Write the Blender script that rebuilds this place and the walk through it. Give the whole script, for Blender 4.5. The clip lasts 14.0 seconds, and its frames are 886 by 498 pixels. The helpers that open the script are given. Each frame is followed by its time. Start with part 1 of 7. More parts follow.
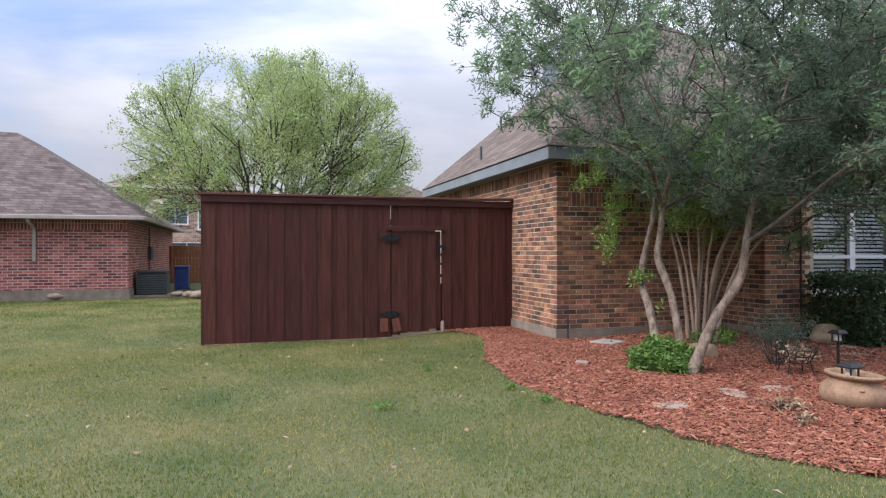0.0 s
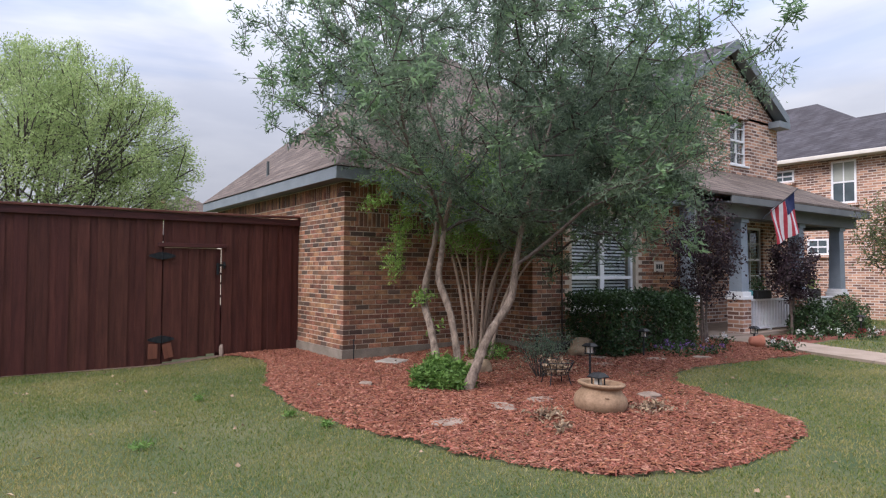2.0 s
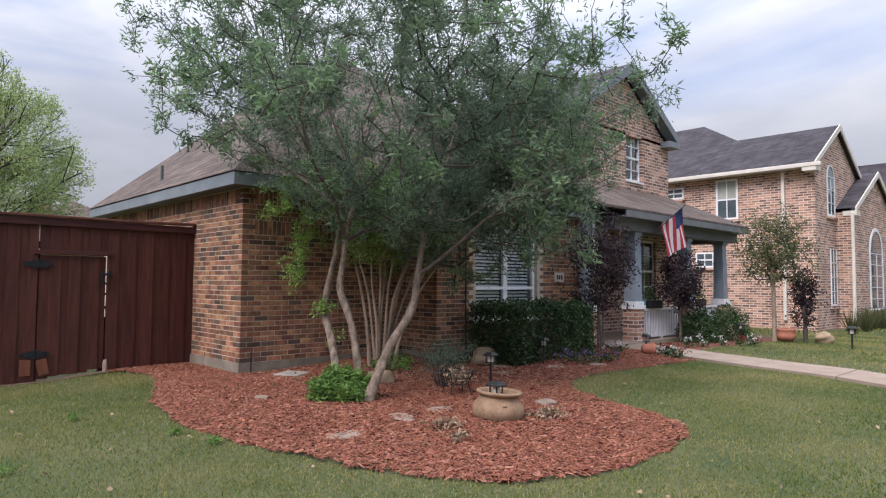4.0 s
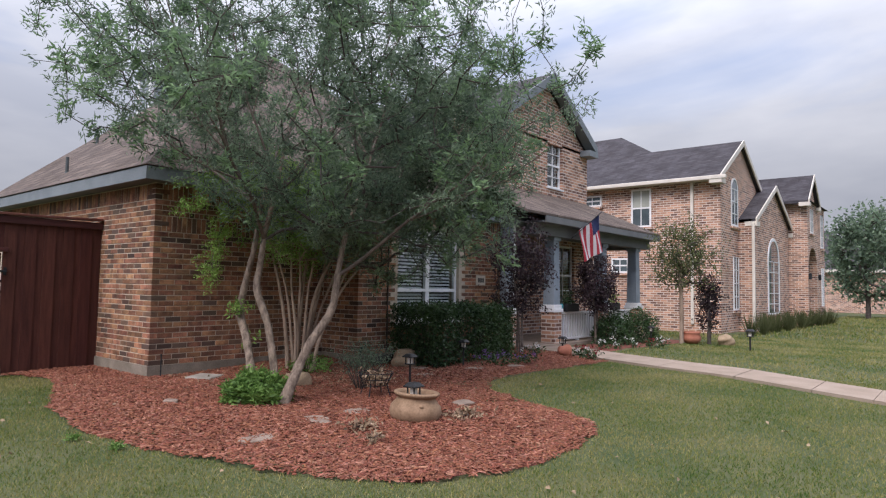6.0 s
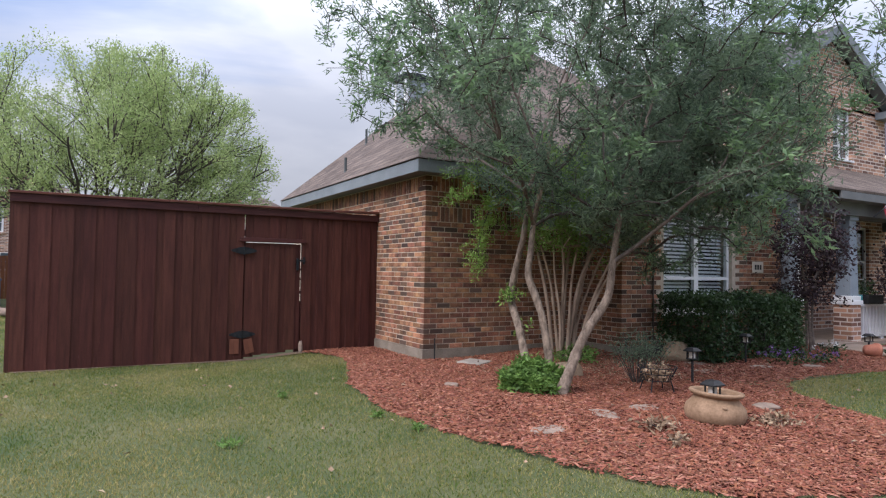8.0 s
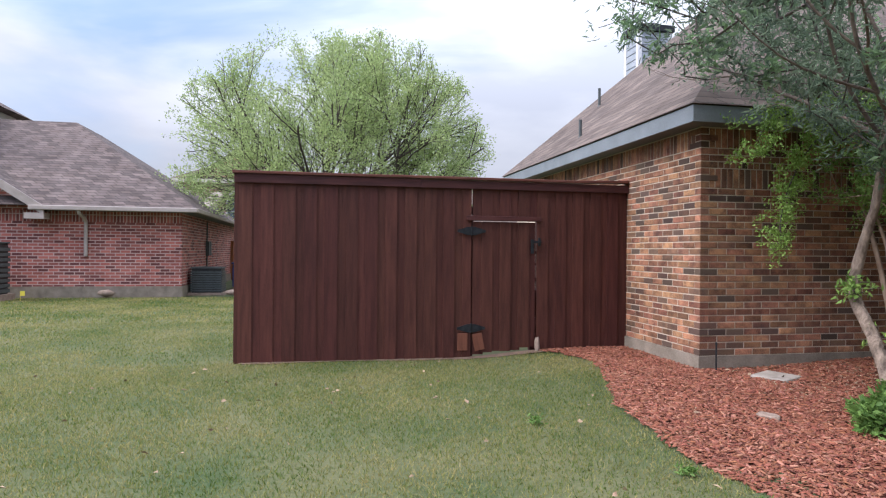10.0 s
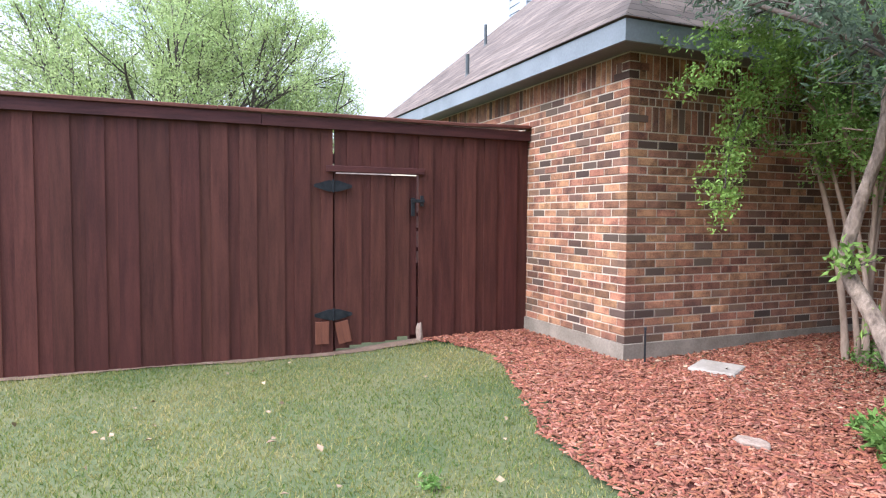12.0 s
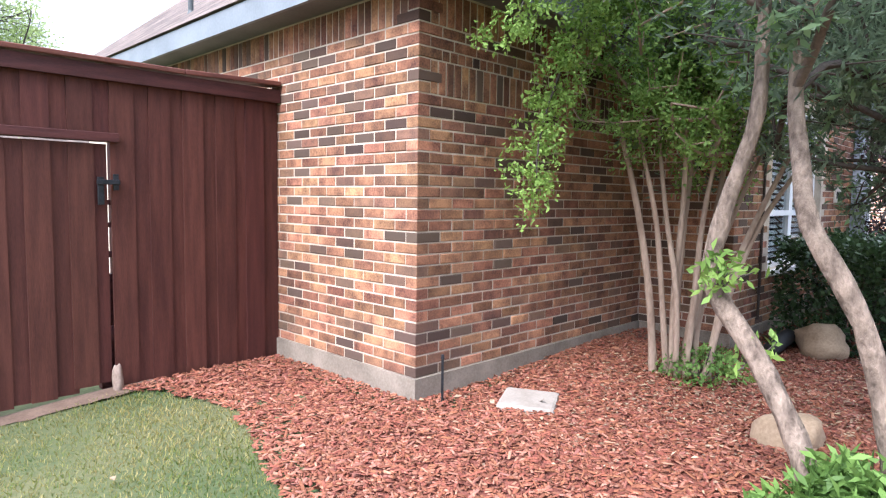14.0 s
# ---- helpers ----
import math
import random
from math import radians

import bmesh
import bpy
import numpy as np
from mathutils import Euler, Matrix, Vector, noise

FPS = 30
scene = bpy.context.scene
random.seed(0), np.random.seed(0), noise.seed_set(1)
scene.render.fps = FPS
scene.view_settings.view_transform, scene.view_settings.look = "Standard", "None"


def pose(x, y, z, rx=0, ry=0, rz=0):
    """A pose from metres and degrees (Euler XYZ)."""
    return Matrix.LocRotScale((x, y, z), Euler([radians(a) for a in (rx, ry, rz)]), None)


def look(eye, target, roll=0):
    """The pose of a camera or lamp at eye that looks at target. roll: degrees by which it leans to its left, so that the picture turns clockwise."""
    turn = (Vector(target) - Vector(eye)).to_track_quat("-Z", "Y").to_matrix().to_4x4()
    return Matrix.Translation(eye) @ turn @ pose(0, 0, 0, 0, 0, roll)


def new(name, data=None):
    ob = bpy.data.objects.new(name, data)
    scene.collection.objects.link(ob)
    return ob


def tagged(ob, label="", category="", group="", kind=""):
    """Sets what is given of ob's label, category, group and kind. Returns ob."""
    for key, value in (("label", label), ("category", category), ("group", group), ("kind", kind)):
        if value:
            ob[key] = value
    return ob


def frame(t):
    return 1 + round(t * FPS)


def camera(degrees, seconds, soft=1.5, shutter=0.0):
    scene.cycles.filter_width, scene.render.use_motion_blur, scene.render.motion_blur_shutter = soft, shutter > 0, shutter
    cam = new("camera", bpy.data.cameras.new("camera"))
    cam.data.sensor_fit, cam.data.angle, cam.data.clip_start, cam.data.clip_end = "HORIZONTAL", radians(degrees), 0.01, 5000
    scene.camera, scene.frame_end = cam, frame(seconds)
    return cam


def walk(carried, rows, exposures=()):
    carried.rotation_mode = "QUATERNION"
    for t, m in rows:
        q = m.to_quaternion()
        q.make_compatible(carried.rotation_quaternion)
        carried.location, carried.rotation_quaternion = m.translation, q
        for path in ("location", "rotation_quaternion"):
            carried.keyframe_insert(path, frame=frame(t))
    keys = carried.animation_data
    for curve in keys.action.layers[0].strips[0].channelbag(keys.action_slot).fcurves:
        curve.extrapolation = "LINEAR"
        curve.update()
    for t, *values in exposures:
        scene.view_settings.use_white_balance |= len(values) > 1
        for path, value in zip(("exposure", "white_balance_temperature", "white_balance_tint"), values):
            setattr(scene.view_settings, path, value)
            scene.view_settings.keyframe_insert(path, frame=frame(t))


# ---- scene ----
cam = camera(69.8, 14.0, soft=1.2)
PATH = [
    (0, (-4.046, -7.848, 1.207), (-3.457, -5.937, 1.218), -0.1),
    (0.5, (-4.002, -7.847, 1.21), (-3.249, -5.995, 1.237), -0.0),
    (1, (-3.958, -7.832, 1.219), (-3.043, -6.055, 1.261), 0.0),
    (1.5, (-3.939, -7.819, 1.229), (-2.88, -6.123, 1.284), 0.2),
    (2, (-3.945, -7.81, 1.237), (-2.779, -6.187, 1.305), 0.3),
    (2.5, (-3.905, -7.793, 1.218), (-2.668, -6.224, 1.302), 0.5),
    (5, (-3.833, -7.858, 1.218), (-2.368, -6.502, 1.339), 0.8),
    (5.5, (-3.841, -7.86, 1.191), (-2.331, -6.556, 1.321), 1.2),
    (6, (-3.815, -7.885, 1.207), (-2.277, -6.612, 1.324), 1.0),
    (6.5, (-3.853, -7.886, 1.191), (-2.317, -6.609, 1.299), 1.1),
    (7, (-3.874, -7.807, 1.165), (-2.415, -6.442, 1.262), 1.2),
    (7.5, (-3.91, -7.674, 1.163), (-2.641, -6.13, 1.244), 1.0),
    (8, (-3.953, -7.37, 1.172), (-2.958, -5.637, 1.244), 0.9),
    (8.5, (-3.961, -7.043, 1.198), (-3.248, -5.176, 1.263), 0.6),
    (9, (-3.916, -6.632, 1.189), (-3.429, -4.693, 1.239), 0.8),
    (9.2, (-3.89, -6.458, 1.172), (-3.481, -4.501, 1.216), 0.8),
    (11.3, (-3.55, -4.621, 1.203), (-3.144, -2.664, 1.135), 0.2),
    (11.5, (-3.492, -4.464, 1.196), (-2.986, -2.53, 1.118), 0.3),
    (12, (-3.288, -4.05, 1.155), (-2.508, -2.211, 1.054), 0.4),
    (12.5, (-3.083, -3.67, 1.16), (-2.038, -1.969, 1.032), 0.4),
    (13, (-2.843, -3.361, 1.167), (-1.61, -1.792, 1.028), 0.5),
    (13.5, (-2.703, -3.033, 1.181), (-1.346, -1.57, 1.04), 0.7),
    (14, (-2.547, -2.722, 1.227), (-1.125, -1.324, 1.069), 0.8),
]
EXPO = [(0, 0.08, 6120, 14), (1, -0.02, 6100, 14), (2, -0.12, 6120, 14), (5, -0.28, 6200, 14), (6, -0.36, 6200, 14), (7, -0.46, 6200, 14), (7.5, -0.24, 6100, 14), (8, -0.12, 6080, 14), (8.5, -0.12, 6080, 14), (9.2, 0.0, 6080, 14), (11.3, 0.62, 5800, 13), (12, 0.97, 5750, 12), (12.5, 1.3, 5680, 12), (13, 1.33, 5700, 12), (14, 1.24, 5800, 13)]
walk(cam, [(t, look(eye, target, roll)) for t, eye, target, roll in PATH], EXPO)

# ---- sky and sun: bright broken overcast, soft sun high on the west side ----
SUN_AZ, SUN_EL = 262.0, 48.0        # compass degrees clockwise from +y
world = bpy.data.worlds.new("sky")
scene.world = world
world.use_nodes = True
wn, wl = world.node_tree.nodes, world.node_tree.links
bg = wn["Background"]
sky = wn.new("ShaderNodeTexSky")
sky.sky_type, sky.sun_disc = "NISHITA", False
sky.sun_elevation, sky.sun_rotation = radians(SUN_EL), radians(SUN_AZ)
tc = wn.new("ShaderNodeTexCoord")
mp = wn.new("ShaderNodeMapping")
mp.inputs["Scale"].default_value = (1.0, 1.0, 3.2)
mp.inputs["Rotation"].default_value = (0.0, 0.15, 0.5)
mp.inputs["Location"].default_value = (0.35, 0.1, 0.2)
wl.new(tc.outputs["Generated"], mp.inputs["Vector"])
cl = wn.new("ShaderNodeTexNoise")
cl.inputs["Scale"].default_value, cl.inputs["Detail"].default_value, cl.inputs["Roughness"].default_value = 1.7, 6.0, 0.5
cl.inputs["Distortion"].default_value = 0.4
wl.new(mp.outputs["Vector"], cl.inputs["Vector"])
ramp = wn.new("ShaderNodeValToRGB")
ramp.color_ramp.elements[0].position, ramp.color_ramp.elements[1].position = 0.36, 0.56
# the cloud lies thicker towards the east
dirs = wn.new("ShaderNodeSeparateXYZ")
wl.new(tc.outputs["Generated"], dirs.inputs[0])
east = wn.new("ShaderNodeMapRange")
east.inputs["From Min"].default_value, east.inputs["From Max"].default_value = -0.3, 0.7
east.inputs["To Min"].default_value, east.inputs["To Max"].default_value = -0.05, 0.17
wl.new(dirs.outputs["X"], east.inputs["Value"])
cover = wn.new("ShaderNodeMath")
wl.new(cl.outputs["Fac"], cover.inputs[0])
wl.new(east.outputs["Result"], cover.inputs[1])
wl.new(cover.outputs[0], ramp.inputs["Fac"])
cl2 = wn.new("ShaderNodeTexNoise")
cl2.inputs["Scale"].default_value, cl2.inputs["Detail"].default_value = 3.1, 5.0
wl.new(mp.outputs["Vector"], cl2.inputs["Vector"])
cloud = wn.new("ShaderNodeValToRGB")
cloud.color_ramp.elements[0].position, cloud.color_ramp.elements[1].position = 0.35, 0.7
cloud.color_ramp.elements[0].color, cloud.color_ramp.elements[1].color = (6.2, 6.5, 7.3, 1), (8.9, 9.0, 9.4, 1)
wl.new(cl2.outputs["Fac"], cloud.inputs["Fac"])
# a Nishita sky is far brighter than the clouds' numbers are; both are scaled by the background's strength
blue = wn.new("ShaderNodeMix")
blue.data_type, blue.blend_type = "RGBA", "MULTIPLY"
blue.inputs["Factor"].default_value = 1.0
blue.inputs["B"].default_value = (1.8, 1.6, 1.6, 1)
wl.new(sky.outputs["Color"], blue.inputs["A"])
mix = wn.new("ShaderNodeMix")
mix.data_type = "RGBA"
wl.new(ramp.outputs["Color"], mix.inputs["Factor"])
wl.new(blue.outputs["Result"], mix.inputs["A"])
wl.new(cloud.outputs["Color"], mix.inputs["B"])
# an overcast sky grows brighter towards the zenith
sep = wn.new("ShaderNodeSeparateXYZ")
wl.new(tc.outputs["Generated"], sep.inputs[0])
rise = wn.new("ShaderNodeMapRange")
rise.inputs["From Min"].default_value, rise.inputs["From Max"].default_value = 0.0, 1.0
rise.inputs["To Min"].default_value, rise.inputs["To Max"].default_value = 0.66, 3.5
rise.interpolation_type = "SMOOTHSTEP"
wl.new(sep.outputs["Z"], rise.inputs["Value"])
lit = wn.new("ShaderNodeVectorMath")
lit.operation = "SCALE"
wl.new(mix.outputs["Result"], lit.inputs[0])
wl.new(rise.outputs["Result"], lit.inputs["Scale"])
wl.new(lit.outputs[0], bg.inputs["Color"])
bg.inputs["Strength"].default_value = 0.1

sun = new("sun", bpy.data.lights.new("sun", "SUN"))
sun.data.energy, sun.data.angle, sun.data.color = 3.6, radians(30), (1.0, 0.965, 0.92)
_az, _el = radians(SUN_AZ), radians(SUN_EL)
_d = Vector((math.sin(_az) * math.cos(_el), math.cos(_az) * math.cos(_el), math.sin(_el)))
sun.matrix_world = look(_d * 60, (0, 0, 0))

# ---- materials ----


def surf(name, c1, c2, scale=4.0, rough=0.8, bump=0.3, fine=60.0, rand=0.0, island=False, metal=0.0, stretch=(1, 1, 1), spec=0.3, c3=None, bdist=0.01):
    """Two colours mixed by a coarse and a fine noise, with relief; rand varies brightness from piece to piece."""
    m = bpy.data.materials.new(name)
    m.use_nodes = True
    n, l = m.node_tree.nodes, m.node_tree.links
    b = n["Principled BSDF"]
    co = n.new("ShaderNodeTexCoord")
    mpn = n.new("ShaderNodeMapping")
    mpn.inputs["Scale"].default_value = stretch
    l.new(co.outputs["Object"], mpn.inputs["Vector"])
    geo = n.new("ShaderNodeNewGeometry")
    info = n.new("ShaderNodeObjectInfo")
    pick = geo.outputs["Random Per Island"] if island else info.outputs["Random"]
    if rand:
        off = n.new("ShaderNodeVectorMath")
        off.operation = "ADD"
        sc = n.new("ShaderNodeMath")
        sc.operation = "MULTIPLY"
        sc.inputs[1].default_value = 37.0
        l.new(pick, sc.inputs[0])
        l.new(mpn.outputs["Vector"], off.inputs[0])
        l.new(sc.outputs[0], off.inputs[1])
        vec = off.outputs[0]
    else:
        vec = mpn.outputs["Vector"]
    a = n.new("ShaderNodeTexNoise")
    a.inputs["Scale"].default_value, a.inputs["Detail"].default_value = scale, 5.0
    f = n.new("ShaderNodeTexNoise")
    f.inputs["Scale"].default_value, f.inputs["Detail"].default_value = fine, 3.0
    l.new(vec, a.inputs["Vector"])
    l.new(vec, f.inputs["Vector"])
    add = n.new("ShaderNodeMath")
    add.operation = "MULTIPLY_ADD"
    add.inputs[1].default_value = 0.45
    l.new(f.outputs["Fac"], add.inputs[0])
    sub = n.new("ShaderNodeMath")
    sub.operation = "MULTIPLY"
    sub.inputs[1].default_value = 0.75
    l.new(a.outputs["Fac"], sub.inputs[0])
    l.new(sub.outputs[0], add.inputs[2])
    r = n.new("ShaderNodeValToRGB")
    r.color_ramp.elements[0].position, r.color_ramp.elements[1].position = 0.42, 0.78
    r.color_ramp.elements[0].color, r.color_ramp.elements[1].color = (*c1, 1), (*c2, 1)
    l.new(add.outputs[0], r.inputs["Fac"])
    colour = r.outputs["Color"]
    if c3:
        # a third colour for some of the pieces
        third = n.new("ShaderNodeMix")
        third.data_type = "RGBA"
        step = n.new("ShaderNodeValToRGB")
        step.color_ramp.elements[0].position, step.color_ramp.elements[1].position = 0.62, 0.95
        l.new(pick, step.inputs["Fac"])
        l.new(step.outputs["Color"], third.inputs["Factor"])
        l.new(colour, third.inputs["A"])
        third.inputs["B"].default_value = (*c3, 1)
        colour = third.outputs["Result"]
    if rand:
        hs = n.new("ShaderNodeHueSaturation")
        wn1 = n.new("ShaderNodeTexWhiteNoise")
        wn1.noise_dimensions = "1D"
        l.new(pick, wn1.inputs["W"])
        mr = n.new("ShaderNodeMapRange")
        mr.inputs["To Min"].default_value, mr.inputs["To Max"].default_value = 1 - rand, 1 + rand
        l.new(wn1.outputs["Value"], mr.inputs["Value"])
        l.new(mr.outputs["Result"], hs.inputs["Value"])
        hue = n.new("ShaderNodeMapRange")
        hue.inputs["To Min"].default_value, hue.inputs["To Max"].default_value = 0.5 - rand * 0.035, 0.5 + rand * 0.045
        l.new(wn1.outputs["Color"], hue.inputs["Value"])
        l.new(hue.outputs["Result"], hs.inputs["Hue"])
        l.new(colour, hs.inputs["Color"])
        colour = hs.outputs["Color"]
    l.new(colour, b.inputs["Base Color"])
    b.inputs["Roughness"].default_value, b.inputs["Metallic"].default_value = rough, metal
    b.inputs["Specular IOR Level"].default_value = spec
    if bump:
        bp = n.new("ShaderNodeBump")
        bp.inputs["Strength"].default_value, bp.inputs["Distance"].default_value = bump, bdist
        l.new(add.outputs[0], bp.inputs["Height"])
        l.new(bp.outputs["Normal"], b.inputs["Normal"])
    return m


def courses(name, c1, c2, mortar, length, height, joint, rough=0.85, dark=None, bump=0.5, offset=0.5, vscale=1.0):
    """Courses of bricks or shingles for surfaces far off: along x + y, and up z."""
    m = bpy.data.materials.new(name)
    m.use_nodes = True
    n, l = m.node_tree.nodes, m.node_tree.links
    b = n["Principled BSDF"]
    co = n.new("ShaderNodeTexCoord")
    sp = n.new("ShaderNodeSeparateXYZ")
    l.new(co.outputs["Object"], sp.inputs[0])
    ad = n.new("ShaderNodeMath")
    l.new(sp.outputs["X"], ad.inputs[0])
    l.new(sp.outputs["Y"], ad.inputs[1])
    zz = n.new("ShaderNodeMath")
    zz.operation = "MULTIPLY"
    zz.inputs[1].default_value = vscale
    l.new(sp.outputs["Z"], zz.inputs[0])
    cb = n.new("ShaderNodeCombineXYZ")
    l.new(ad.outputs[0], cb.inputs["X"])
    l.new(zz.outputs[0], cb.inputs["Y"])
    br = n.new("ShaderNodeTexBrick")
    br.offset = offset
    br.inputs["Color1"].default_value, br.inputs["Color2"].default_value, br.inputs["Mortar"].default_value = (*c1, 1), (*c2, 1), (*mortar, 1)
    br.inputs["Scale"].default_value, br.inputs["Mortar Size"].default_value = 1.0, joint
    br.inputs["Brick Width"].default_value, br.inputs["Row Height"].default_value, br.inputs["Mortar Smooth"].default_value = length, height, 0.2
    l.new(cb.outputs[0], br.inputs["Vector"])
    no = n.new("ShaderNodeTexNoise")
    no.inputs["Scale"].default_value, no.inputs["Detail"].default_value = 2.2, 6.0
    l.new(co.outputs["Object"], no.inputs["Vector"])
    mx = n.new("ShaderNodeMix")
    mx.data_type, mx.blend_type = "RGBA", "MULTIPLY"
    rp = n.new("ShaderNodeValToRGB")
    rp.color_ramp.elements[0].position, rp.color_ramp.elements[1].position = 0.3, 0.65
    rp.color_ramp.elements[0].color = (*(dark or (0.55, 0.52, 0.5)), 1)
    l.new(no.outputs["Fac"], rp.inputs["Fac"])
    mx.inputs["Factor"].default_value = 0.8
    l.new(br.outputs["Color"], mx.inputs["A"])
    l.new(rp.outputs["Color"], mx.inputs["B"])
    l.new(mx.outputs["Result"], b.inputs["Base Color"])
    b.inputs["Roughness"].default_value = rough
    b.inputs["Specular IOR Level"].default_value = 0.25
    bp = n.new("ShaderNodeBump")
    bp.invert = True
    bp.inputs["Strength"].default_value, bp.inputs["Distance"].default_value = bump, 0.012
    l.new(br.outputs["Fac"], bp.inputs["Height"])
    l.new(bp.outputs["Normal"], b.inputs["Normal"])
    return m


def leafy(name, c1, c2, rough=0.5, through_light=0.35):
    """Leaves: two colours from leaf to leaf, a little light passing through."""
    m = bpy.data.materials.new(name)
    m.use_nodes = True
    n, l = m.node_tree.nodes, m.node_tree.links
    b, out = n["Principled BSDF"], n["Material Output"]
    geo = n.new("ShaderNodeNewGeometry")
    r = n.new("ShaderNodeValToRGB")
    r.color_ramp.elements[0].color, r.color_ramp.elements[1].color = (*c1, 1), (*c2, 1)
    co = n.new("ShaderNodeTexCoord")
    no = n.new("ShaderNodeTexNoise")
    no.inputs["Scale"].default_value, no.inputs["Detail"].default_value = 1.3, 3.0
    l.new(co.outputs["Object"], no.inputs["Vector"])
    mm = n.new("ShaderNodeMath")
    mm.operation = "MULTIPLY_ADD"
    mm.inputs[1].default_value = 0.8
    l.new(geo.outputs["Random Per Island"], mm.inputs[0])
    sb = n.new("ShaderNodeMath")
    sb.operation = "MULTIPLY_ADD"
    sb.inputs[1].default_value, sb.inputs[2].default_value = 1.6, -0.68
    l.new(no.outputs["Fac"], sb.inputs[0])
    l.new(sb.outputs[0], mm.inputs[2])
    l.new(mm.outputs[0], r.inputs["Fac"])
    l.new(r.outputs["Color"], b.inputs["Base Color"])
    b.inputs["Roughness"].default_value = rough
    b.inputs["Specular IOR Level"].default_value = 0.22
    tr = n.new("ShaderNodeBsdfTranslucent")
    l.new(r.outputs["Color"], tr.inputs["Color"])
    mixs = n.new("ShaderNodeMixShader")
    mixs.inputs[0].default_value = through_light
    l.new(b.outputs[0], mixs.inputs[1])
    l.new(tr.outputs[0], mixs.inputs[2])
    l.new(mixs.outputs[0], out.inputs["Surface"])
    return m


def glassy(name, tint=(0.9, 0.95, 0.95)):
    m = bpy.data.materials.new(name)
    m.use_nodes = True
    b = m.node_tree.nodes["Principled BSDF"]
    b.inputs["Base Color"].default_value = (*tint, 1)
    b.inputs["Roughness"].default_value = 0.03
    b.inputs["Transmission Weight"].default_value = 1.0
    b.inputs["IOR"].default_value = 1.45
    return m


BRICKS = ((0.1, 0.045, 0.03), (0.385, 0.185, 0.102))
M_BRICK = surf("warm_brown_brick", *BRICKS, 9, 0.9, 0.5, 90, 0.4, c3=(0.088, 0.058, 0.043))
M_BRICK_J = surf("warm_brown_brick_far", *BRICKS, 9, 0.9, 0.5, 90, 0.4, island=True, c3=(0.088, 0.058, 0.043))
M_MORTAR = surf("sandy_mortar", (0.41, 0.34, 0.26), (0.53, 0.45, 0.355), 14, 0.95, 0.4, 120)
M_CONCRETE = surf("grey_concrete", (0.15, 0.125, 0.096), (0.265, 0.225, 0.176), 5, 0.9, 0.35, 70)
M_PATH = surf("pale_concrete", (0.25, 0.19, 0.14), (0.35, 0.275, 0.215), 3, 0.9, 0.3, 80)
M_BRICK_H2 = courses("tan_brick_courses", (0.6, 0.34, 0.22), (0.14, 0.075, 0.058), (0.66, 0.58, 0.5), 0.24, 0.08, 0.012, dark=(0.72, 0.66, 0.64))
M_BRICK_N = courses("red_brick_courses", (0.46, 0.15, 0.115), (0.12, 0.042, 0.04), (0.5, 0.36, 0.32), 0.26, 0.087, 0.012, dark=(0.72, 0.66, 0.66))
M_SOLDIER_N = courses("red_brick_soldiers", (0.4, 0.125, 0.1), (0.16, 0.05, 0.045), (0.46, 0.34, 0.3), 0.087, 0.3, 0.012, offset=0.0)
M_ROOF = courses("brown_grey_shingles", (0.175, 0.136, 0.113), (0.1, 0.079, 0.067), (0.05, 0.04, 0.034), 0.3, 0.14, 0.008, 0.95, offset=0.4, vscale=1.7)
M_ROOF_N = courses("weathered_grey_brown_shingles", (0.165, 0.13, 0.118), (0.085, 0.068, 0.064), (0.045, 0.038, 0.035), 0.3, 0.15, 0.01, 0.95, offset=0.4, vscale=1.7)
M_ROOF_DARK = courses("charcoal_shingles", (0.085, 0.078, 0.085), (0.055, 0.05, 0.055), (0.03, 0.028, 0.03), 0.3, 0.14, 0.008, 0.95, offset=0.4, vscale=1.7)
M_TRIM = surf("blue_grey_trim_paint", (0.155, 0.175, 0.188), (0.21, 0.235, 0.25), 3, 0.55, 0.1, 50)
M_SOFFIT = surf("dark_grey_soffit", (0.12, 0.125, 0.125), (0.17, 0.175, 0.175), 3, 0.7, 0.1, 50)
M_WHITE = surf("white_paint", (0.68, 0.68, 0.68), (0.8, 0.8, 0.79), 5, 0.45, 0.08, 60)
M_CREAM = surf("cream_trim_paint", (0.55, 0.5, 0.43), (0.66, 0.61, 0.53), 4, 0.55, 0.08, 60)
M_FENCE = surf("dark_red_stained_cedar", (0.053, 0.017, 0.0132), (0.1, 0.0335, 0.0235), 3.0, 0.6, 0.4, 40, 0.17, stretch=(9, 9, 0.8), spec=0.22)
M_FENCE_TRIM = surf("dark_stained_cedar_trim", (0.04, 0.012, 0.012), (0.085, 0.026, 0.022), 3.5, 0.6, 0.4, 40, 0.15, stretch=(1, 9, 9), spec=0.25)
M_FENCE_CAP = surf("lighter_red_cedar_cap", (0.07, 0.024, 0.018), (0.15, 0.052, 0.036), 3.5, 0.7, 0.4, 40, 0.15, stretch=(1, 9, 9), spec=0.25)
M_IRON = surf("black_iron", (0.014, 0.016, 0.018), (0.038, 0.042, 0.046), 20, 0.5, 0.15, 120, metal=0.5)
M_GLASS = glassy("window_glass")
# near-black: the room panels carry indoor dimness in their colour; doors share it
M_DARK = surf("near_black_room_and_doors", (0.02, 0.02, 0.022), (0.04, 0.04, 0.042), 2, 0.9, 0)
M_GROUND = surf("lawn_soil_and_thatch", (0.036, 0.062, 0.02), (0.115, 0.112, 0.05), 1.1, 0.95, 0.6, 45, bdist=0.02)


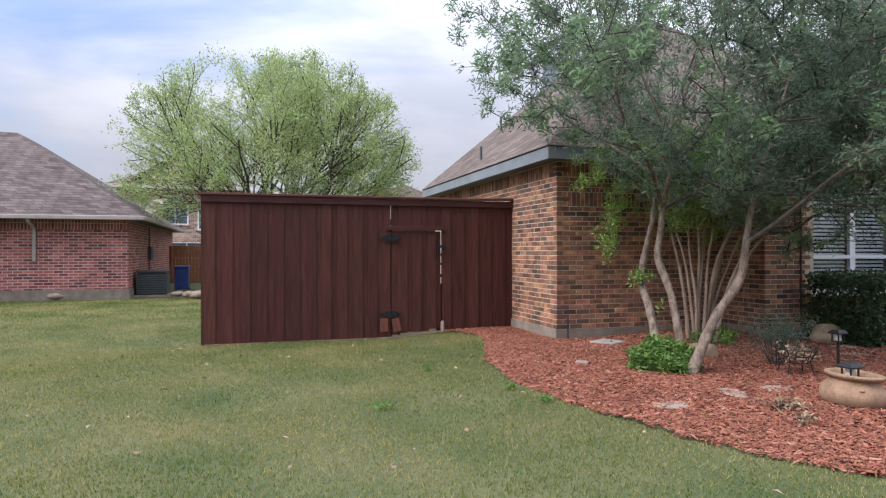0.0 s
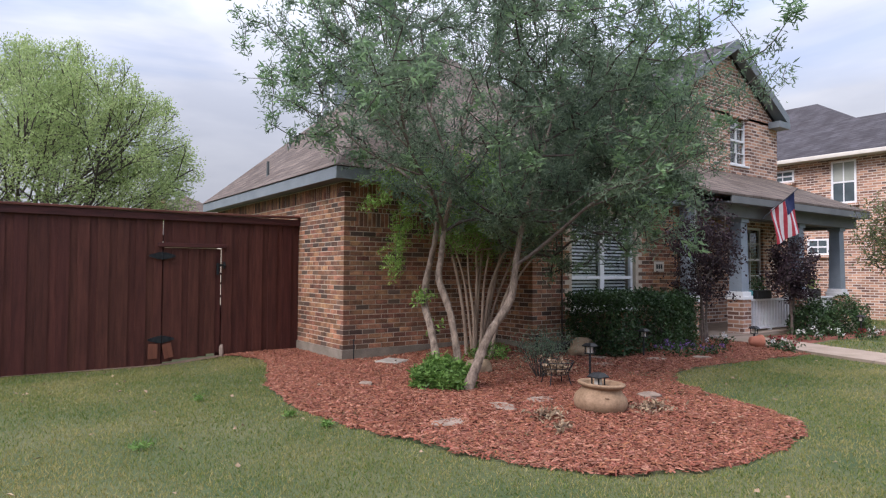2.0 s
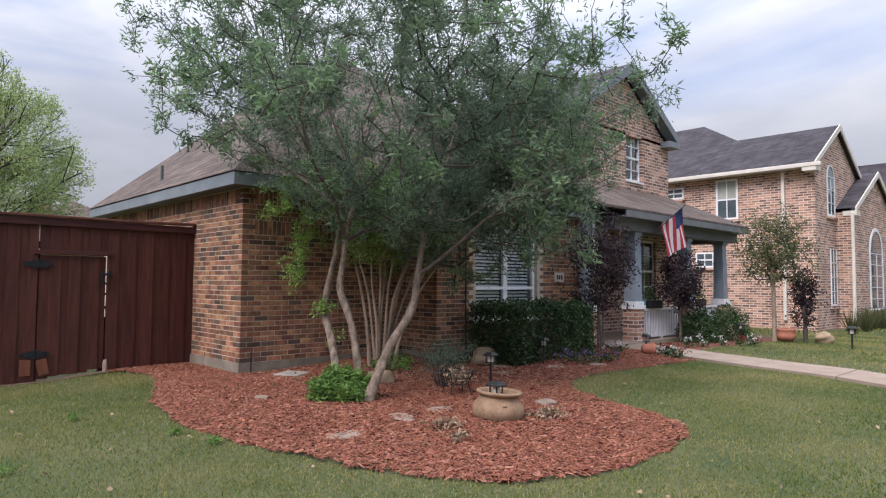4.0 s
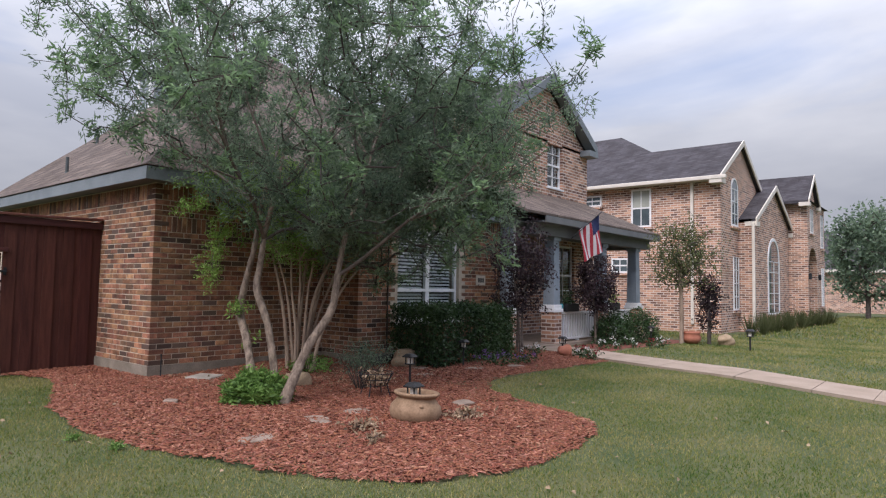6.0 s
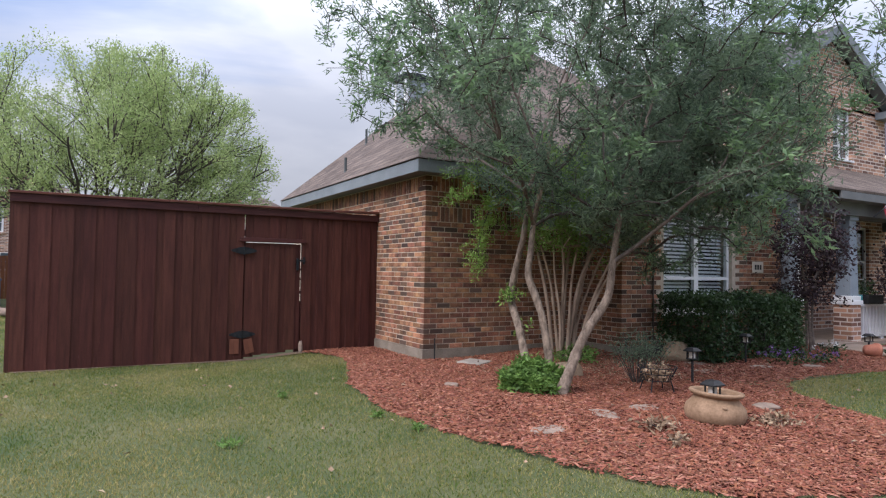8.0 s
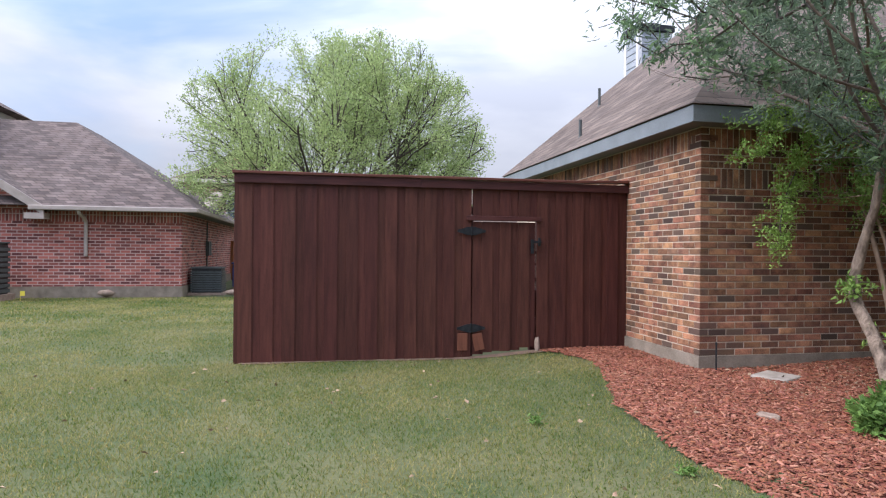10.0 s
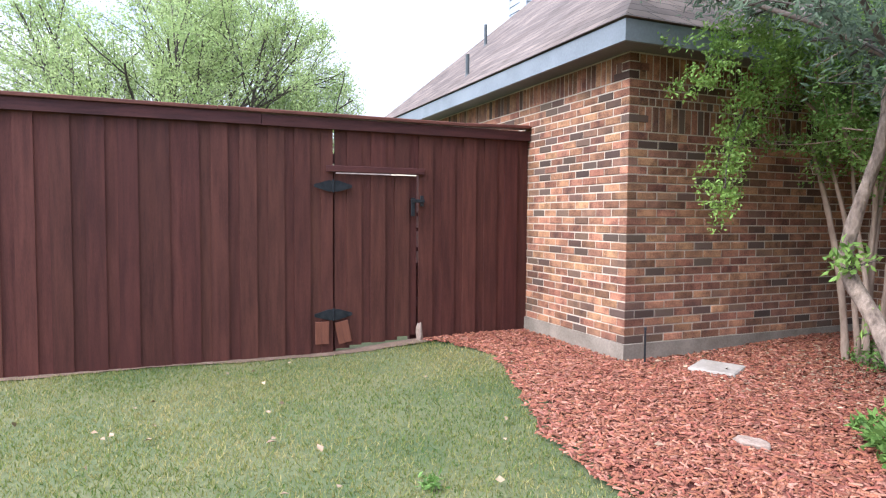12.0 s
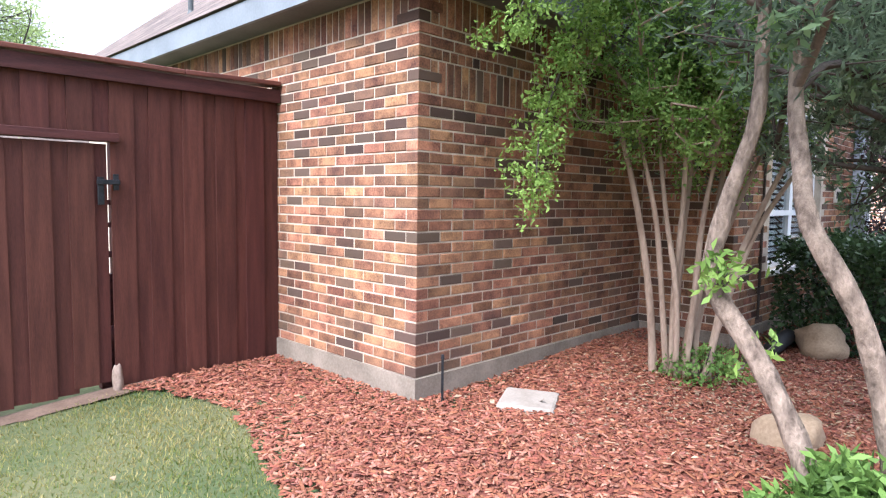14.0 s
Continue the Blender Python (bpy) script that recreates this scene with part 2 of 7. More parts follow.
def turf(name):
    """Grass blades: green, with paler and straw-coloured ones gathered in patches of two sizes."""
    m = leafy(name, (0.04, 0.1, 0.016), (0.37, 0.31, 0.125), 0.6, 0.4)
    n, l = m.node_tree.nodes, m.node_tree.links
    ramp_g = n["Color Ramp"]
    for pos, col in ((0.36, (0.092, 0.145, 0.025)), (0.62, (0.2, 0.21, 0.056))):
        e = ramp_g.color_ramp.elements.new(pos)
        e.color = (*col, 1)
    co = n["Texture Coordinate"]
    big = n["Noise Texture"]
    big.inputs["Scale"].default_value, big.inputs["Detail"].default_value = 0.75, 2.0
    small = n.new("ShaderNodeTexNoise")
    small.inputs["Scale"].default_value, small.inputs["Detail"].default_value, small.inputs["Roughness"].default_value = 20.0, 4.0, 0.6
    l.new(co.outputs["Object"], small.inputs["Vector"])
    both = n.new("ShaderNodeMath")
    both.operation = "MULTIPLY_ADD"
    both.inputs[1].default_value = 1.05
    l.new(small.outputs["Fac"], both.inputs[0])
    half = n.new("ShaderNodeMath")
    half.operation = "MULTIPLY_ADD"
    half.inputs[1].default_value, half.inputs[2].default_value = 1.3, -0.58
    l.new(big.outputs["Fac"], half.inputs[0])
    l.new(half.outputs[0], both.inputs[2])
    rnd = n.new("ShaderNodeMath")
    rnd.operation = "MULTIPLY_ADD"
    rnd.inputs[1].default_value = 0.62
    l.new(n["Geometry"].outputs["Random Per Island"], rnd.inputs[0])
    off = n.new("ShaderNodeMath")
    off.inputs[1].default_value = -0.28
    l.new(both.outputs[0], off.inputs[0])
    l.new(off.outputs[0], rnd.inputs[2])
    l.new(rnd.outputs[0], ramp_g.inputs["Fac"])
    return m


M_GRASS = turf("lawn_grass")
M_MULCH_BED = surf("mulch_ground", (0.115, 0.038, 0.026), (0.2, 0.069, 0.046), 10, 0.95, 0.8, 70)
M_MULCH = surf("red_mulch_chips", (0.125, 0.04, 0.024), (0.245, 0.084, 0.046), 30, 0.85, 0.3, 150, 0.34, island=True, c3=(0.3, 0.135, 0.09))
M_BARK = surf("pale_grey_brown_bark", (0.095, 0.07, 0.052), (0.31, 0.238, 0.178), 16, 0.95, 1.0, 55, stretch=(1, 1, 0.5), bdist=0.03)
# in the large tree, twig and limb tones put shade into the pale bark
M_TWIG = surf("dark_twig_bark", (0.042, 0.035, 0.031), (0.115, 0.095, 0.082), 9, 0.95, 0.5, 60)
M_BARK_LIMB = surf("grey_brown_limb_bark", (0.075, 0.058, 0.047), (0.2, 0.158, 0.128), 12, 0.95, 0.6, 55)
M_BARK_SMOOTH = surf("tan_smooth_bark", (0.2, 0.14, 0.1), (0.38, 0.29, 0.215), 6, 0.8, 0.4, 40, stretch=(1, 1, 0.4))
M_LEAF = leafy("narrow_grey_green_leaves", (0.08, 0.12, 0.085), (0.26, 0.345, 0.22), through_light=0.62)
# brighter than the crown's leaves: light on the outer tufts put into colour
M_LEAF_TUFT = leafy("lit_narrow_leaves", (0.12, 0.2, 0.1), (0.3, 0.44, 0.22), through_light=0.5)
M_LEAF_BRIGHT = leafy("bright_spring_leaves", (0.12, 0.22, 0.045), (0.31, 0.46, 0.11))
M_LEAF_SPRING = leafy("yellow_green_spring_leaves", (0.23, 0.32, 0.115), (0.48, 0.57, 0.25), through_light=0.55)
M_LEAF_HEDGE = leafy("dark_hedge_leaves", (0.018, 0.04, 0.016), (0.08, 0.135, 0.05), 0.35, 0.2)
M_LEAF_PURPLE = leafy("purple_black_leaves", (0.016, 0.011, 0.014), (0.07, 0.045, 0.052))
M_PANE = surf("window_pane_reflecting", (0.05, 0.07, 0.08), (0.1, 0.13, 0.14), 0.8, 0.05, 0.0, 3.0, spec=0.9)
M_SHRUB = leafy("fresh_green_shrub_leaves", (0.08, 0.155, 0.035), (0.22, 0.36, 0.09), through_light=0.4)
M_STONE = surf("pale_flagstone", (0.18, 0.13, 0.098), (0.32, 0.245, 0.19), 7, 0.9, 0.5, 60)
M_BOULDER = surf("tan_boulder", (0.23, 0.16, 0.095), (0.4, 0.295, 0.19), 5, 0.9, 0.6, 50)
M_TERRA = surf("weathered_buff_clay", (0.17, 0.105, 0.06), (0.32, 0.21, 0.128), 7, 0.85, 0.3, 50)
M_TERRA_RED = surf("red_terracotta", (0.34, 0.12, 0.075), (0.46, 0.19, 0.12), 6, 0.8, 0.2, 50)
M_BLACK = surf("black_plastic", (0.012, 0.012, 0.013), (0.03, 0.03, 0.03), 10, 0.5, 0.1, 80)
M_COLUMN = surf("slate_blue_column_paint", (0.2, 0.235, 0.27), (0.27, 0.31, 0.35), 3, 0.55, 0.1, 50)
M_BLIND = surf("white_blind_slat", (0.76, 0.77, 0.78), (0.83, 0.83, 0.84), 6, 0.5, 0.0)
M_FLAG_RED = surf("red_cloth", (0.3, 0.03, 0.045), (0.4, 0.05, 0.065), 8, 0.9, 0.1)
M_FLAG_BLUE = surf("navy_cloth", (0.02, 0.025, 0.075), (0.03, 0.04, 0.1), 8, 0.9, 0.1)
M_CLOTH_WHITE = surf("white_cloth", (0.5, 0.48, 0.5), (0.6, 0.58, 0.6), 8, 0.9, 0.1)
M_FLOWER_RED = leafy("dark_red_petals", (0.16, 0.015, 0.02), (0.3, 0.04, 0.045))
M_FLOWER_WHITE = leafy("white_petals", (0.6, 0.58, 0.55), (0.8, 0.79, 0.77))
M_FLOWER_VIOLET = leafy("violet_petals", (0.14, 0.07, 0.22), (0.35, 0.22, 0.45))
M_TEAL = surf("teal_glaze", (0.04, 0.2, 0.22), (0.07, 0.3, 0.32), 5, 0.3, 0.05)
M_AC = surf("dark_grey_green_metal", (0.05, 0.06, 0.06), (0.08, 0.09, 0.09), 6, 0.5, 0.1)
M_BIN = surf("blue_plastic", (0.02, 0.04, 0.14), (0.035, 0.06, 0.2), 5, 0.5, 0.05)
M_YELLOW = surf("yellow_plastic", (0.6, 0.5, 0.05), (0.7, 0.6, 0.08), 5, 0.5, 0)
M_SIDING = surf("pale_grey_siding", (0.5, 0.5, 0.47), (0.6, 0.6, 0.57), 3, 0.6, 0.1)
M_NEWWOOD = surf("orange_brown_cedar", (0.2, 0.075, 0.035), (0.33, 0.13, 0.06), 4, 0.7, 0.3, 40, stretch=(9, 9, 0.8))
M_LITTER = surf("dry_leaf_litter", (0.16, 0.1, 0.06), (0.36, 0.26, 0.17), 20, 0.9, 0.1, island=True, rand=0.3)
M_SLAB = surf("grey_paving_slab", (0.23, 0.2, 0.165), (0.33, 0.295, 0.25), 6, 0.9, 0.4, 60)
M_PATCH = surf("reddish_repair_cedar", (0.12, 0.042, 0.024), (0.2, 0.075, 0.042), 4, 0.7, 0.3, 40, stretch=(9, 9, 0.8))
M_GUTTER = surf("tan_grey_gutter_paint", (0.3, 0.255, 0.225), (0.4, 0.345, 0.31), 4, 0.5, 0.08, 60)
M_SOIL = surf("bare_brown_soil", (0.085, 0.054, 0.036), (0.16, 0.108, 0.076), 8, 0.95, 0.6, 70)
M_LEAF_CREPE = leafy("fresh_crepe_leaves", (0.12, 0.23, 0.055), (0.33, 0.5, 0.14), through_light=0.6)
M_LEAF_OLIVE = leafy("olive_green_leaves", (0.06, 0.085, 0.03), (0.16, 0.17, 0.075))
M_SHADE = surf("beige_roller_shade", (0.3, 0.31, 0.265), (0.37, 0.38, 0.33), 3, 0.7, 0.05, 50)
M_LAP = surf("pale_blue_grey_laps", (0.27, 0.3, 0.33), (0.34, 0.37, 0.4), 3, 0.6, 0.1)

# ---- building helpers ----


def box(bm, x0, x1, y0, y1, z0, z1, m=None):
    v = [bm.verts.new((x, y, z)) for z in (z0, z1) for x, y in ((x0, y0), (x1, y0), (x1, y1), (x0, y1))]
    for f in ((3, 2, 1, 0), (4, 5, 6, 7), (0, 1, 5, 4), (1, 2, 6, 5), (2, 3, 7, 6), (3, 0, 4, 7)):
        bm.faces.new([v[i] for i in f])
    if m is not None:
        bmesh.ops.transform(bm, matrix=m, verts=v)
    return v


def boxes(*spans):
    bm = bmesh.new()
    for s in spans:
        box(bm, *s)
    return bm


def bevelled(bm, w=0.006):
    bmesh.ops.bevel(bm, geom=bm.edges[:], offset=w, segments=2, affect="EDGES", profile=0.5)
    return bm


def lathe(profile, n=24, at=(0, 0, 0)):
    """A turned body from (radius, height) pairs."""
    bm = bmesh.new()
    rings = []
    for r, z in profile:
        rings.append([bm.verts.new((at[0] + r * math.cos(2 * math.pi * i / n), at[1] + r * math.sin(2 * math.pi * i / n), at[2] + z)) for i in range(n)])
    for a, b in zip(rings, rings[1:]):
        for i in range(n):
            bm.faces.new((a[i], a[(i + 1) % n], b[(i + 1) % n], b[i]))
    bm.faces.new(rings[0][::-1])
    bm.faces.new(rings[-1])
    return bm


def prism(poly, axis, a0, a1):
    """A polygon given in (u, z), drawn out along axis x or y from a0 to a1."""
    bm = bmesh.new()
    ends = []
    for a in (a0, a1):
        ends.append([bm.verts.new((u, a, z) if axis == "y" else (a, u, z)) for u, z in poly])
    k = len(poly)
    bm.faces.new(ends[0])
    bm.faces.new(ends[1][::-1])
    for i in range(k):
        bm.faces.new((ends[0][i], ends[1][i], ends[1][(i + 1) % k], ends[0][(i + 1) % k]))
    bmesh.ops.recalc_face_normals(bm, faces=bm.faces[:])
    return bm


def slab(points, thick):
    """A flat sheet through the given corners, thick metres deep below."""
    bm = bmesh.new()
    top = [bm.verts.new(p) for p in points]
    low = [bm.verts.new((p[0], p[1], p[2] - thick)) for p in points]
    k = len(points)
    bm.faces.new(top)
    bm.faces.new(low[::-1])
    for i in range(k):
        bm.faces.new((top[i], low[i], low[(i + 1) % k], top[(i + 1) % k]))
    bmesh.ops.recalc_face_normals(bm, faces=bm.faces[:])
    return bm


def smooth(ob):
    for p in ob.data.polygons:
        p.use_smooth = True
    return ob


def part(name, bm, material, parent=None, label="", soft=False):
    """Links a bmesh as one mesh object under a thing or a part."""
    me = bpy.data.meshes.new(name)
    bm.to_mesh(me)
    bm.free()
    me.materials.append(material)
    ob = new(name, me)
    if parent is not None:
        ob.parent = parent
    if label:
        ob["label"] = label
    if soft:
        smooth(ob)
    return ob


def raw(name, verts, faces, material, parent=None, soft=False):
    me = bpy.data.meshes.new(name)
    me.from_pydata(verts, [], faces)
    me.materials.append(material)
    ob = new(name, me)
    if parent is not None:
        ob.parent = parent
    if soft:
        smooth(ob)
    return ob


def fastmesh(name, verts, quads, material, parent=None):
    """Many small four-cornered faces at once, from arrays."""
    me = bpy.data.meshes.new(name)
    k = quads.shape[1]
    me.vertices.add(len(verts))
    me.vertices.foreach_set("co", np.ascontiguousarray(verts, dtype=np.float32).ravel())
    me.loops.add(quads.size)
    me.loops.foreach_set("vertex_index", np.ascontiguousarray(quads, dtype=np.int32).ravel())
    me.polygons.add(len(quads))
    me.polygons.foreach_set("loop_start", np.arange(0, quads.size, k, dtype=np.int32))
    me.update(calc_edges=True)
    me.materials.append(material)
    ob = new(name, me)
    if parent is not None:
        ob.parent = parent
    return ob


def thing(name, at=(0, 0, 0), label="", category="", group="", kind=""):
    ob = new(name)
    ob.location = at
    ob.empty_display_size = 0.2
    return tagged(ob, label, category, group, kind)


def sstep(a, b, x):
    t = np.clip((x - a) / (b - a), 0, 1)
    return t * t * (3 - 2 * t)


def ground_z(x, y):
    """The lie of the land: level lawn, falling a little towards the neighbours."""
    x, y = np.asarray(x, float), np.asarray(y, float)
    z = -0.2 * sstep(8, 18, x) - 0.12 * sstep(3, 15, y) * sstep(1, -5, x)
    z = z - 0.075 * sstep(-1.0, -2.2, x) * sstep(-1, 1.6, y)
    z = z + 0.035 * np.sin(x * 0.55 + 1.3) * np.sin(y * 0.5) * sstep(-3.5, -5.5, y)
    return z


# outline of the mulch bed, on the lawn's side
BED = [(-1.25, 1.5), (-0.98, 1.2), (-0.84, 0.6), (-1.05, 0.0), (-1.33, -0.75), (-1.56, -1.5), (-1.7, -2.4), (-1.55, -3.5), (-1.33, -4.5), (-0.85, -5.25), (-0.32, -5.55),
       (0.35, -5.62), (1.0, -5.5), (1.4, -5.35), (1.75, -4.85), (1.98, -4.2), (2.3, -3.55), (2.9, -3.15), (4.0, -3.1), (5.6, -3.25), (6.5, -3.3)]


def in_poly(px, py, poly):
    inside = np.zeros(len(px), bool)
    k = len(poly)
    for i in range(k):
        x0, y0 = poly[i]
        x1, y1 = poly[(i + 1) % k]
        if y0 == y1:
            continue
        c = ((y0 > py) != (y1 > py)) & (px < (x1 - x0) * (py - y0) / (y1 - y0) + x0)
        inside ^= c
    return inside


def wavy(poly, step=0.14, amp=0.02, seed=3):
    rng = np.random.default_rng(seed)
    out = []
    for (x0, y0), (x1, y1) in zip(poly, poly[1:]):
        k = max(1, int(math.hypot(x1 - x0, y1 - y0) / step))
        for i in range(k):
            t = i / k
            out.append((x0 + (x1 - x0) * t + rng.normal(0, amp), y0 + (y1 - y0) * t + rng.normal(0, amp)))
    out.append(poly[-1])
    return out


BED_EDGE = wavy(BED)
BED_POLY = BED_EDGE + [(7.2, -2.6), (13.6, -2.6), (13.6, -1.4), (7.0, -1.2), (7.0, -0.8), (2.76, -0.8), (2.76, 0.02), (0.02, 0.02), (0.02, 1.5)]
WALK = [(6.8, -1.3), (6.65, -2.2), (6.25, -3.1), (5.83, -4.2), (5.46, -5.4), (5.0, -6.4), (4.72, -7.05), (2.4, -12.5)]


def walk_half(px, py):
    """Distance from the middle line of the garden walk."""
    best = np.full(len(px), 99.0)
    for (x0, y0), (x1, y1) in zip(WALK, WALK[1:]):
        dx, dy = x1 - x0, y1 - y0
        t = np.clip(((px - x0 - 0.5) * dx + (py - y0) * dy) / (dx * dx + dy * dy), 0, 1)
        best = np.minimum(best, np.hypot(px - x0 - 0.5 - t * dx, py - y0 - t * dy))
    return best


# ---- ground ----
def make_ground():
    xs = np.concatenate([np.linspace(-900, -40, 12), np.linspace(-34, 44, 140), np.linspace(50, 900, 12)])
    ys = np.concatenate([np.linspace(-900, -40, 12), np.linspace(-30, 40, 130), np.linspace(46, 900, 12)])
    gx, gy = np.meshgrid(xs, ys)
    v = np.stack([gx.ravel(), gy.ravel(), ground_z(gx.ravel(), gy.ravel())], 1)
    w = len(xs)
    i, j = np.meshgrid(np.arange(w - 1), np.arange(len(ys) - 1))
    a = (j * w + i).ravel()
    ob = fastmesh("ground", v, np.stack([a, a + 1, a + w + 1, a + w], 1), M_GROUND)
    smooth(ob)
    return tagged(ob, "lawn ground with short mottled green and tan turf", "lawn", kind="structure")


make_ground()


def bed_z(x, y):
    """Mulch: a low mound over the lawn, banked against the walls."""
    x, y = np.asarray(x, float), np.asarray(y, float)
    return ground_z(x, y) + 0.02 + 0.012 * np.sin(3.1 * x) * np.sin(2.7 * y) + 0.07 * sstep(1.4, 0.0, np.abs(y)) * sstep(0.4, 2.2, x)


def make_bed():
    bm = bmesh.new()
    vs = [bm.verts.new((x, y, float(ground_z(x, y)) + 0.02)) for x, y in BED_POLY]
    f = bm.faces.new(vs)
    if f.normal.z < 0:
        f.normal_flip()
    bmesh.ops.triangulate(bm, faces=bm.faces[:])
    for k in range(3):
        bmesh.ops.subdivide_edges(bm, edges=[e for e in bm.edges if e.calc_length() > 0.5], cuts=1)
        bmesh.ops.triangulate(bm, faces=bm.faces[:])
    for v in bm.verts:
        # the rim dips into the lawn
        v.co.z = float(ground_z(v.co.x, v.co.y)) - 0.02 if v.is_boundary else float(bed_z(v.co.x, v.co.y)) - 0.01
    bmesh.ops.recalc_face_normals(bm, faces=bm.faces[:])
    ob = part("mulch_bed", bm, M_MULCH_BED)
    tagged(ob, "curved planting bed covered with red mulch", "mulch bed", kind="structure")


make_bed()


def make_walk():
    bm = bmesh.new()
    pts = WALK
    for (x0, y0), (x1, y1) in zip(pts, pts[1:]):
        k = max(1, round(math.hypot(x1 - x0, y1 - y0) / 1.2))
        for i in range(k):
            a, b = i / k, (i + 1) / k - 0.012
            q = []
            for t, w in ((a, -0.5), (a, 0.5), (b, 0.5), (b, -0.5)):
                x, y = x0 + (x1 - x0) * t + 0.5 + w, y0 + (y1 - y0) * t
                q.append((x, y, float(ground_z(x, y)) + 0.04))
            vs = [bm.verts.new(p) for p in q]
            lo = [bm.verts.new((p[0], p[1], p[2] - 0.1)) for p in q]
            bm.faces.new(vs)
            for n in range(4):
                bm.faces.new((vs[n], lo[n], lo[(n + 1) % 4], vs[(n + 1) % 4]))
    bmesh.ops.recalc_face_normals(bm, faces=bm.faces[:])
    tagged(part("pavement", bm, M_PATH), "pale concrete garden walk leading to the porch", "walkway", kind="structure")


make_walk()

# ---- house one: walls ----
Z_SOF, OVER = 2.458, 0.23
INX, FRONT = 2.76, -0.8          # inner corner, plane of the window wall
WIN = (3.62, 5.22, 0.62, 2.18)   # the front window


def holed_wall(name, u0, u1, z0, z1, a0, a1, axis, holes, material, parent=None, label="", kind=""):
    """A wall with openings that go through; u runs along the wall, a across it."""
    us = sorted({u0, u1, *[h[0] for h in holes], *[h[1] for h in holes]})
    zs = sorted({z0, z1, *[h[2] for h in holes], *[h[3] for h in holes]})
    bm = bmesh.new()
    for p, q in zip(us, us[1:]):
        for r, s in zip(zs, zs[1:]):
            if any(h[0] <= p and q <= h[1] and h[2] <= r and s <= h[3] for h in holes):
                continue
            if axis == "x":
                box(bm, p, q, a0, a1, r, s)
            else:
                box(bm, a0, a1, p, q, r, s)
    ob = part(name, bm, material, parent)
    return tagged(ob, label, "wall" if kind else "", kind=kind)


holed_wall("wall_west", 0.005, 5.9, 0.15, 2.6, 0.005, 0.25, "y", [], M_MORTAR, label="warm brown brick side wall of the garage wing", kind="structure")
holed_wall("wall_wing_front", 0.25, INX + 0.25, 0.15, 2.6, 0.005, 0.25, "x", [], M_MORTAR, label="brown brick wall with two soldier courses", kind="structure")
holed_wall("wall_return", FRONT + 0.005, 0.005, 0.15, 2.6, INX + 0.005, INX + 0.25, "y", [], M_MORTAR, label="shaded brown brick return wall", kind="structure")
holed_wall("wall_front", INX + 0.25, 6.9, 0.15, 2.6, FRONT + 0.005, FRONT + 0.25, "x", [WIN], M_MORTAR, label="brown brick front wall around a white window", kind="structure")
holed_wall("wall_entry", FRONT + 0.25, 0.5, 0.0, 2.6, 6.65, 6.9, "y", [], M_BRICK_H2, label="brown brick side wall of the entry", kind="structure")
PW = (11.0, 12.0, 0.75, 2.35)
GW = (10.52, 11.3, 3.85, 5.06)
holed_wall("wall_porch", 6.9, 12.75, 0.0, 5.0, 0.5, 0.75, "x", [PW, GW, (7.4, 8.4, 0.1, 2.2)], M_BRICK_H2, label="warm brown brick wall behind the porch, two storeys", kind="structure")
holed_wall("wall_east", 0.75, 12.0, -0.2, 5.0, 12.5, 12.75, "y", [], M_BRICK_H2, label="brown brick side wall of the two storey part", kind="structure")
holed_wall("wall_upper_west", 0.75, 12.0, 2.5, 5.0, 8.6, 8.8, "y", [], M_BRICK_H2, label="brown brick upper side wall", kind="structure")
part("wall_gable", prism([(8.22, 5.0), (12.6, 5.0), (12.6, 5.1), (10.41, 6.5), (8.22, 5.1)], "y", 0.5, 0.72), M_BRICK_H2)
tagged(bpy.data.objects["wall_gable"], "brown brick gable over the porch", "wall", kind="structure")
holed_wall("wall_north", 0.25, 9.0, 0.0, 2.6, 5.65, 5.9, "x", [], M_MORTAR, label="plain brick rear wall", kind="structure")

# concrete footings
fb = boxes((-0.02, 0.25, -0.02, 5.9, -0.25, 0.15), (0.25, INX + 0.25, -0.02, 0.25, -0.25, 0.15), (INX - 0.02, INX + 0.25, FRONT - 0.02, -0.02, -0.25, 0.15), (INX + 0.25, 6.9, FRONT - 0.02, FRONT + 0.25, -0.25, 0.15))
tagged(part("foundation", fb, M_CONCRETE), "grey concrete slab edge under the brick walls", "foundation", kind="structure")
tagged(part("porch_floor", boxes((6.9, 12.9, -1.35, 0.5, -0.25, 0.06)), M_PATH), "pale concrete porch floor", "porch floor", kind="structure")

# ---- house one: roof ----
def hip(bm, x0, x1, y0, y1, z, run, pitch, thick=0.06):
    """Hip roof over a rectangle: the ridge lies along y."""
    xm = (x0 + x1) / 2
    h = (xm - x0) * pitch
    v = [bm.verts.new(p) for p in ((x0, y0, z), (x1, y0, z), (x1, y1, z), (x0, y1, z), (xm, y0 + run, z + h), (xm, y1 - run, z + h))]
    for f in ((0, 1, 4), (1, 2, 5, 4), (2, 3, 5), (3, 0, 4, 5), (3, 2, 1, 0)):
        bm.faces.new([v[i] for i in f])
    bmesh.ops.recalc_face_normals(bm, faces=bm.faces[:])
    return bm


R0 = -OVER - 0.03
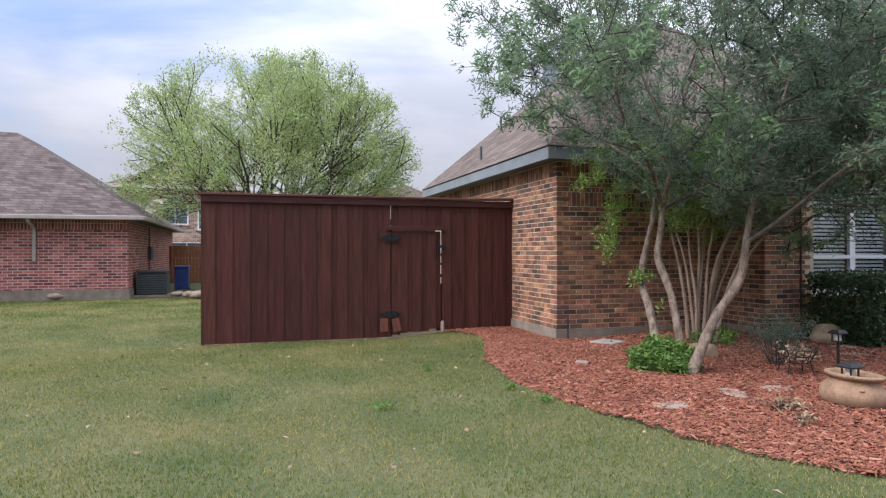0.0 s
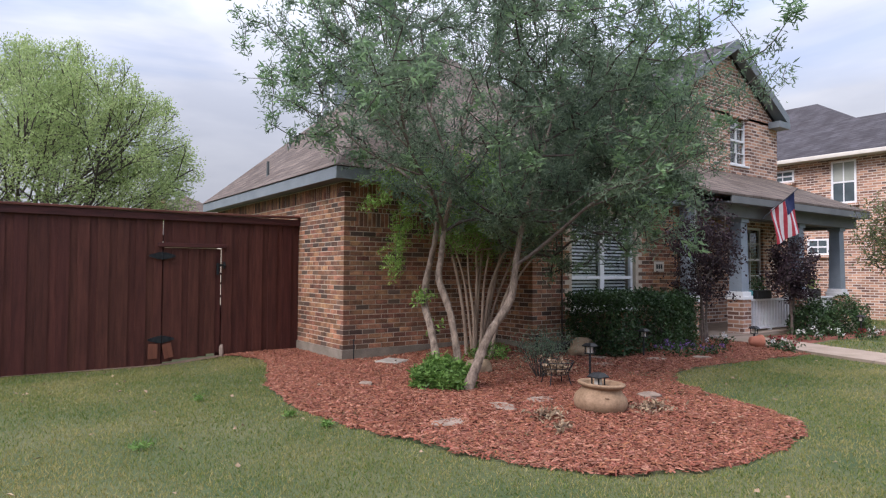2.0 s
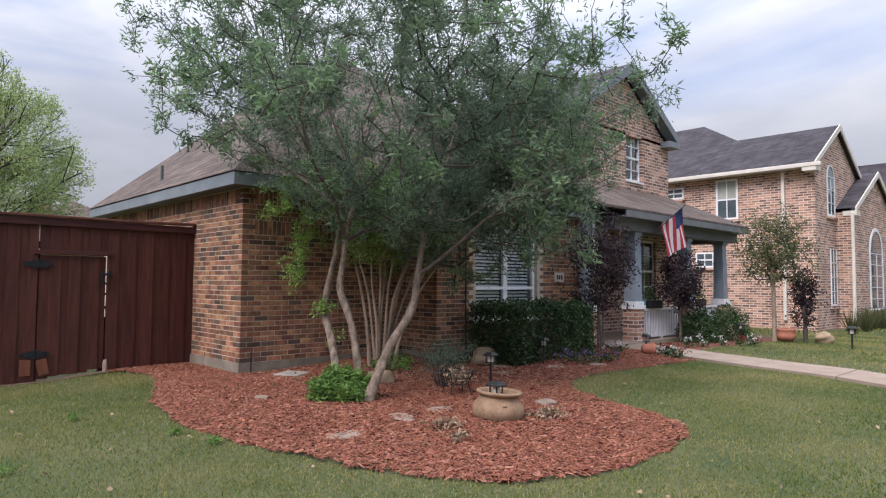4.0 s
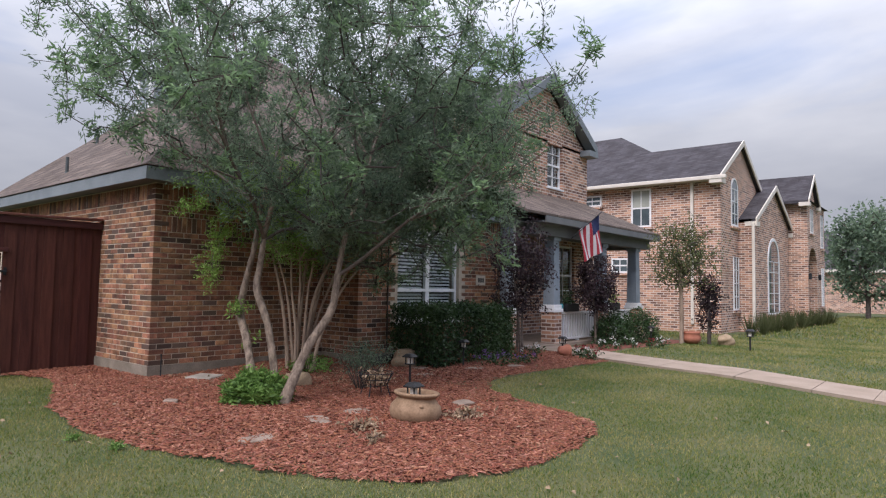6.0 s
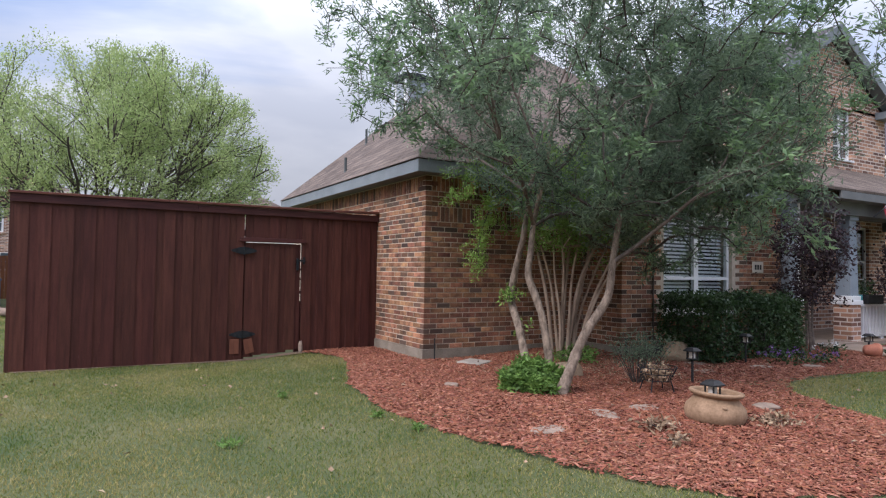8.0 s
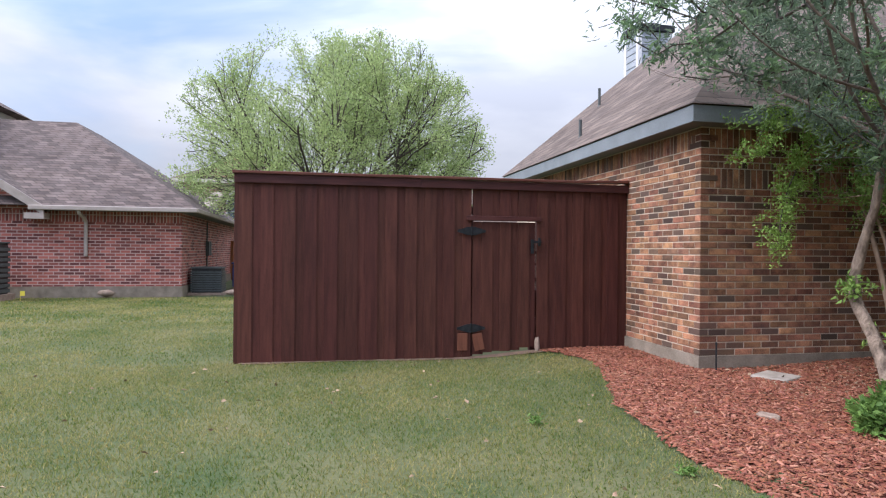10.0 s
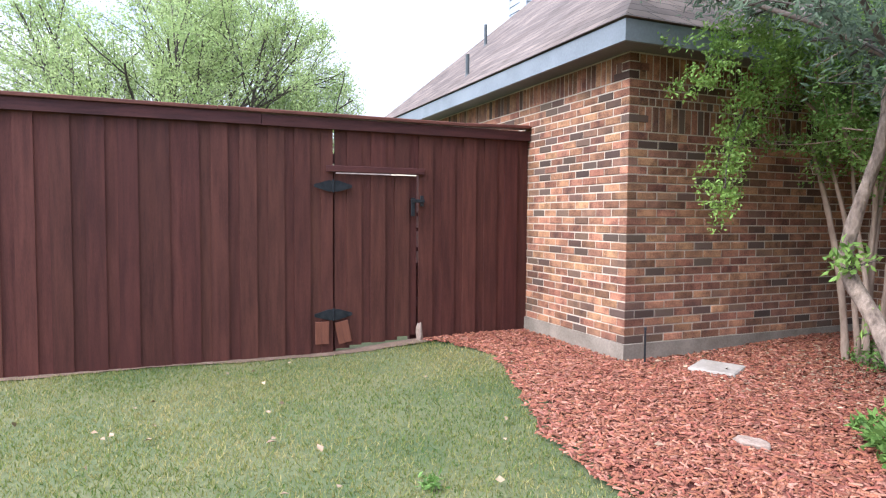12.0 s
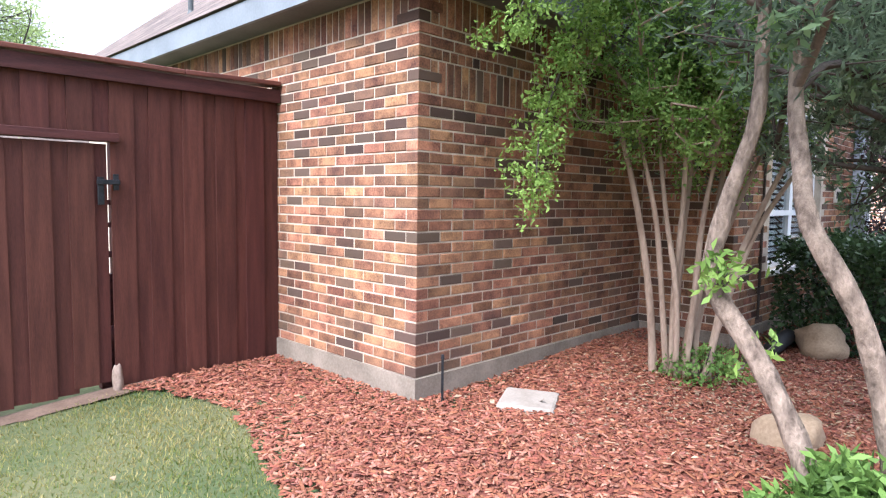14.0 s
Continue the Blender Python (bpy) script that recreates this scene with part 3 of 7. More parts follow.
def wing_roof(xr=4.5, y1=6.1, pitch=0.82):
    """Hipped to the front, with a gable end and rake at the back."""
    bm = bmesh.new()
    ze = 2.625
    zr, xe = ze + (xr - R0) * pitch, 2 * xr - R0
    A, B, C, D, E, F = [bm.verts.new(p) for p in ((R0, R0, ze), (R0, y1, ze), (xr, y1, zr), (xr, R0 + xr - R0, zr), (xe, R0, ze), (xe, y1, ze))]
    for f in ((A, D, C, B), (A, E, D), (E, F, C, D), (B, C, F), (A, B, F, E)):
        bm.faces.new(f)
    bmesh.ops.recalc_face_normals(bm, faces=bm.faces[:])
    return bm


tagged(part("roof_wing", wing_roof(), M_ROOF), "brown grey shingled roof over the wing, hipped at the front", "roof", kind="structure")
tagged(part("roof_front", hip(bmesh.new(), INX - 0.35, 7.3, FRONT - OVER, 6.0, 2.622, 2.4, 0.65), M_ROOF), "brown grey shingled hip roof over the front room", "roof", kind="structure")
fa = boxes((R0 + 0.02, R0 + 0.05, R0 + 0.02, 6.08, Z_SOF - 0.005, 2.612), (R0 + 0.05, INX - 0.3, R0 + 0.02, R0 + 0.05, Z_SOF - 0.005, 2.612),
           (INX - 0.33, INX - 0.3, FRONT - OVER + 0.02, R0 + 0.02, Z_SOF - 0.005, 2.612), (INX - 0.3, 7.25, FRONT - OVER + 0.02, FRONT - OVER + 0.05, Z_SOF - 0.005, 2.612))
tagged(part("trim_fascia", fa, M_TRIM), "blue grey painted fascia boards under the roof edge", "fascia", kind="structure")
so = boxes((R0 + 0.05, 0.005, R0 + 0.05, 6.08, Z_SOF, Z_SOF + 0.02), (0.005, INX - 0.3, R0 + 0.05, 0.005, Z_SOF, Z_SOF + 0.02), (INX - 0.3, INX + 0.005, FRONT - OVER + 0.05, 0.005, Z_SOF, Z_SOF + 0.02), (INX + 0.005, 7.2, FRONT - OVER + 0.05, FRONT + 0.005, Z_SOF, Z_SOF + 0.02))
tagged(part("ceiling_soffit", so, M_SOFFIT), "dark painted soffit under the eaves", "soffit", kind="structure")


def gable_roof(bm, xc, half, y0, y1, z_eave, z_top, t=0.12):
    """Two slopes; the ridge runs along y."""
    for s in (-1, 1):
        p = [(xc, z_top), (xc + s * half, z_eave), (xc + s * half, z_eave - t), (xc, z_top - t)]
        lo = [bm.verts.new((u, y0, z)) for u, z in p]
        hi = [bm.verts.new((u, y1, z)) for u, z in p]
        bm.faces.new(lo)
        bm.faces.new(hi[::-1])
        for i in range(4):
            bm.faces.new((lo[i], hi[i], hi[(i + 1) % 4], lo[(i + 1) % 4]))
    bmesh.ops.recalc_face_normals(bm, faces=bm.faces[:])
    return bm


def rake(name, xc, half, y, z_eave, z_top, material, parent=None, w=0.2, ret=0.5):
    """Painted boards along a gable's two edges, with boxed returns at the eaves."""
    bm = bmesh.new()
    for s in (-1, 1):
        p = [(xc, z_top + 0.02), (xc + s * (half + 0.02), z_eave + 0.02), (xc + s * (half + 0.02), z_eave - w), (xc, z_top - w - 0.03)]
        a = [bm.verts.new((u, y - 0.04, z)) for u, z in p]
        b = [bm.verts.new((u, y, z)) for u, z in p]
        bm.faces.new(a)
        bm.faces.new(b[::-1])
        for i in range(4):
            bm.faces.new((a[i], b[i], b[(i + 1) % 4], a[(i + 1) % 4]))
        x0, x1 = sorted((xc + s * (half - ret), xc + s * (half + 0.03)))
        box(bm, x0, x1, y - 0.05, y + 0.35, z_eave - w - 0.1, z_eave - w + 0.06)
    bmesh.ops.recalc_face_normals(bm, faces=bm.faces[:])
    return part(name, bm, material, parent)


tagged(part("roof_upper", gable_roof(bmesh.new(), 10.41, 2.41, 0.25, 8, 5.23, 6.76), M_ROOF_DARK), "dark shingled gable roof over the upper storey", "roof", kind="structure")
tagged(rake("trim_gable", 10.41, 2.41, 0.25, 5.23, 6.76, M_TRIM), "grey painted rake boards with boxed returns", "trim", kind="structure")
tagged(part("soffit_gable", prism([(8.02, 5.105), (10.41, 6.635), (12.8, 5.105), (12.8, 5.085), (10.41, 6.615), (8.02, 5.085)], "y", 0.252, 0.498), M_TRIM), "grey painted soffit under the gable overhang", "soffit", kind="structure")
tagged(part("roof_main", hip(bmesh.new(), 8.2, 13.2, 3.0, 12.4, 5.0, 2.5, 0.8), M_ROOF), "brown grey main hip roof", "roof", kind="structure")
pr = slab([(6.3, -1.55, 2.68), (12.95, -1.55, 2.68), (12.55, 0.5, 3.62), (6.3, 0.5, 3.62)], 0.05)
tagged(part("roof_porch", pr, M_ROOF), "low shingled porch roof", "roof", kind="structure")
pf = boxes((7.0, 12.92, -1.56, -1.52, 2.5, 2.63), (12.88, 12.92, -1.52, 0.5, 2.5, 2.63), (7.0, 12.85, -1.3, -1.05, 2.28, 2.5), (12.6, 12.85, -1.05, 0.5, 2.28, 2.5))
tagged(part("trim_porch", pf, M_SOFFIT), "grey painted porch beam and fascia", "trim", kind="structure")
tagged(part("ceiling_porch", boxes((6.9, 12.88, -1.52, 0.5, 2.5, 2.53)), M_SOFFIT), "dark porch ceiling", "ceiling", kind="structure")

# ---- fence and gate ----
FY = 1.53
FENCE_L = -4.66


def make_fence():
    f = thing("fence", (0, FY, 0), "tall dark red stained board fence with a cap rail", "fence")
    rng = random.Random(5)
    x, i = -0.005, 0
    gate = thing("gate", (-1.59, FY, 0), "dark red wooden gate closed in the fence with black iron hinges", "gate")
    while x > FENCE_L + 0.02:
        w = min(0.138 + rng.uniform(-0.006, 0.006), x - FENCE_L)
        # boards stand alternately behind and in front of one another
        proud = i % 2
        xa, xb = x - w, x
        top = 1.99
        mid = (xa + xb) / 2
        zb = float(ground_z(mid, FY)) - rng.uniform(0.0, 0.015)
        y1 = 0.02 + rng.uniform(-0.002, 0.002)
        spans = [(zb, top)]
        # daylight shows through a slit on the hinge side
        if xa < -1.986 < xb:
            xa, xb = (xa, -1.9888) if mid <= -1.99 else (-1.987, xb)
        if -1.99 < mid < -1.185:
            spans = [(1.544, top)]
            bm = boxes((max(xa, -1.98) + 1.59, min(xb, -1.195) + 1.59, -0.02 - 0.013 * proud + y1, -0.002 - 0.013 * proud + y1, zb + 0.035 + rng.uniform(0, 0.03), 1.532))
            part("board", bm, M_FENCE, gate)
        for z0, z1 in spans:
            part("board", boxes((xa, xb, -0.02 - 0.013 * proud + y1, -0.002 - 0.013 * proud + y1, z0, z1)), M_FENCE, f)
        x -= w - (0.028 if proud else 0.02)
        i += 1
    part("trim_board", bevelled(boxes((FENCE_L, -2.6, -0.047, -0.024, 1.915, 2.012)), 0.003), M_FENCE_TRIM, f)
    part("trim_board", bevelled(boxes((-2.598, -0.0, -0.046, -0.023, 1.913, 2.008)), 0.003), M_FENCE_TRIM, f)
    # the cap boards butt end to end; the last one has warped and lifted towards the wall
    for x0, x1, dz, tilt in ((FENCE_L - 0.02, -2.95, 0.0, 0.0), (-2.947, -0.72, 0.004, 0.001), (-0.717, -0.008, 0.004, -0.026)):
        cap = part("cap_rail", bevelled(boxes((0, x1 - x0, -0.066, 0.085, 2.014, 2.046)), 0.006), M_FENCE_CAP, f)
        cap.location, cap.rotation_euler = (x0, 0, dz), (0, 0, 0)
        if tilt:
            cap.rotation_euler = (0, tilt, 0)
            cap.location = (x0 - 2.03 * math.sin(tilt), 0, dz)
    # unseen post and strips added to block daylight in parts of the latch-side slit
    part("post", boxes((-1.235, -1.145, 0.064, 0.124, -0.4, 0.72)), M_FENCE_TRIM, f)
    for z0, z1 in ((0.83, 0.87), (1.02, 1.05), (1.16, 1.19)):
        part("batten", boxes((-1.25, -1.13, 0.024, 0.04, z0, z1)), M_FENCE_TRIM, f)
    # another added post, unseen, shuts out daylight along the hinge-side slit
    part("post", boxes((-2.035, -1.945, 0.064, 0.124, -0.4, 1.55)), M_FENCE_TRIM, f)
    part("rail", boxes((FENCE_L, -0.0, 0.024, 0.062, 0.3, 0.39)), M_FENCE_TRIM, f)
    part("rail", boxes((FENCE_L, -0.0, 0.024, 0.062, 1.62, 1.71)), M_FENCE_TRIM, f)
    for px in (-0.06, -1.12, -2.06, -3.4, -4.6):
        part("post", boxes((px - 0.03, px + 0.03, 0.064, 0.124, -0.4, 2.01)), M_FENCE_TRIM, f)
    return f, gate


FENCE, GATE = make_fence()

# ---- trees ----


def tubes(edges, sides=6):
    """Tapered tubes for (p, q, rp, rq) rows, as arrays."""
    P = np.array([e[0] for e in edges], float)
    Q = np.array([e[1] for e in edges], float)
    rp, rq = np.array([e[2] for e in edges]), np.array([e[3] for e in edges])
    d = Q - P
    d /= np.linalg.norm(d, axis=1, keepdims=True) + 1e-9
    ref = np.where(np.abs(d[:, 2:3]) > 0.9, [[1.0, 0, 0]], [[0, 0, 1.0]])
    a = np.cross(d, ref)
    a /= np.linalg.norm(a, axis=1, keepdims=True) + 1e-9
    b = np.cross(d, a)
    ang = np.arange(sides) * 2 * np.pi / sides
    ring = a[:, None] * np.cos(ang)[None, :, None] + b[:, None] * np.sin(ang)[None, :, None]
    lo = P[:, None] + ring * rp[:, None, None]
    hi = (Q + d * (rq * 0.3)[:, None])[:, None] + ring * rq[:, None, None]
    v = np.concatenate([lo, hi], 1).reshape(-1, 3)
    base = np.arange(len(edges))[:, None] * 2 * sides
    i = np.arange(sides)[None]
    j = (i + 1) % sides
    q = np.stack([base + i, base + j, base + sides + j, base + sides + i], 2).reshape(-1, 4)
    return v, q


def limb_tube(points, radii, sides=12, seed=1, rough=0.085):
    """One continuous gnarled limb through the points."""
    rng = np.random.default_rng(seed)
    pts, rad = [Vector(p) for p in points], list(radii)
    fine, fr = [], []
    for i in range(len(pts) - 1):
        p0, p1, p2, p3 = pts[max(i - 1, 0)], pts[i], pts[i + 1], pts[min(i + 2, len(pts) - 1)]
        k = max(2, int((p2 - p1).length / 0.07))
        for s in range(k):
            t = s / k
            fine.append(0.5 * ((2 * p1) + (p2 - p0) * t + (2 * p0 - 5 * p1 + 4 * p2 - p3) * t * t + (3 * p1 - p0 - 3 * p2 + p3) * t ** 3))
            fr.append(rad[i] + (rad[i + 1] - rad[i]) * t)
    fine.append(pts[-1])
    fr.append(rad[-1])
    v, q = [], []
    for i, (p, r) in enumerate(zip(fine, fr)):
        d = (fine[min(i + 1, len(fine) - 1)] - fine[max(i - 1, 0)]).normalized()
        a = d.cross(Vector((0.3, 1, 0.1))).normalized()
        b = d.cross(a)
        lump = 1 + rng.normal(0, rough * 0.6)
        for k in range(sides):
            ang = 2 * math.pi * k / sides
            rr = r * lump * (1 + rough * math.sin(3 * ang + i * 0.21) + rng.normal(0, rough * 0.35))
            v.append(p + a * (math.cos(ang) * rr) + b * (math.sin(ang) * rr))
        if i:
            for k in range(sides):
                n = (k + 1) % sides
                q.append(((i - 1) * sides + k, (i - 1) * sides + n, i * sides + n, i * sides + k))
    q.append(tuple(range(sides))[::-1])
    q.append(tuple(range((len(fine) - 1) * sides, len(fine) * sides)))
    return [tuple(p) for p in v], q, fine


def leaves(centres, per, spread, length, width, rng, droop=0.3, flat=0.0, axes=None):
    """Folded four-cornered leaves round the given places; axes are the twigs' directions."""
    C = np.repeat(np.asarray(centres, float), per, 0)
    n = len(C)
    C = C + rng.normal(0, 1, (n, 3)) * spread
    d = rng.normal(0, 1, (n, 3))
    if axes is not None:
        d = d * 0.62 + np.repeat(axes, per, 0)
    d[:, 2] = d[:, 2] * (1 - flat) - droop
    d /= np.linalg.norm(d, axis=1, keepdims=True)
    s = np.cross(d, rng.normal(0, 1, (n, 3)) * (1 - 0.6 * flat) + np.array([0, 0, flat]))
    s /= np.linalg.norm(s, axis=1, keepdims=True) + 1e-9
    up = np.cross(s, d)
    L = length * rng.uniform(0.6, 1.25, (n, 1))
    W = width * rng.uniform(0.7, 1.2, (n, 1))
    v = np.stack([C, C + d * L * 0.45 + s * W * 0.5 + up * W * 0.18, C + d * L - up * L * 0.12, C + d * L * 0.45 - s * W * 0.5 + up * W * 0.18], 1).reshape(-1, 3)
    q = np.arange(n * 4).reshape(n, 4)
    return v, q


def branch_out(nodes, targets, seg, rng, wander=0.12, rise=0.5):
    """Joins every target to the nearest branch so far; returns nodes, parents and the twig ends."""
    pos = [np.array(p, float) for p in nodes]
    parent = [-1] * len(pos)
    arr = np.zeros((len(pos) + len(targets) * 14, 3))
    arr[:len(pos)] = pos
    cnt = len(pos)
    ends = []
    for T in targets:
        d = arr[:cnt] - T
        dist = np.sqrt((d * d).sum(1)) + rise * np.maximum(0, d[:, 2])
        k = int(dist.argmin())
        p = arr[k].copy()
        L = np.linalg.norm(T - p)
        steps = min(13, max(1, int(L / seg)))
        last = k
        side = rng.normal(0, wander, 3) * L
        for i in range(1, steps + 1):
            t = i / steps
            arr[cnt] = p + (T - p) * t + side * math.sin(t * math.pi) + np.array([0, 0, 0.06 * L * math.sin(t * math.pi)])
            parent.append(last)
            last = cnt
            cnt += 1
        ends.append(last)
    return arr[:cnt], parent, ends


def branch_mesh(arr, parent, ends, tip, power, roots):
    load = np.zeros(len(arr))
    load[ends] += 1
    for i in range(len(arr) - 1, -1, -1):
        if parent[i] >= 0:
            load[parent[i]] += load[i]
    r = np.minimum(tip * np.maximum(load, 1) ** power, 5.5 * tip if tip < 0.01 else 12 * tip)
    return [(arr[parent[i]], arr[i], min(r[parent[i]], r[i] * 1.5), r[i]) for i in range(roots, len(arr)) if parent[i] >= 0]


def crown_points(n, centre, radii, rng, shell=0.35, low=None, lumps=1.0):
    out = []
    while len(out) < n:
        p = rng.normal(0, 1, 3)
        p /= np.linalg.norm(p)
        p *= rng.uniform(shell, 1.0) ** 0.6
        lump = 1 + lumps * (0.16 * math.sin(5 * math.atan2(p[1], p[0]) + 2) + 0.1 * math.sin(7 * p[2] + 3 * p[0]))
        q = np.array(centre) + p * np.array(radii) * lump
        if low is None or q[2] > low(q):
            out.append(q)
    out.sort(key=lambda q: (q[0] - centre[0]) ** 2 + (q[1] - centre[1]) ** 2 + (q[2] - centre[2] + radii[2]) ** 2)
    return out


def scaffold(starts, inside, rng, wander=0.16, lift=0.05, forks=3, levels=1):
    """Main limbs and their forks as rows (p, q, rp, rq); starts are (place, direction, length, radius)."""
    rows = []
    todo = [(np.array(p, float), np.array(d, float) / np.linalg.norm(d), ln, r, levels) for p, d, ln, r in starts]
    while todo:
        p, d, ln, r, lv = todo.pop()
        k = max(4, int(ln / 0.16))
        for i in range(k):
            d = d + rng.normal(0, wander, 3) * 0.5 + np.array([0, 0, lift])
            d /= np.linalg.norm(d)
            q = p + d * (ln / k)
            if not inside(q):
                break
            r0, r1 = r * (1 - 0.72 * i / k), r * (1 - 0.72 * (i + 1) / k)
            rows.append((p, q, r0, r1))
            if lv and i > k * 0.2 and rng.uniform() < forks / (k * 0.8):
                side = np.cross(d, rng.normal(0, 1, 3))
                side /= np.linalg.norm(side) + 1e-9
                e = d + side * rng.uniform(0.5, 1.0) + np.array([0, 0, lift * 2])
                todo.append((q, e / np.linalg.norm(e), ln * rng.uniform(0.4, 0.65), r1 * 0.72, lv - 1))
            p = q
    return rows


def tree(name, at, limbs, crown, n, seg, leaf, mats, label, tip=0.004, power=0.42, seed=1, low=None, shell=0.35, category="tree", along=2, lumps=1.0, sprays=None, lobes=(), mains=(), clump=None, rise=0.5, wander=0.12, lift=0.05, levels=1, axial=False):
    """limbs: (points, radii) rows; crown: (centre, radii); leaf: (per, spread, length, width, droop)."""
    rng = np.random.default_rng(seed)
    t = thing(name, at, label, category)
    nodes = []
    for k, (pts, rad) in enumerate(limbs):
        v, q, fine = limb_tube(pts, rad, seed=seed + k)
        raw("trunk", v, q, mats[0], t, True)
        up = [p for p in fine if p.z > 0.45 * max(z.z for z in fine)]
        nodes += [tuple(p) for p in up[::3]] + [tuple(fine[-1])]
    targets = crown_points(n, *crown, rng, shell, low, lumps)
    for k, c, r in lobes:
        targets += crown_points(k, c, r, rng, 0.1)
    if clump:
        # foliage gathers in clumps, with gaps between them
        freq, limit = clump
        targets = [p for p in targets if noise.noise(Vector(p) * freq + Vector((seed, 0, 0))) > limit]
    if mains:
        def inside(p):
            e = (p - np.array(crown[0])) / (np.array(crown[1]) * 0.93)
            return (e * e).sum() < 1 or p[2] < crown[0][2]
        rows = scaffold(mains, inside, rng, lift=lift, forks=4, levels=levels)
        v, q = tubes(rows, 7)
        tagged(smooth(fastmesh("limb_work", v, q, M_BARK_LIMB if len(limbs) > 1 else mats[1], t)), kind="stuff")
        nodes = nodes + [tuple(r[1]) for r in rows if r[3] < 0.6 * mains[0][3]]
    arr, parent, ends = branch_out(nodes, targets, seg, rng, wander, rise)
    v, q = tubes(branch_mesh(arr, parent, ends, tip, power, len(nodes)), 5)
    tagged(smooth(fastmesh("branchwork", v, q, mats[1], t)), kind="stuff")
    places = [arr[e] for e in ends]
    for e in ends:
        k = e
        for _ in range(along):
            k = parent[k]
            if k < 0:
                break
            places.append(arr[k])
    per, spread, length, width, droop = leaf
    axes = None
    if axial:
        base = np.array([arr[parent[e]] if parent[e] >= 0 else arr[e] for e in ends])
        axes = arr[ends] - base
        axes /= np.linalg.norm(axes, axis=1, keepdims=True) + 1e-9
        axes = np.concatenate([axes, np.zeros((len(places) - len(ends), 3))])
    v, q = leaves(places, per, spread, length, width, rng, droop, axes=axes)
    fastmesh("crown", v, q, mats[2], t)
    if sprays:
        # star-shaped tufts of larger leaves; their brighter colour paints light on the crown's outside
        far = sorted(ends, key=lambda e: -np.linalg.norm((arr[e] - np.array(crown[0])) / np.array(crown[1])))[:int(len(ends) * 0.5)]
        pick = [arr[far[k]] for k in rng.integers(0, len(far), sprays)]
        v, q = leaves(pick, 26, 0.045, length * 1.3, width * 1.5, rng, 0.0, 0.3)
        fastmesh("lit_tuft_leaves", v, q, M_LEAF_TUFT, t)
    return t


# many-stemmed narrow-leaved tree in the bed; its crown clears the wall, the eaves and the roof
def willow_low(q):
    near_wall = 0.75 * min(1.0, max(0.0, (q[1] + 1.5) / 0.5)) if q[0] < 1.1 else 0.0
    low = 1.75 + 0.5 * max(0.0, 0.3 - q[0]) + near_wall - 0.55 * min(1.0, max(0.0, (q[0] - 1.3) / 0.8))
    roof = 2.75 + 0.8 * (q[1] + 0.36) if q[1] > -0.5 else 0.0
    return max(low, roof)


WT = (0.2, -2.15, 0)
tree("tree", WT, [
    ([(-0.12, 0.0, -0.05), (-0.09, 0.1, 0.26), (-0.03, 0.3, 0.6), (0.02, 0.51, 0.89), (0.05, 0.48, 1.2), (0.08, 0.38, 1.6), (0.16, 0.4, 2.05), (0.3, 0.42, 2.5)], [0.058, 0.048, 0.043, 0.042, 0.034, 0.03, 0.025, 0.017]),
    ([(-0.02, -0.22, -0.05), (0.0, -0.17, 0.3), (-0.02, -0.06, 0.78), (-0.04, 0.13, 1.15), (0.02, 0.18, 1.34), (0.12, 0.25, 1.75), (0.2, 0.2, 2.2), (0.25, 0.12, 2.7)], [0.05, 0.04, 0.036, 0.039, 0.033, 0.028, 0.024, 0.016]),
    ([(-0.14, -0.47, -0.05), (0.0, -0.46, 0.2), (0.22, -0.44, 0.56), (0.45, -0.52, 0.93), (0.5, -0.54, 1.28), (0.62, -0.5, 1.7), (0.9, -0.4, 2.2)], [0.066, 0.052, 0.045, 0.039, 0.035, 0.031, 0.02]),
], ((0.7, 0.15, 3.25), (3.0, 2.65, 2.05)), 2700, 0.2, (13, 0.055, 0.072, 0.0165, 0.12), (M_BARK, M_TWIG, M_LEAF),
     "many-stemmed tree with pale bark and narrow grey green leaves", tip=0.0034, power=0.3, seed=4, low=lambda q: willow_low(q + np.array(WT)), shell=0.3, along=2, sprays=620,
     lobes=((150, (2.0, 0.2, 2.05), (1.0, 0.7, 0.75)), (200, (2.3, 0.3, 2.9), (1.0, 1.0, 0.85)), (260, (2.1, -0.2, 3.3), (1.4, 1.2, 1.3)), (260, (0.9, -0.3, 2.3), (1.5, 0.9, 0.65)), (220, (2.9, -0.5, 2.7), (0.9, 0.9, 1.1))), clump=(1.3, -0.3), wander=0.07, rise=0.9, axial=True, levels=2,
     mains=[((0.16, 0.4, 2.05), (-0.6, 0.3, 0.9), 2.6, 0.017), ((0.16, 0.4, 2.05), (-0.35, 1.0, 0.8), 2.5, 0.021), ((0.3, 0.42, 2.5), (-0.1, 0.2, 1.0), 2.0, 0.017),
            ((0.1, 0.24, 1.7), (-0.6, -0.55, 0.75), 2.5, 0.021), ((0.2, 0.2, 2.2), (0.3, -0.75, 0.8), 2.4, 0.017), ((0.25, 0.12, 2.7), (0.2, 0.0, 1.0), 1.8, 0.017),
            ((0.5, -0.54, 1.3), (0.8, -0.45, 0.75), 2.6, 0.022), ((0.62, -0.5, 1.7), (0.9, 0.3, 0.7), 2.6, 0.022), ((0.9, -0.4, 2.2), (0.6, 0.1, 1.0), 2.2, 0.022), ((0.3, 0.42, 2.5), (0.8, 0.7, 0.8), 2.4, 0.017)])

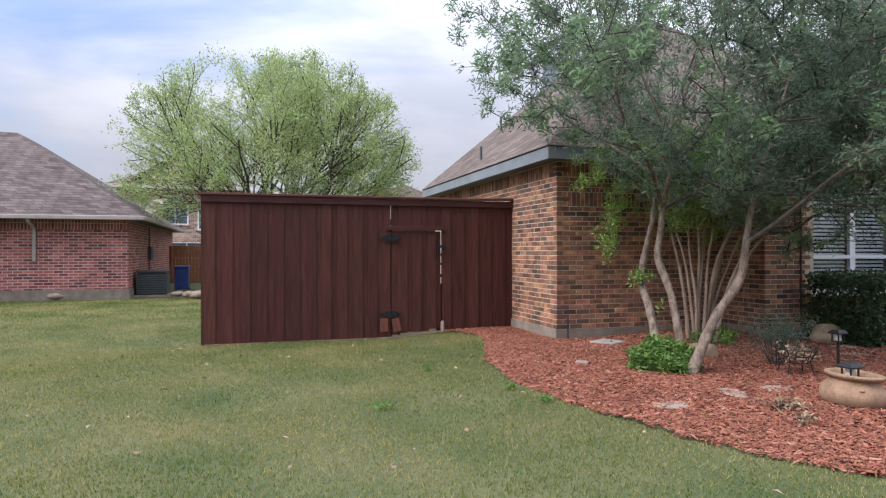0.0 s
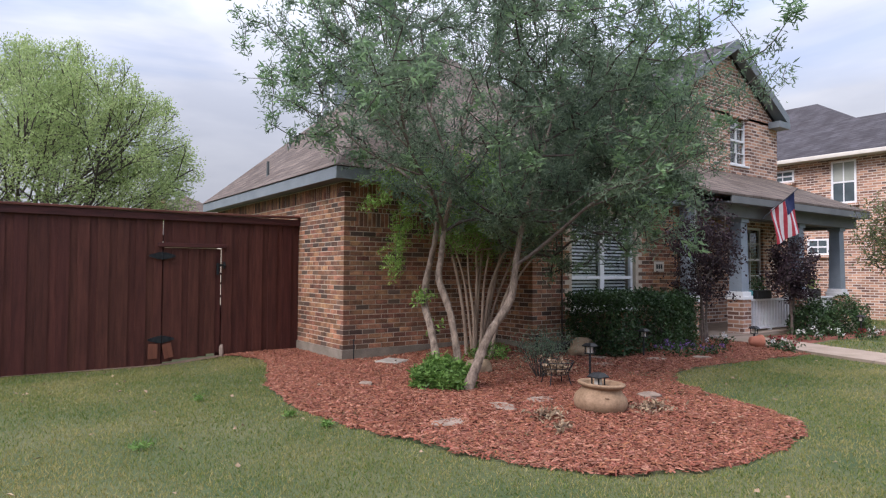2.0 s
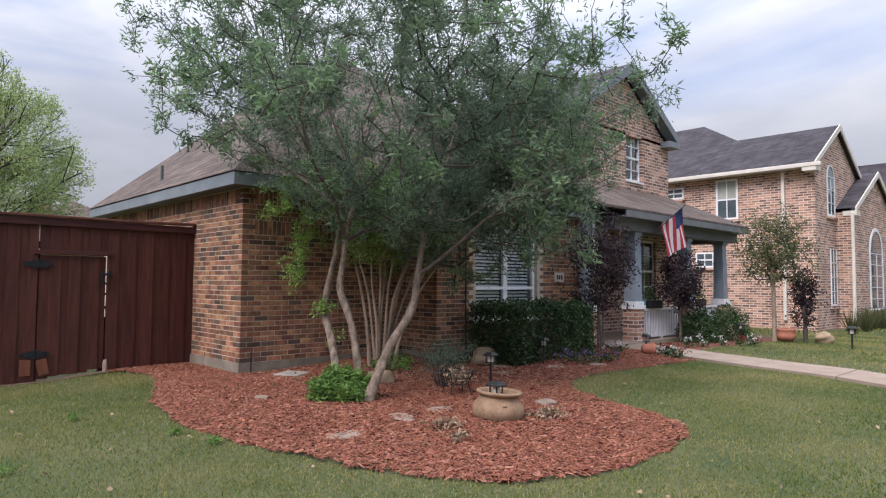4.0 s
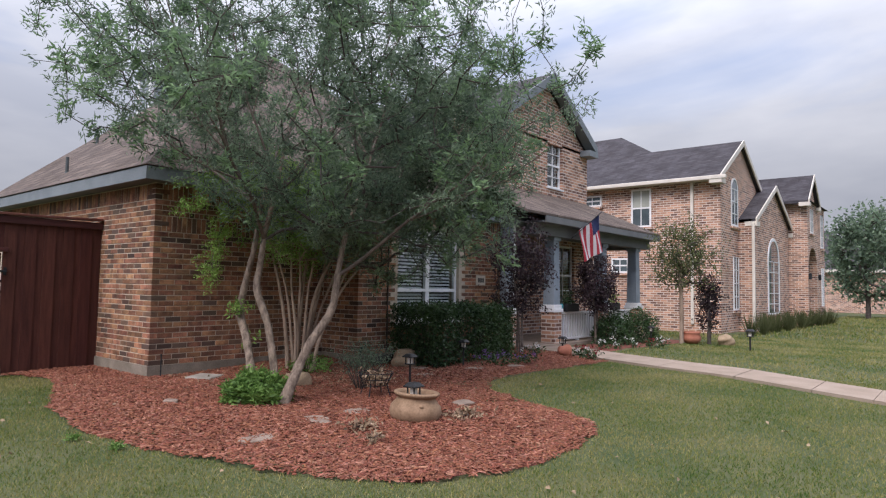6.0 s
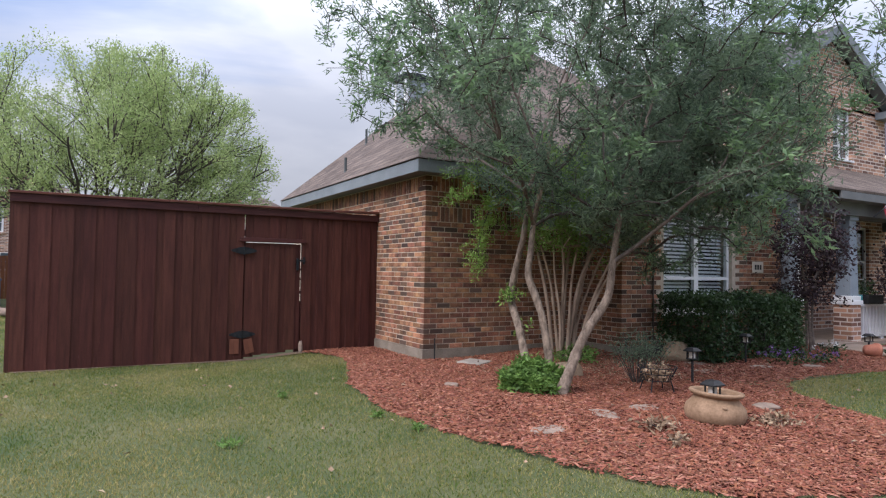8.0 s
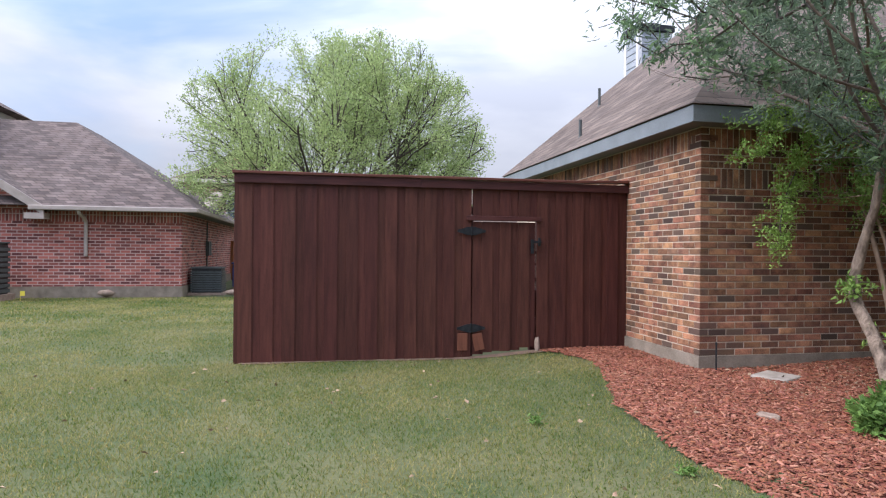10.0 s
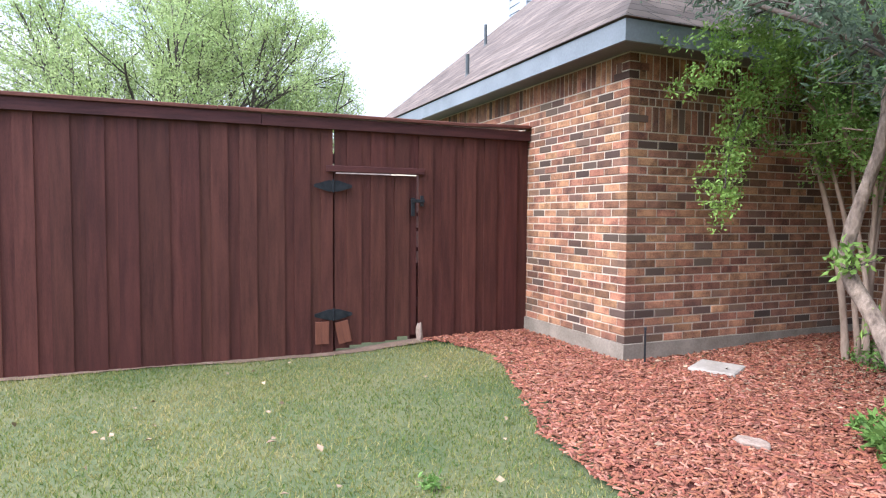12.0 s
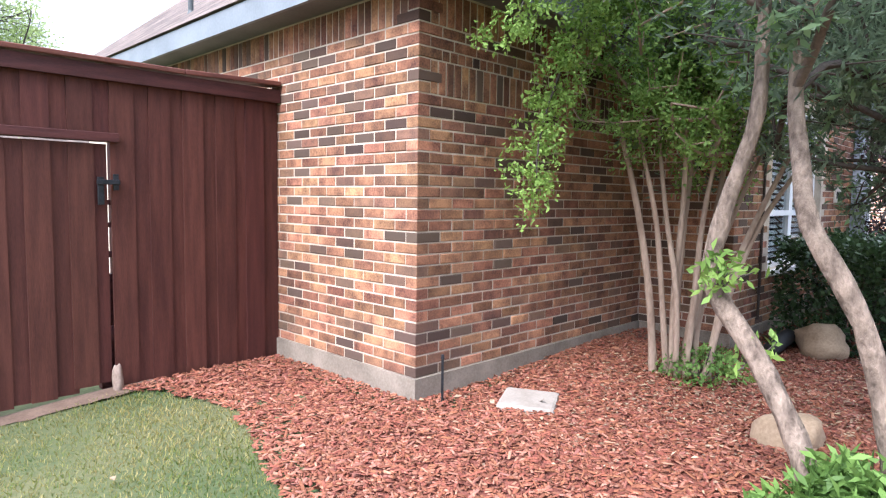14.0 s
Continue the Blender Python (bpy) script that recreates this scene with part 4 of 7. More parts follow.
# tall tree behind the fence in pale spring leaf, limbs fanning up from low down
def fan_tree(at, centre, radii, label, seed):
    """Limbs that rise and fork three times inside a domed, uneven outline; small leaves in tufts on the thin twigs."""
    rng = np.random.default_rng(seed)
    t = thing("tree", at, label, "tree")
    v, q, fine = limb_tube([(0, 0, -0.1), (0.05, 0.1, 0.7), (0.12, 0, 1.3), (0.15, 0, 1.7)], [0.25, 0.21, 0.18, 0.14], seed=seed)
    raw("trunk", v, q, M_TWIG, t, True)
    c, r = np.array(centre), np.array(radii)

    def inside(p):
        e = (p - c) / r
        k = np.linalg.norm(e)
        u = Vector(e / (k + 1e-9))
        return k < 0.97 + 0.13 * noise.noise(u * 4.5) and (p[2] > 1.7 + 0.24 * abs(p[0]) or k < 0.55)

    starts = []
    for k in range(22):
        a = 2.399 * k
        sp = 0.12 + 2.5 * ((k + 0.5) / 22) ** 0.95
        starts.append(((0.13 + 0.07 * math.cos(a), 0.07 * math.sin(a), 1.25 + 0.03 * k), (math.cos(a) * sp, math.sin(a) * sp, 1.0), 6.6, 0.075))
    rows = scaffold(starts, inside, rng, wander=0.15, lift=0.018, forks=7, levels=3)
    v, q = tubes(rows, 5)
    tagged(smooth(fastmesh("limb_work", v, q, M_TWIG, t)), kind="stuff")
    tufts = [(r0[1], r0[1] - r0[0]) for r0 in rows if r0[3] < 0.017]
    P = np.array([p for p, _ in tufts])
    A = np.array([d for _, d in tufts])
    A /= np.linalg.norm(A, axis=1, keepdims=True) + 1e-9
    per = max(2, int(110000 / max(1, len(P))))
    v, q = leaves(P, per, 0.085, 0.092, 0.05, rng, -0.1, axes=A)
    fastmesh("crown", v, q, M_LEAF_SPRING, t)
    return t


fan_tree((-3.25, 17.5, -0.15), (0, 0, 4.1), (6.0, 5.1, 5.1), "broad round tree in pale yellow-green spring leaf", 9)

# ---- neighbour's house across the side yard ----
NX, NY, NZ = -7.5, 13.4, -0.1


def neighbour():
    h = thing("house", (0, 0, 0), "single storey red brick neighbour house with a brown grey hip roof", "house")
    z = NZ + 2.42
    part("wall", boxes((NX - 16, NX, NY, NY + 12, NZ + 0.22, z - 0.08)), M_BRICK_N, h)
    part("foundation", boxes((NX - 16, NX + 0.03, NY - 0.03, NY + 12, NZ - 0.3, NZ + 0.22)), M_CONCRETE, h)
    bm = bmesh.new()
    x0, x1, y0, y1 = NX - 12, NX + 0.45, NY - 0.45, NY + 12.4
    v = [bm.verts.new(p) for p in ((x0, y0, z), (x1, y0, z), (x1, y1, z), (x0, y1, z), (x0, NY + 4.9, z + 3.2), (x1 - 4.85, NY + 4.9, z + 3.2), (x1 - 4.85, NY + 7.5, z + 3.2))]
    for f in ((0, 1, 5, 4), (1, 2, 6, 5), (2, 3, 4, 5, 6), (3, 0, 4), (3, 2, 1, 0)):
        bm.faces.new([v[i] for i in f])
    bmesh.ops.recalc_face_normals(bm, faces=bm.faces[:])
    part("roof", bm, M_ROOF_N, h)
    part("gutter", bevelled(boxes((NX - 3.75, x1 + 0.05, y0 - 0.08, y0 + 0.02, z - 0.13, z - 0.005)), 0.02), M_GUTTER, h)
    part("gutter", bevelled(boxes((x1 - 0.02, x1 + 0.08, y0 + 0.03, y1, z - 0.13, z - 0.005)), 0.02), M_GUTTER, h)
    part("soffit", boxes((NX - 3.7, x1 - 0.02, y0 + 0.02, y1, z - 0.12, z - 0.1)), M_SOFFIT, h)
    part("soldier_course", boxes((NX - 16, NX - 0.002, NY - 0.012, NY - 0.001, z - 0.42, z - 0.12)), M_SOLDIER_N, h)
    v, q, _ = limb_tube([(NX - 2.55, NY - 0.42, z - 0.1), (NX - 2.54, NY - 0.4, z - 0.2), (NX - 2.5, NY - 0.2, z - 0.3), (NX - 2.48, NY - 0.07, z - 0.42), (NX - 2.48, NY - 0.06, z - 0.6), (NX - 2.48, NY - 0.06, 0.95)], [0.05] * 6, sides=10, rough=0.0)
    raw("downpipe", v, q, M_GUTTER, h, True)
    # cross gable on the same wall, with its painted rake board
    part("gable_wall", prism([(NX - 11, z - 0.1), (NX - 3.7, z - 0.1), (NX - 7.35, z + 2.25)], "y", NY - 0.012, NY + 0.3), M_BRICK_N, h)
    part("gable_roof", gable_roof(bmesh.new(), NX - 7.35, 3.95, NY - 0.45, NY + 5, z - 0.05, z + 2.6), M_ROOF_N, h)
    rake("rake_board", NX - 7.35, 3.95, NY - 0.45, z - 0.05, z + 2.6, M_GUTTER, h, 0.22, 0.45)
    part("upper_storey", boxes((NX - 13, NX - 7.6, NY + 2.2, NY + 8, z + 1.2, z + 3.8)), M_SIDING, h, "pale siding of a small upper storey")
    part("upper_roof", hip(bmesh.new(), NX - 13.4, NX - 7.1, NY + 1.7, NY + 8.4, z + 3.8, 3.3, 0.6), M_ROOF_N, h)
    for yy in (NY + 4.0, NY + 4.3):
        part("meter_box", bevelled(boxes((NX + 0.002, NX + 0.12, yy, yy + 0.22, 0.95, 1.45)), 0.01), M_AC, h)
    part("conduit", boxes((NX + 0.01, NX + 0.05, NY + 4.1, NY + 4.14, 0.3, 2.1)), M_AC, h)
    return h


neighbour()

dish = thing("satellite_dish", (-7.45, 19.0, 2.55), "grey satellite dish on a bent mast at the roof edge", "satellite dish")
v, q, _ = limb_tube([(0.15, 0, -0.05), (0.12, 0, 0.15), (0.02, 0, 0.3), (0, 0, 0.42)], [0.03] * 4, sides=8, rough=0.0)
raw("mast", v, q, M_SIDING, dish, True)
bm = lathe([(0.0, -0.012), (0.12, -0.004), (0.25, 0.03), (0.36, 0.075), (0.37, 0.09), (0.355, 0.09), (0.25, 0.045), (0.12, 0.012), (0.0, 0.004)], 28)
bmesh.ops.transform(bm, matrix=Matrix.Translation((0, 0, 0.42)) @ Matrix.Rotation(radians(48), 4, "X") @ Matrix.Rotation(radians(-25), 4, "Y"), verts=bm.verts[:])
part("reflector", bm, M_GUTTER, dish, soft=True)
v, q = tubes([((0.0, -0.05, 0.3), (0.12, -0.5, 0.5), 0.016, 0.014), ((0.08, -0.5, 0.47), (0.17, -0.56, 0.56), 0.04, 0.03)], 8)
fastmesh("receiver_arm", v, q, M_SIDING, dish)


def air_conditioner(at, s, hgt):
    a = thing("air_conditioner", at, "dark grey louvred outdoor air conditioner on a pale pad", "air conditioner")
    part("pad", boxes((-s * 0.6, s * 0.6, -s * 0.6, s * 0.6, -0.1, 0.1)), M_STONE, a)
    part("body", bevelled(boxes((-s / 2 + 0.03, s / 2 - 0.03, -s / 2 + 0.03, s / 2 - 0.03, 0.1, 0.1 + hgt)), 0.02), M_BLACK, a)
    for i in range(9):
        z = 0.14 + i * (hgt - 0.1) / 9
        part("louvre", boxes((-s / 2, s / 2, -s / 2, s / 2, z, z + (hgt - 0.1) / 14)), M_AC, a)
    part("top_grille", bevelled(boxes((-s / 2, s / 2, -s / 2, s / 2, 0.1 + hgt, 0.14 + hgt)), 0.01), M_AC, a)


air_conditioner((-6.95, 14.6, -0.22), 0.9, 0.72)
air_conditioner((-12.0, 12.2, -0.12), 0.9, 1.3)
bn = thing("wheeled_bin", (-6.35, 17.5, -0.2), "blue plastic wheeled bin beside the neighbour's wall", "bin")
part("body", bevelled(boxes((-0.3, 0.3, -0.35, 0.35, 0.08, 0.95)), 0.04), M_BIN, bn)
part("lid", bevelled(boxes((-0.33, 0.33, -0.4, 0.38, 0.955, 1.03)), 0.02), M_BIN, bn)
for sx in (-0.28, 0.28):
    wv = lathe([(0.1, -0.03), (0.1, 0.03)], 16)
    bmesh.ops.transform(wv, matrix=Matrix.Rotation(radians(90), 4, "Y"), verts=wv.verts[:])
    part("wheel", wv, M_BLACK, bn).location = (sx, 0.32, 0.1)
bn.scale = (0.8, 0.8, 0.9)
for i, (x, y) in enumerate(((-11.0, 11.9), (-11.75, 12.0))):
    fl = part("marker_flag", boxes((-0.004, 0.004, -0.004, 0.004, -0.05, 0.2), (0.004, 0.1, -0.002, 0.002, 0.08, 0.2)), M_YELLOW)
    fl.location = (x, y, -0.11)
    tagged(fl, "small yellow marker flag stuck in the lawn", "marker flag")
for i, (x, y, r) in enumerate(((-6.1, 13.3, 0.14), (-5.75, 13.0, 0.17), (-5.4, 12.6, 0.22), (-5.1, 12.9, 0.2), (-9.4, 13.15, 0.16))):
    rb = bmesh.new()
    bmesh.ops.create_icosphere(rb, subdivisions=2, radius=1.0)
    for v in rb.verts:
        v.co *= 1 + 0.3 * noise.noise(v.co * 1.7 + Vector((i * 3.1, 0, 0)))
        v.co = (v.co.x * r * 1.4, v.co.y * r, v.co.z * r * 0.6)
    ob = part("landscape_stone", rb, M_STONE, None, soft=True)
    ob.location = (x, y, -0.05)
    tagged(ob, "rough grey stone edging by the neighbour's wall", "stone")

# ---- house two, down the street ----
HX, HY, HZ = 18.0, -1.65, -0.2


def front_window(parent, x0, x1, z0, z1, y, arch=False, name="window"):
    """A white framed window set on a wall facing -y, with glass and glazing bars; arch adds a half-round head."""
    ob = new(name)
    ob.parent = parent
    xm, r = (x0 + x1) / 2, (x1 - x0) / 2
    pts = [(x0, z0), (x1, z0), (x1, z1)]
    if arch:
        pts += [(xm + r * math.cos(a), z1 + r * math.sin(a)) for a in np.linspace(0, math.pi, 12)[1:-1]]
    pts.append((x0, z1))
    inner = [(xm + (x - xm) * 0.88, z0 + 0.06 + (z - z0) * 0.96) if z < z1 + 0.001 else (xm + (x - xm) * 0.88, z1 + 0.0 + (z - z1) * 0.88) for x, z in pts]
    bm = bmesh.new()
    a = [bm.verts.new((x, y - 0.03, z)) for x, z in pts]
    b = [bm.verts.new((x, y - 0.03, z)) for x, z in inner]
    c = [bm.verts.new((x, y + 0.05, z)) for x, z in inner]
    d = [bm.verts.new((x, y + 0.0, z)) for x, z in pts]
    k = len(pts)
    for i in range(k):
        j = (i + 1) % k
        bm.faces.new((a[i], a[j], b[j], b[i]))
        bm.faces.new((b[i], b[j], c[j], c[i]))
        bm.faces.new((a[j], a[i], d[i], d[j]))
    bmesh.ops.recalc_face_normals(bm, faces=bm.faces[:])
    part("window_frame", bm, M_WHITE, ob)
    part("pane", prism(inner, "y", y - 0.012, y - 0.008), M_PANE, ob)
    part("glazing_bar", boxes((xm - 0.012, xm + 0.012, y - 0.028, y - 0.013, z0 + 0.05, z1)), M_WHITE, ob)
    n = max(2, int((z1 - z0) / 0.4))
    for i in range(1, n + (1 if arch else 0)):
        zz = z0 + (z1 - z0) * i / n
        part("glazing_bar", boxes((x0 + 0.05, x1 - 0.05, y - 0.03, y - 0.013, zz - 0.011, zz + 0.011)), M_WHITE, ob)
    part("window_sill", boxes((x0 - 0.08, x1 + 0.08, y - 0.08, y - 0.001, z0 - 0.09, z0 - 0.01)), M_BRICK_H2, ob)
    return ob


def side_window(parent, y0, y1, z0, z1, x):
    """The same in a wall that faces -x."""
    ob = new("window")
    ob.parent = parent
    part("window_frame", boxes((x - 0.03, x - 0.001, y0, y0 + 0.06, z0, z1), (x - 0.03, x - 0.001, y1 - 0.06, y1, z0, z1), (x - 0.03, x - 0.001, y0 + 0.06, y1 - 0.06, z0, z0 + 0.06), (x - 0.03, x - 0.001, y0 + 0.06, y1 - 0.06, z1 - 0.06, z1)), M_WHITE, ob)
    part("pane", boxes((x - 0.012, x - 0.008, y0 + 0.06, y1 - 0.06, z0 + 0.06, z1 - 0.06)), M_PANE, ob)
    ym, zm = (y0 + y1) / 2, (z0 + z1) / 2
    part("glazing_bar", boxes((x - 0.028, x - 0.013, ym - 0.015, ym + 0.015, z0 + 0.06, z1 - 0.06)), M_WHITE, ob)
    part("meeting_rail", boxes((x - 0.032, x - 0.013, y0 + 0.06, y1 - 0.06, zm - 0.025, zm + 0.025)), M_WHITE, ob)
    if z1 - z0 > 0.9:
        part("blind", boxes((x - 0.0145, x - 0.0125, y0 + 0.07, y1 - 0.07, zm, z1 - 0.07)), M_SHADE, ob)
    part("window_sill", boxes((x - 0.08, x - 0.001, y0 - 0.06, y1 + 0.06, z0 - 0.09, z0 - 0.005)), M_BRICK_H2, ob)


def house_two():
    h = thing("house", (0, 0, 0), "large two storey tan brick house with charcoal shingled gables", "house")
    part("wall", boxes((HX, HX + 5, HY, HY + 14, HZ - 0.3, 5.0)), M_BRICK_H2, h)
    part("gable_wall", prism([(HX, 5.0), (HX + 4.75, 5.0), (HX + 2.35, 6.46)], "y", HY, HY + 0.3), M_BRICK_H2, h)
    part("roof", gable_roof(bmesh.new(), HX + 2.35, 2.75, HY - 0.12, HY + 8, 4.98, 6.6), M_ROOF_DARK, h)
    part("main_roof", hip(bmesh.new(), HX - 0.35, HX + 9.2, HY + 0.6, HY + 13, 5.0, 4.78, 0.6), M_ROOF_DARK, h)
    rake("rake_board", HX + 2.35, 2.75, HY - 0.12, 4.98, 6.6, M_CREAM, h, 0.15, 0.42)
    part("soldier_course", boxes((HX - 0.012, HX - 0.001, HY, HY + 14, 4.6, 4.84)), M_BRICK_H2, h)
    # lower gable with the tall arched window
    part("wall", boxes((20.1, 25.95, -2.1, HY + 6, HZ - 0.3, 3.75)), M_BRICK_H2, h)
    part("gable_wall", prism([(20.2, 3.75), (26.2, 3.75), (23.2, 5.16)], "y", -2.1, -1.85), M_BRICK_H2, h)
    part("roof", gable_roof(bmesh.new(), 23.2, 3.1, -2.22, HY + 6, 3.75, 5.3), M_ROOF_DARK, h)
    rake("rake_board", 23.2, 3.1, -2.22, 3.75, 5.3, M_CREAM, h, 0.15, 0.4)
    # entry tower
    ring = [(27.075 - 0.925 * math.cos(a), 2.2 + 0.925 * math.sin(a)) for a in np.linspace(0, math.pi, 14)]
    part("wall", prism([(25.96, HZ - 0.3), (26.15, HZ - 0.3)] + ring + [(28.0, HZ - 0.3), (29.9, HZ - 0.3), (29.9, 5.0), (25.96, 5.0)], "y", -2.8, -2.45), M_BRICK_H2, h)
    part("wall", boxes((25.96, 29.9, -1.0, HY + 8, HZ - 0.3, 5.0)), M_BRICK_H2, h)
    part("wall", boxes((25.96, 26.14, -2.45, -1.0, HZ - 0.3, 5.0)), M_BRICK_H2, h)
    part("wall", boxes((28.01, 29.9, -2.45, -1.0, HZ - 0.3, 5.0)), M_BRICK_H2, h)
    part("entry_ceiling", boxes((26.14, 28.01, -2.45, -1.0, 3.3, 3.4)), M_CREAM, h)
    part("entry_door", bevelled(boxes((26.5, 27.6, -1.06, -1.005, HZ, 2.1)), 0.01), M_DARK, h)
    part("gable_wall", prism([(25.96, 5.0), (27.7, 5.0), (26.85, 6.06)], "y", -2.8, -2.5), M_BRICK_H2, h)
    part("roof", gable_roof(bmesh.new(), 26.85, 1.3, -2.92, HY + 8, 5.0, 6.2), M_ROOF_DARK, h)
    part("tower_roof", hip(bmesh.new(), 25.7, 30.2, -2.95, HY + 9, 5.0, 2.2, 0.55), M_ROOF_DARK, h)
    rake("rake_board", 26.85, 1.3, -2.92, 5.0, 6.2, M_CREAM, h, 0.14, 0.3)
    part("gutter", bevelled(boxes((HX - 0.45, HX - 0.32, HY - 0.3, HY + 14, 4.85, 4.98)), 0.02), M_CREAM, h)
    part("soffit", boxes((HX - 0.34, HX, HY, HY + 14, 4.85, 4.88)), M_CREAM, h)
    part("downpipe", bevelled(boxes((HX - 0.1, HX - 0.01, -0.8, -0.7, 0.1, 4.85)), 0.015), M_CREAM, h)
    part("downpipe", bevelled(boxes((20.0, 20.09, -2.2, -2.105, 0.0, 3.6)), 0.015), M_CREAM, h)
    side_window(h, 0.67, 1.4, 3.42, 4.78, HX)
    side_window(h, 1.5, 2.15, 1.8, 2.33, HX)
    side_window(h, 2.55, 3.3, 4.27, 4.68, HX)
    front_window(h, 19.2, 20.0, 3.46, 4.75, HY, True)
    front_window(h, 19.4, 20.05, 0.55, 2.4, HY)
    front_window(h, 22.25, 24.1, 0.35, 2.35, -2.1, True)
    front_window(h, 26.5, 27.1, 3.7, 4.7, -2.8)
    front_window(h, 28.9, 29.5, 3.2, 4.7, -2.8)
    front_window(h, 29.0, 29.5, 0.6, 2.3, -2.8)
    for x in (26.02, 28.2):
        part("wall_lamp", bevelled(boxes((x, x + 0.1, -2.92, -2.81, 1.75, 2.0)), 0.02), M_IRON, h)
    return h


house_two()


# low grassy planting along house two
for i in range(16):
    x = 18.3 + i * 0.75
    rng = np.random.default_rng(400 + i)
    t = thing("ornamental_grass", (x, HY - 0.75 - 0.03 * i - rng.uniform(0, 0.3), HZ), "clump of grey green ornamental grass against the brick wall", "grass clump", "grass clumps")
    n = 90
    a, r = rng.uniform(0, 6.28, n), rng.uniform(0, 0.28, n)
    ed = [((0.3 * r[k] * math.cos(a[k]), 0.3 * r[k] * math.sin(a[k]), 0), (1.4 * r[k] * math.cos(a[k]), 1.4 * r[k] * math.sin(a[k]), rng.uniform(0.3, 0.75)), 0.012, 0.004) for k in range(n)]
    v, q = tubes(ed, 3)
    fastmesh("blade_tuft", v, q, M_LEAF_OLIVE, t)

# ---- houses and trees in the distance ----


def far_house(x0, x1, y0, y1, z0, z1, pitch, brick, roof, label, wins=(), axis="y"):
    h = thing("house", (0, 0, 0), label, "house")
    part("wall", boxes((x0, x1, y0, y1, z0 - 0.5, z1)), brick, h)
    bm = bmesh.new()
    part("roof", hip(bm, x0 - 0.4, x1 + 0.4, y0 - 0.4, y1 + 0.4, z1, min((x1 - x0) / 2, (y1 - y0) / 2.2), pitch), roof, h)
    part("fascia", boxes((x0 - 0.42, x1 + 0.42, y0 - 0.42, y0 - 0.38, z1 - 0.2, z1 + 0.01), (x0 - 0.42, x0 - 0.38, y0 - 0.38, y1, z1 - 0.2, z1 + 0.01)), M_CREAM, h)
    for w in wins:
        front_window(h, *w[:4], y0, w[4])
    return h


far_house(50, 68, -4.5, 12, -0.3, 2.9, 0.45, M_BRICK_H2, M_ROOF_DARK, "distant single storey tan brick house with a dark roof")
h3 = far_house(-11.5, -4.6, 33, 44, -0.2, 5.2, 0.5, M_BRICK_H2, M_ROOF, "two storey tan brick house with an arched window beyond the yards", wins=[(-8.9, -7.4, 2.9, 3.9, True), (-6.9, -5.6, 2.6, 3.9, False), (-8.4, -6.6, 0.9, 1.8, False)])
part("gable_wall", prism([(-10.5, 5.2), (-5.0, 5.2), (-7.9, 7.0)], "y", 32.9, 33.4), M_BRICK_H2, h3)
part("gable_roof", gable_roof(bmesh.new(), -7.9, 3.0, 32.5, 38, 5.2, 7.2), M_ROOF, h3)
h4 = far_house(1.5, 14, 36, 48, -0.2, 3.0, 0.55, M_BRICK_H2, M_ROOF, "distant brick house whose roof and chimney rise over the fence")
part("chimney", boxes((4.7, 5.9, 38.3, 39.3, 3.0, 6.0)), M_BRICK_N, h4, "pinkish brick chimney")
part("chimney_pot", lathe([(0.22, 6.0), (0.22, 6.35), (0.32, 6.36), (0.3, 6.5)], 12, (5.3, 38.8, 0)), M_SOFFIT, h4)
of = thing("fence", (-6.2, 24, 0), "orange brown cedar fence closing the neighbour's back yard", "fence")
for i in range(26):
    part("board", boxes((-1.3 + i * 0.14, -1.17 + i * 0.14, -0.01, 0.01, -0.2, 1.55)), M_NEWWOOD, of)

for i, (x, y, hgt, r) in enumerate(((39, -3.5, 6.2, 2.3), (56, -6.6, 9.0, 3.4), (64, -3.0, 7.2, 3.4), (75, -9, 8.0, 4.5), (90, 4, 8.5, 5.0))):
    tree("tree", (x, y, -0.3), [([(0, 0, -0.1), (0.1, 0, hgt * 0.25), (0.1, 0.1, hgt * 0.5)], [0.14, 0.11, 0.07])], ((0, 0, hgt * 0.62), (r, r, hgt * 0.45)), 220, 0.5, (9, 0.3, 0.26, 0.14, 0.0), (M_TWIG, M_TWIG, M_LEAF_OLIVE if i % 2 else M_LEAF),
         "leafy green street tree in the distance", tip=0.014, seed=70 + i, low=lambda q, c=hgt: c * 0.22, shell=0.3)
# a far line of trees that closes the view
rng = np.random.default_rng(500)
pts = []
for i in range(420):
    a = rng.uniform(0, 2 * math.pi)
    d = rng.uniform(110, 170)
    pts.append((d * math.sin(a), d * math.cos(a), rng.uniform(0.5, 3.2) + rng.uniform(0, 2)))
v, q = leaves(np.array(pts), 60, np.array([2.6, 2.6, 1.6]), 1.3, 0.9, rng, 0.0)
tagged(fastmesh("far_trees", v, q, M_LEAF_OLIVE), "far belt of trees along the horizon", "trees", kind="stuff")

# boarded chimney behind the wing's roof, with pale laps, corner boards and a dark cap
cc = thing("chimney", (3.6, 7.95, 0), "pale blue grey lap sided chimney with a dark metal cap", "chimney")
CW, CD, CT = 0.85, 0.66, 6.4
part("core", boxes((0.02, CW - 0.02, 0.02, CD - 0.02, -0.3, CT)), M_SIDING, cc)
for i in range(14):
    z = CT - 0.16 * (i + 1)
    lap = boxes((0.09, CW - 0.09, 0.0, 0.02, z, z + 0.15), (0.0, 0.02, 0.09, CD - 0.09, z, z + 0.15))
    for v in lap.verts:
        # each lap leans out at its foot
        if v.co.z < z + 0.01:
            if abs(v.co.y) < 1e-4:
                v.co.y -= 0.012
            if abs(v.co.x) < 1e-4:
                v.co.x -= 0.012
    part("lap_board", lap, M_LAP, cc)
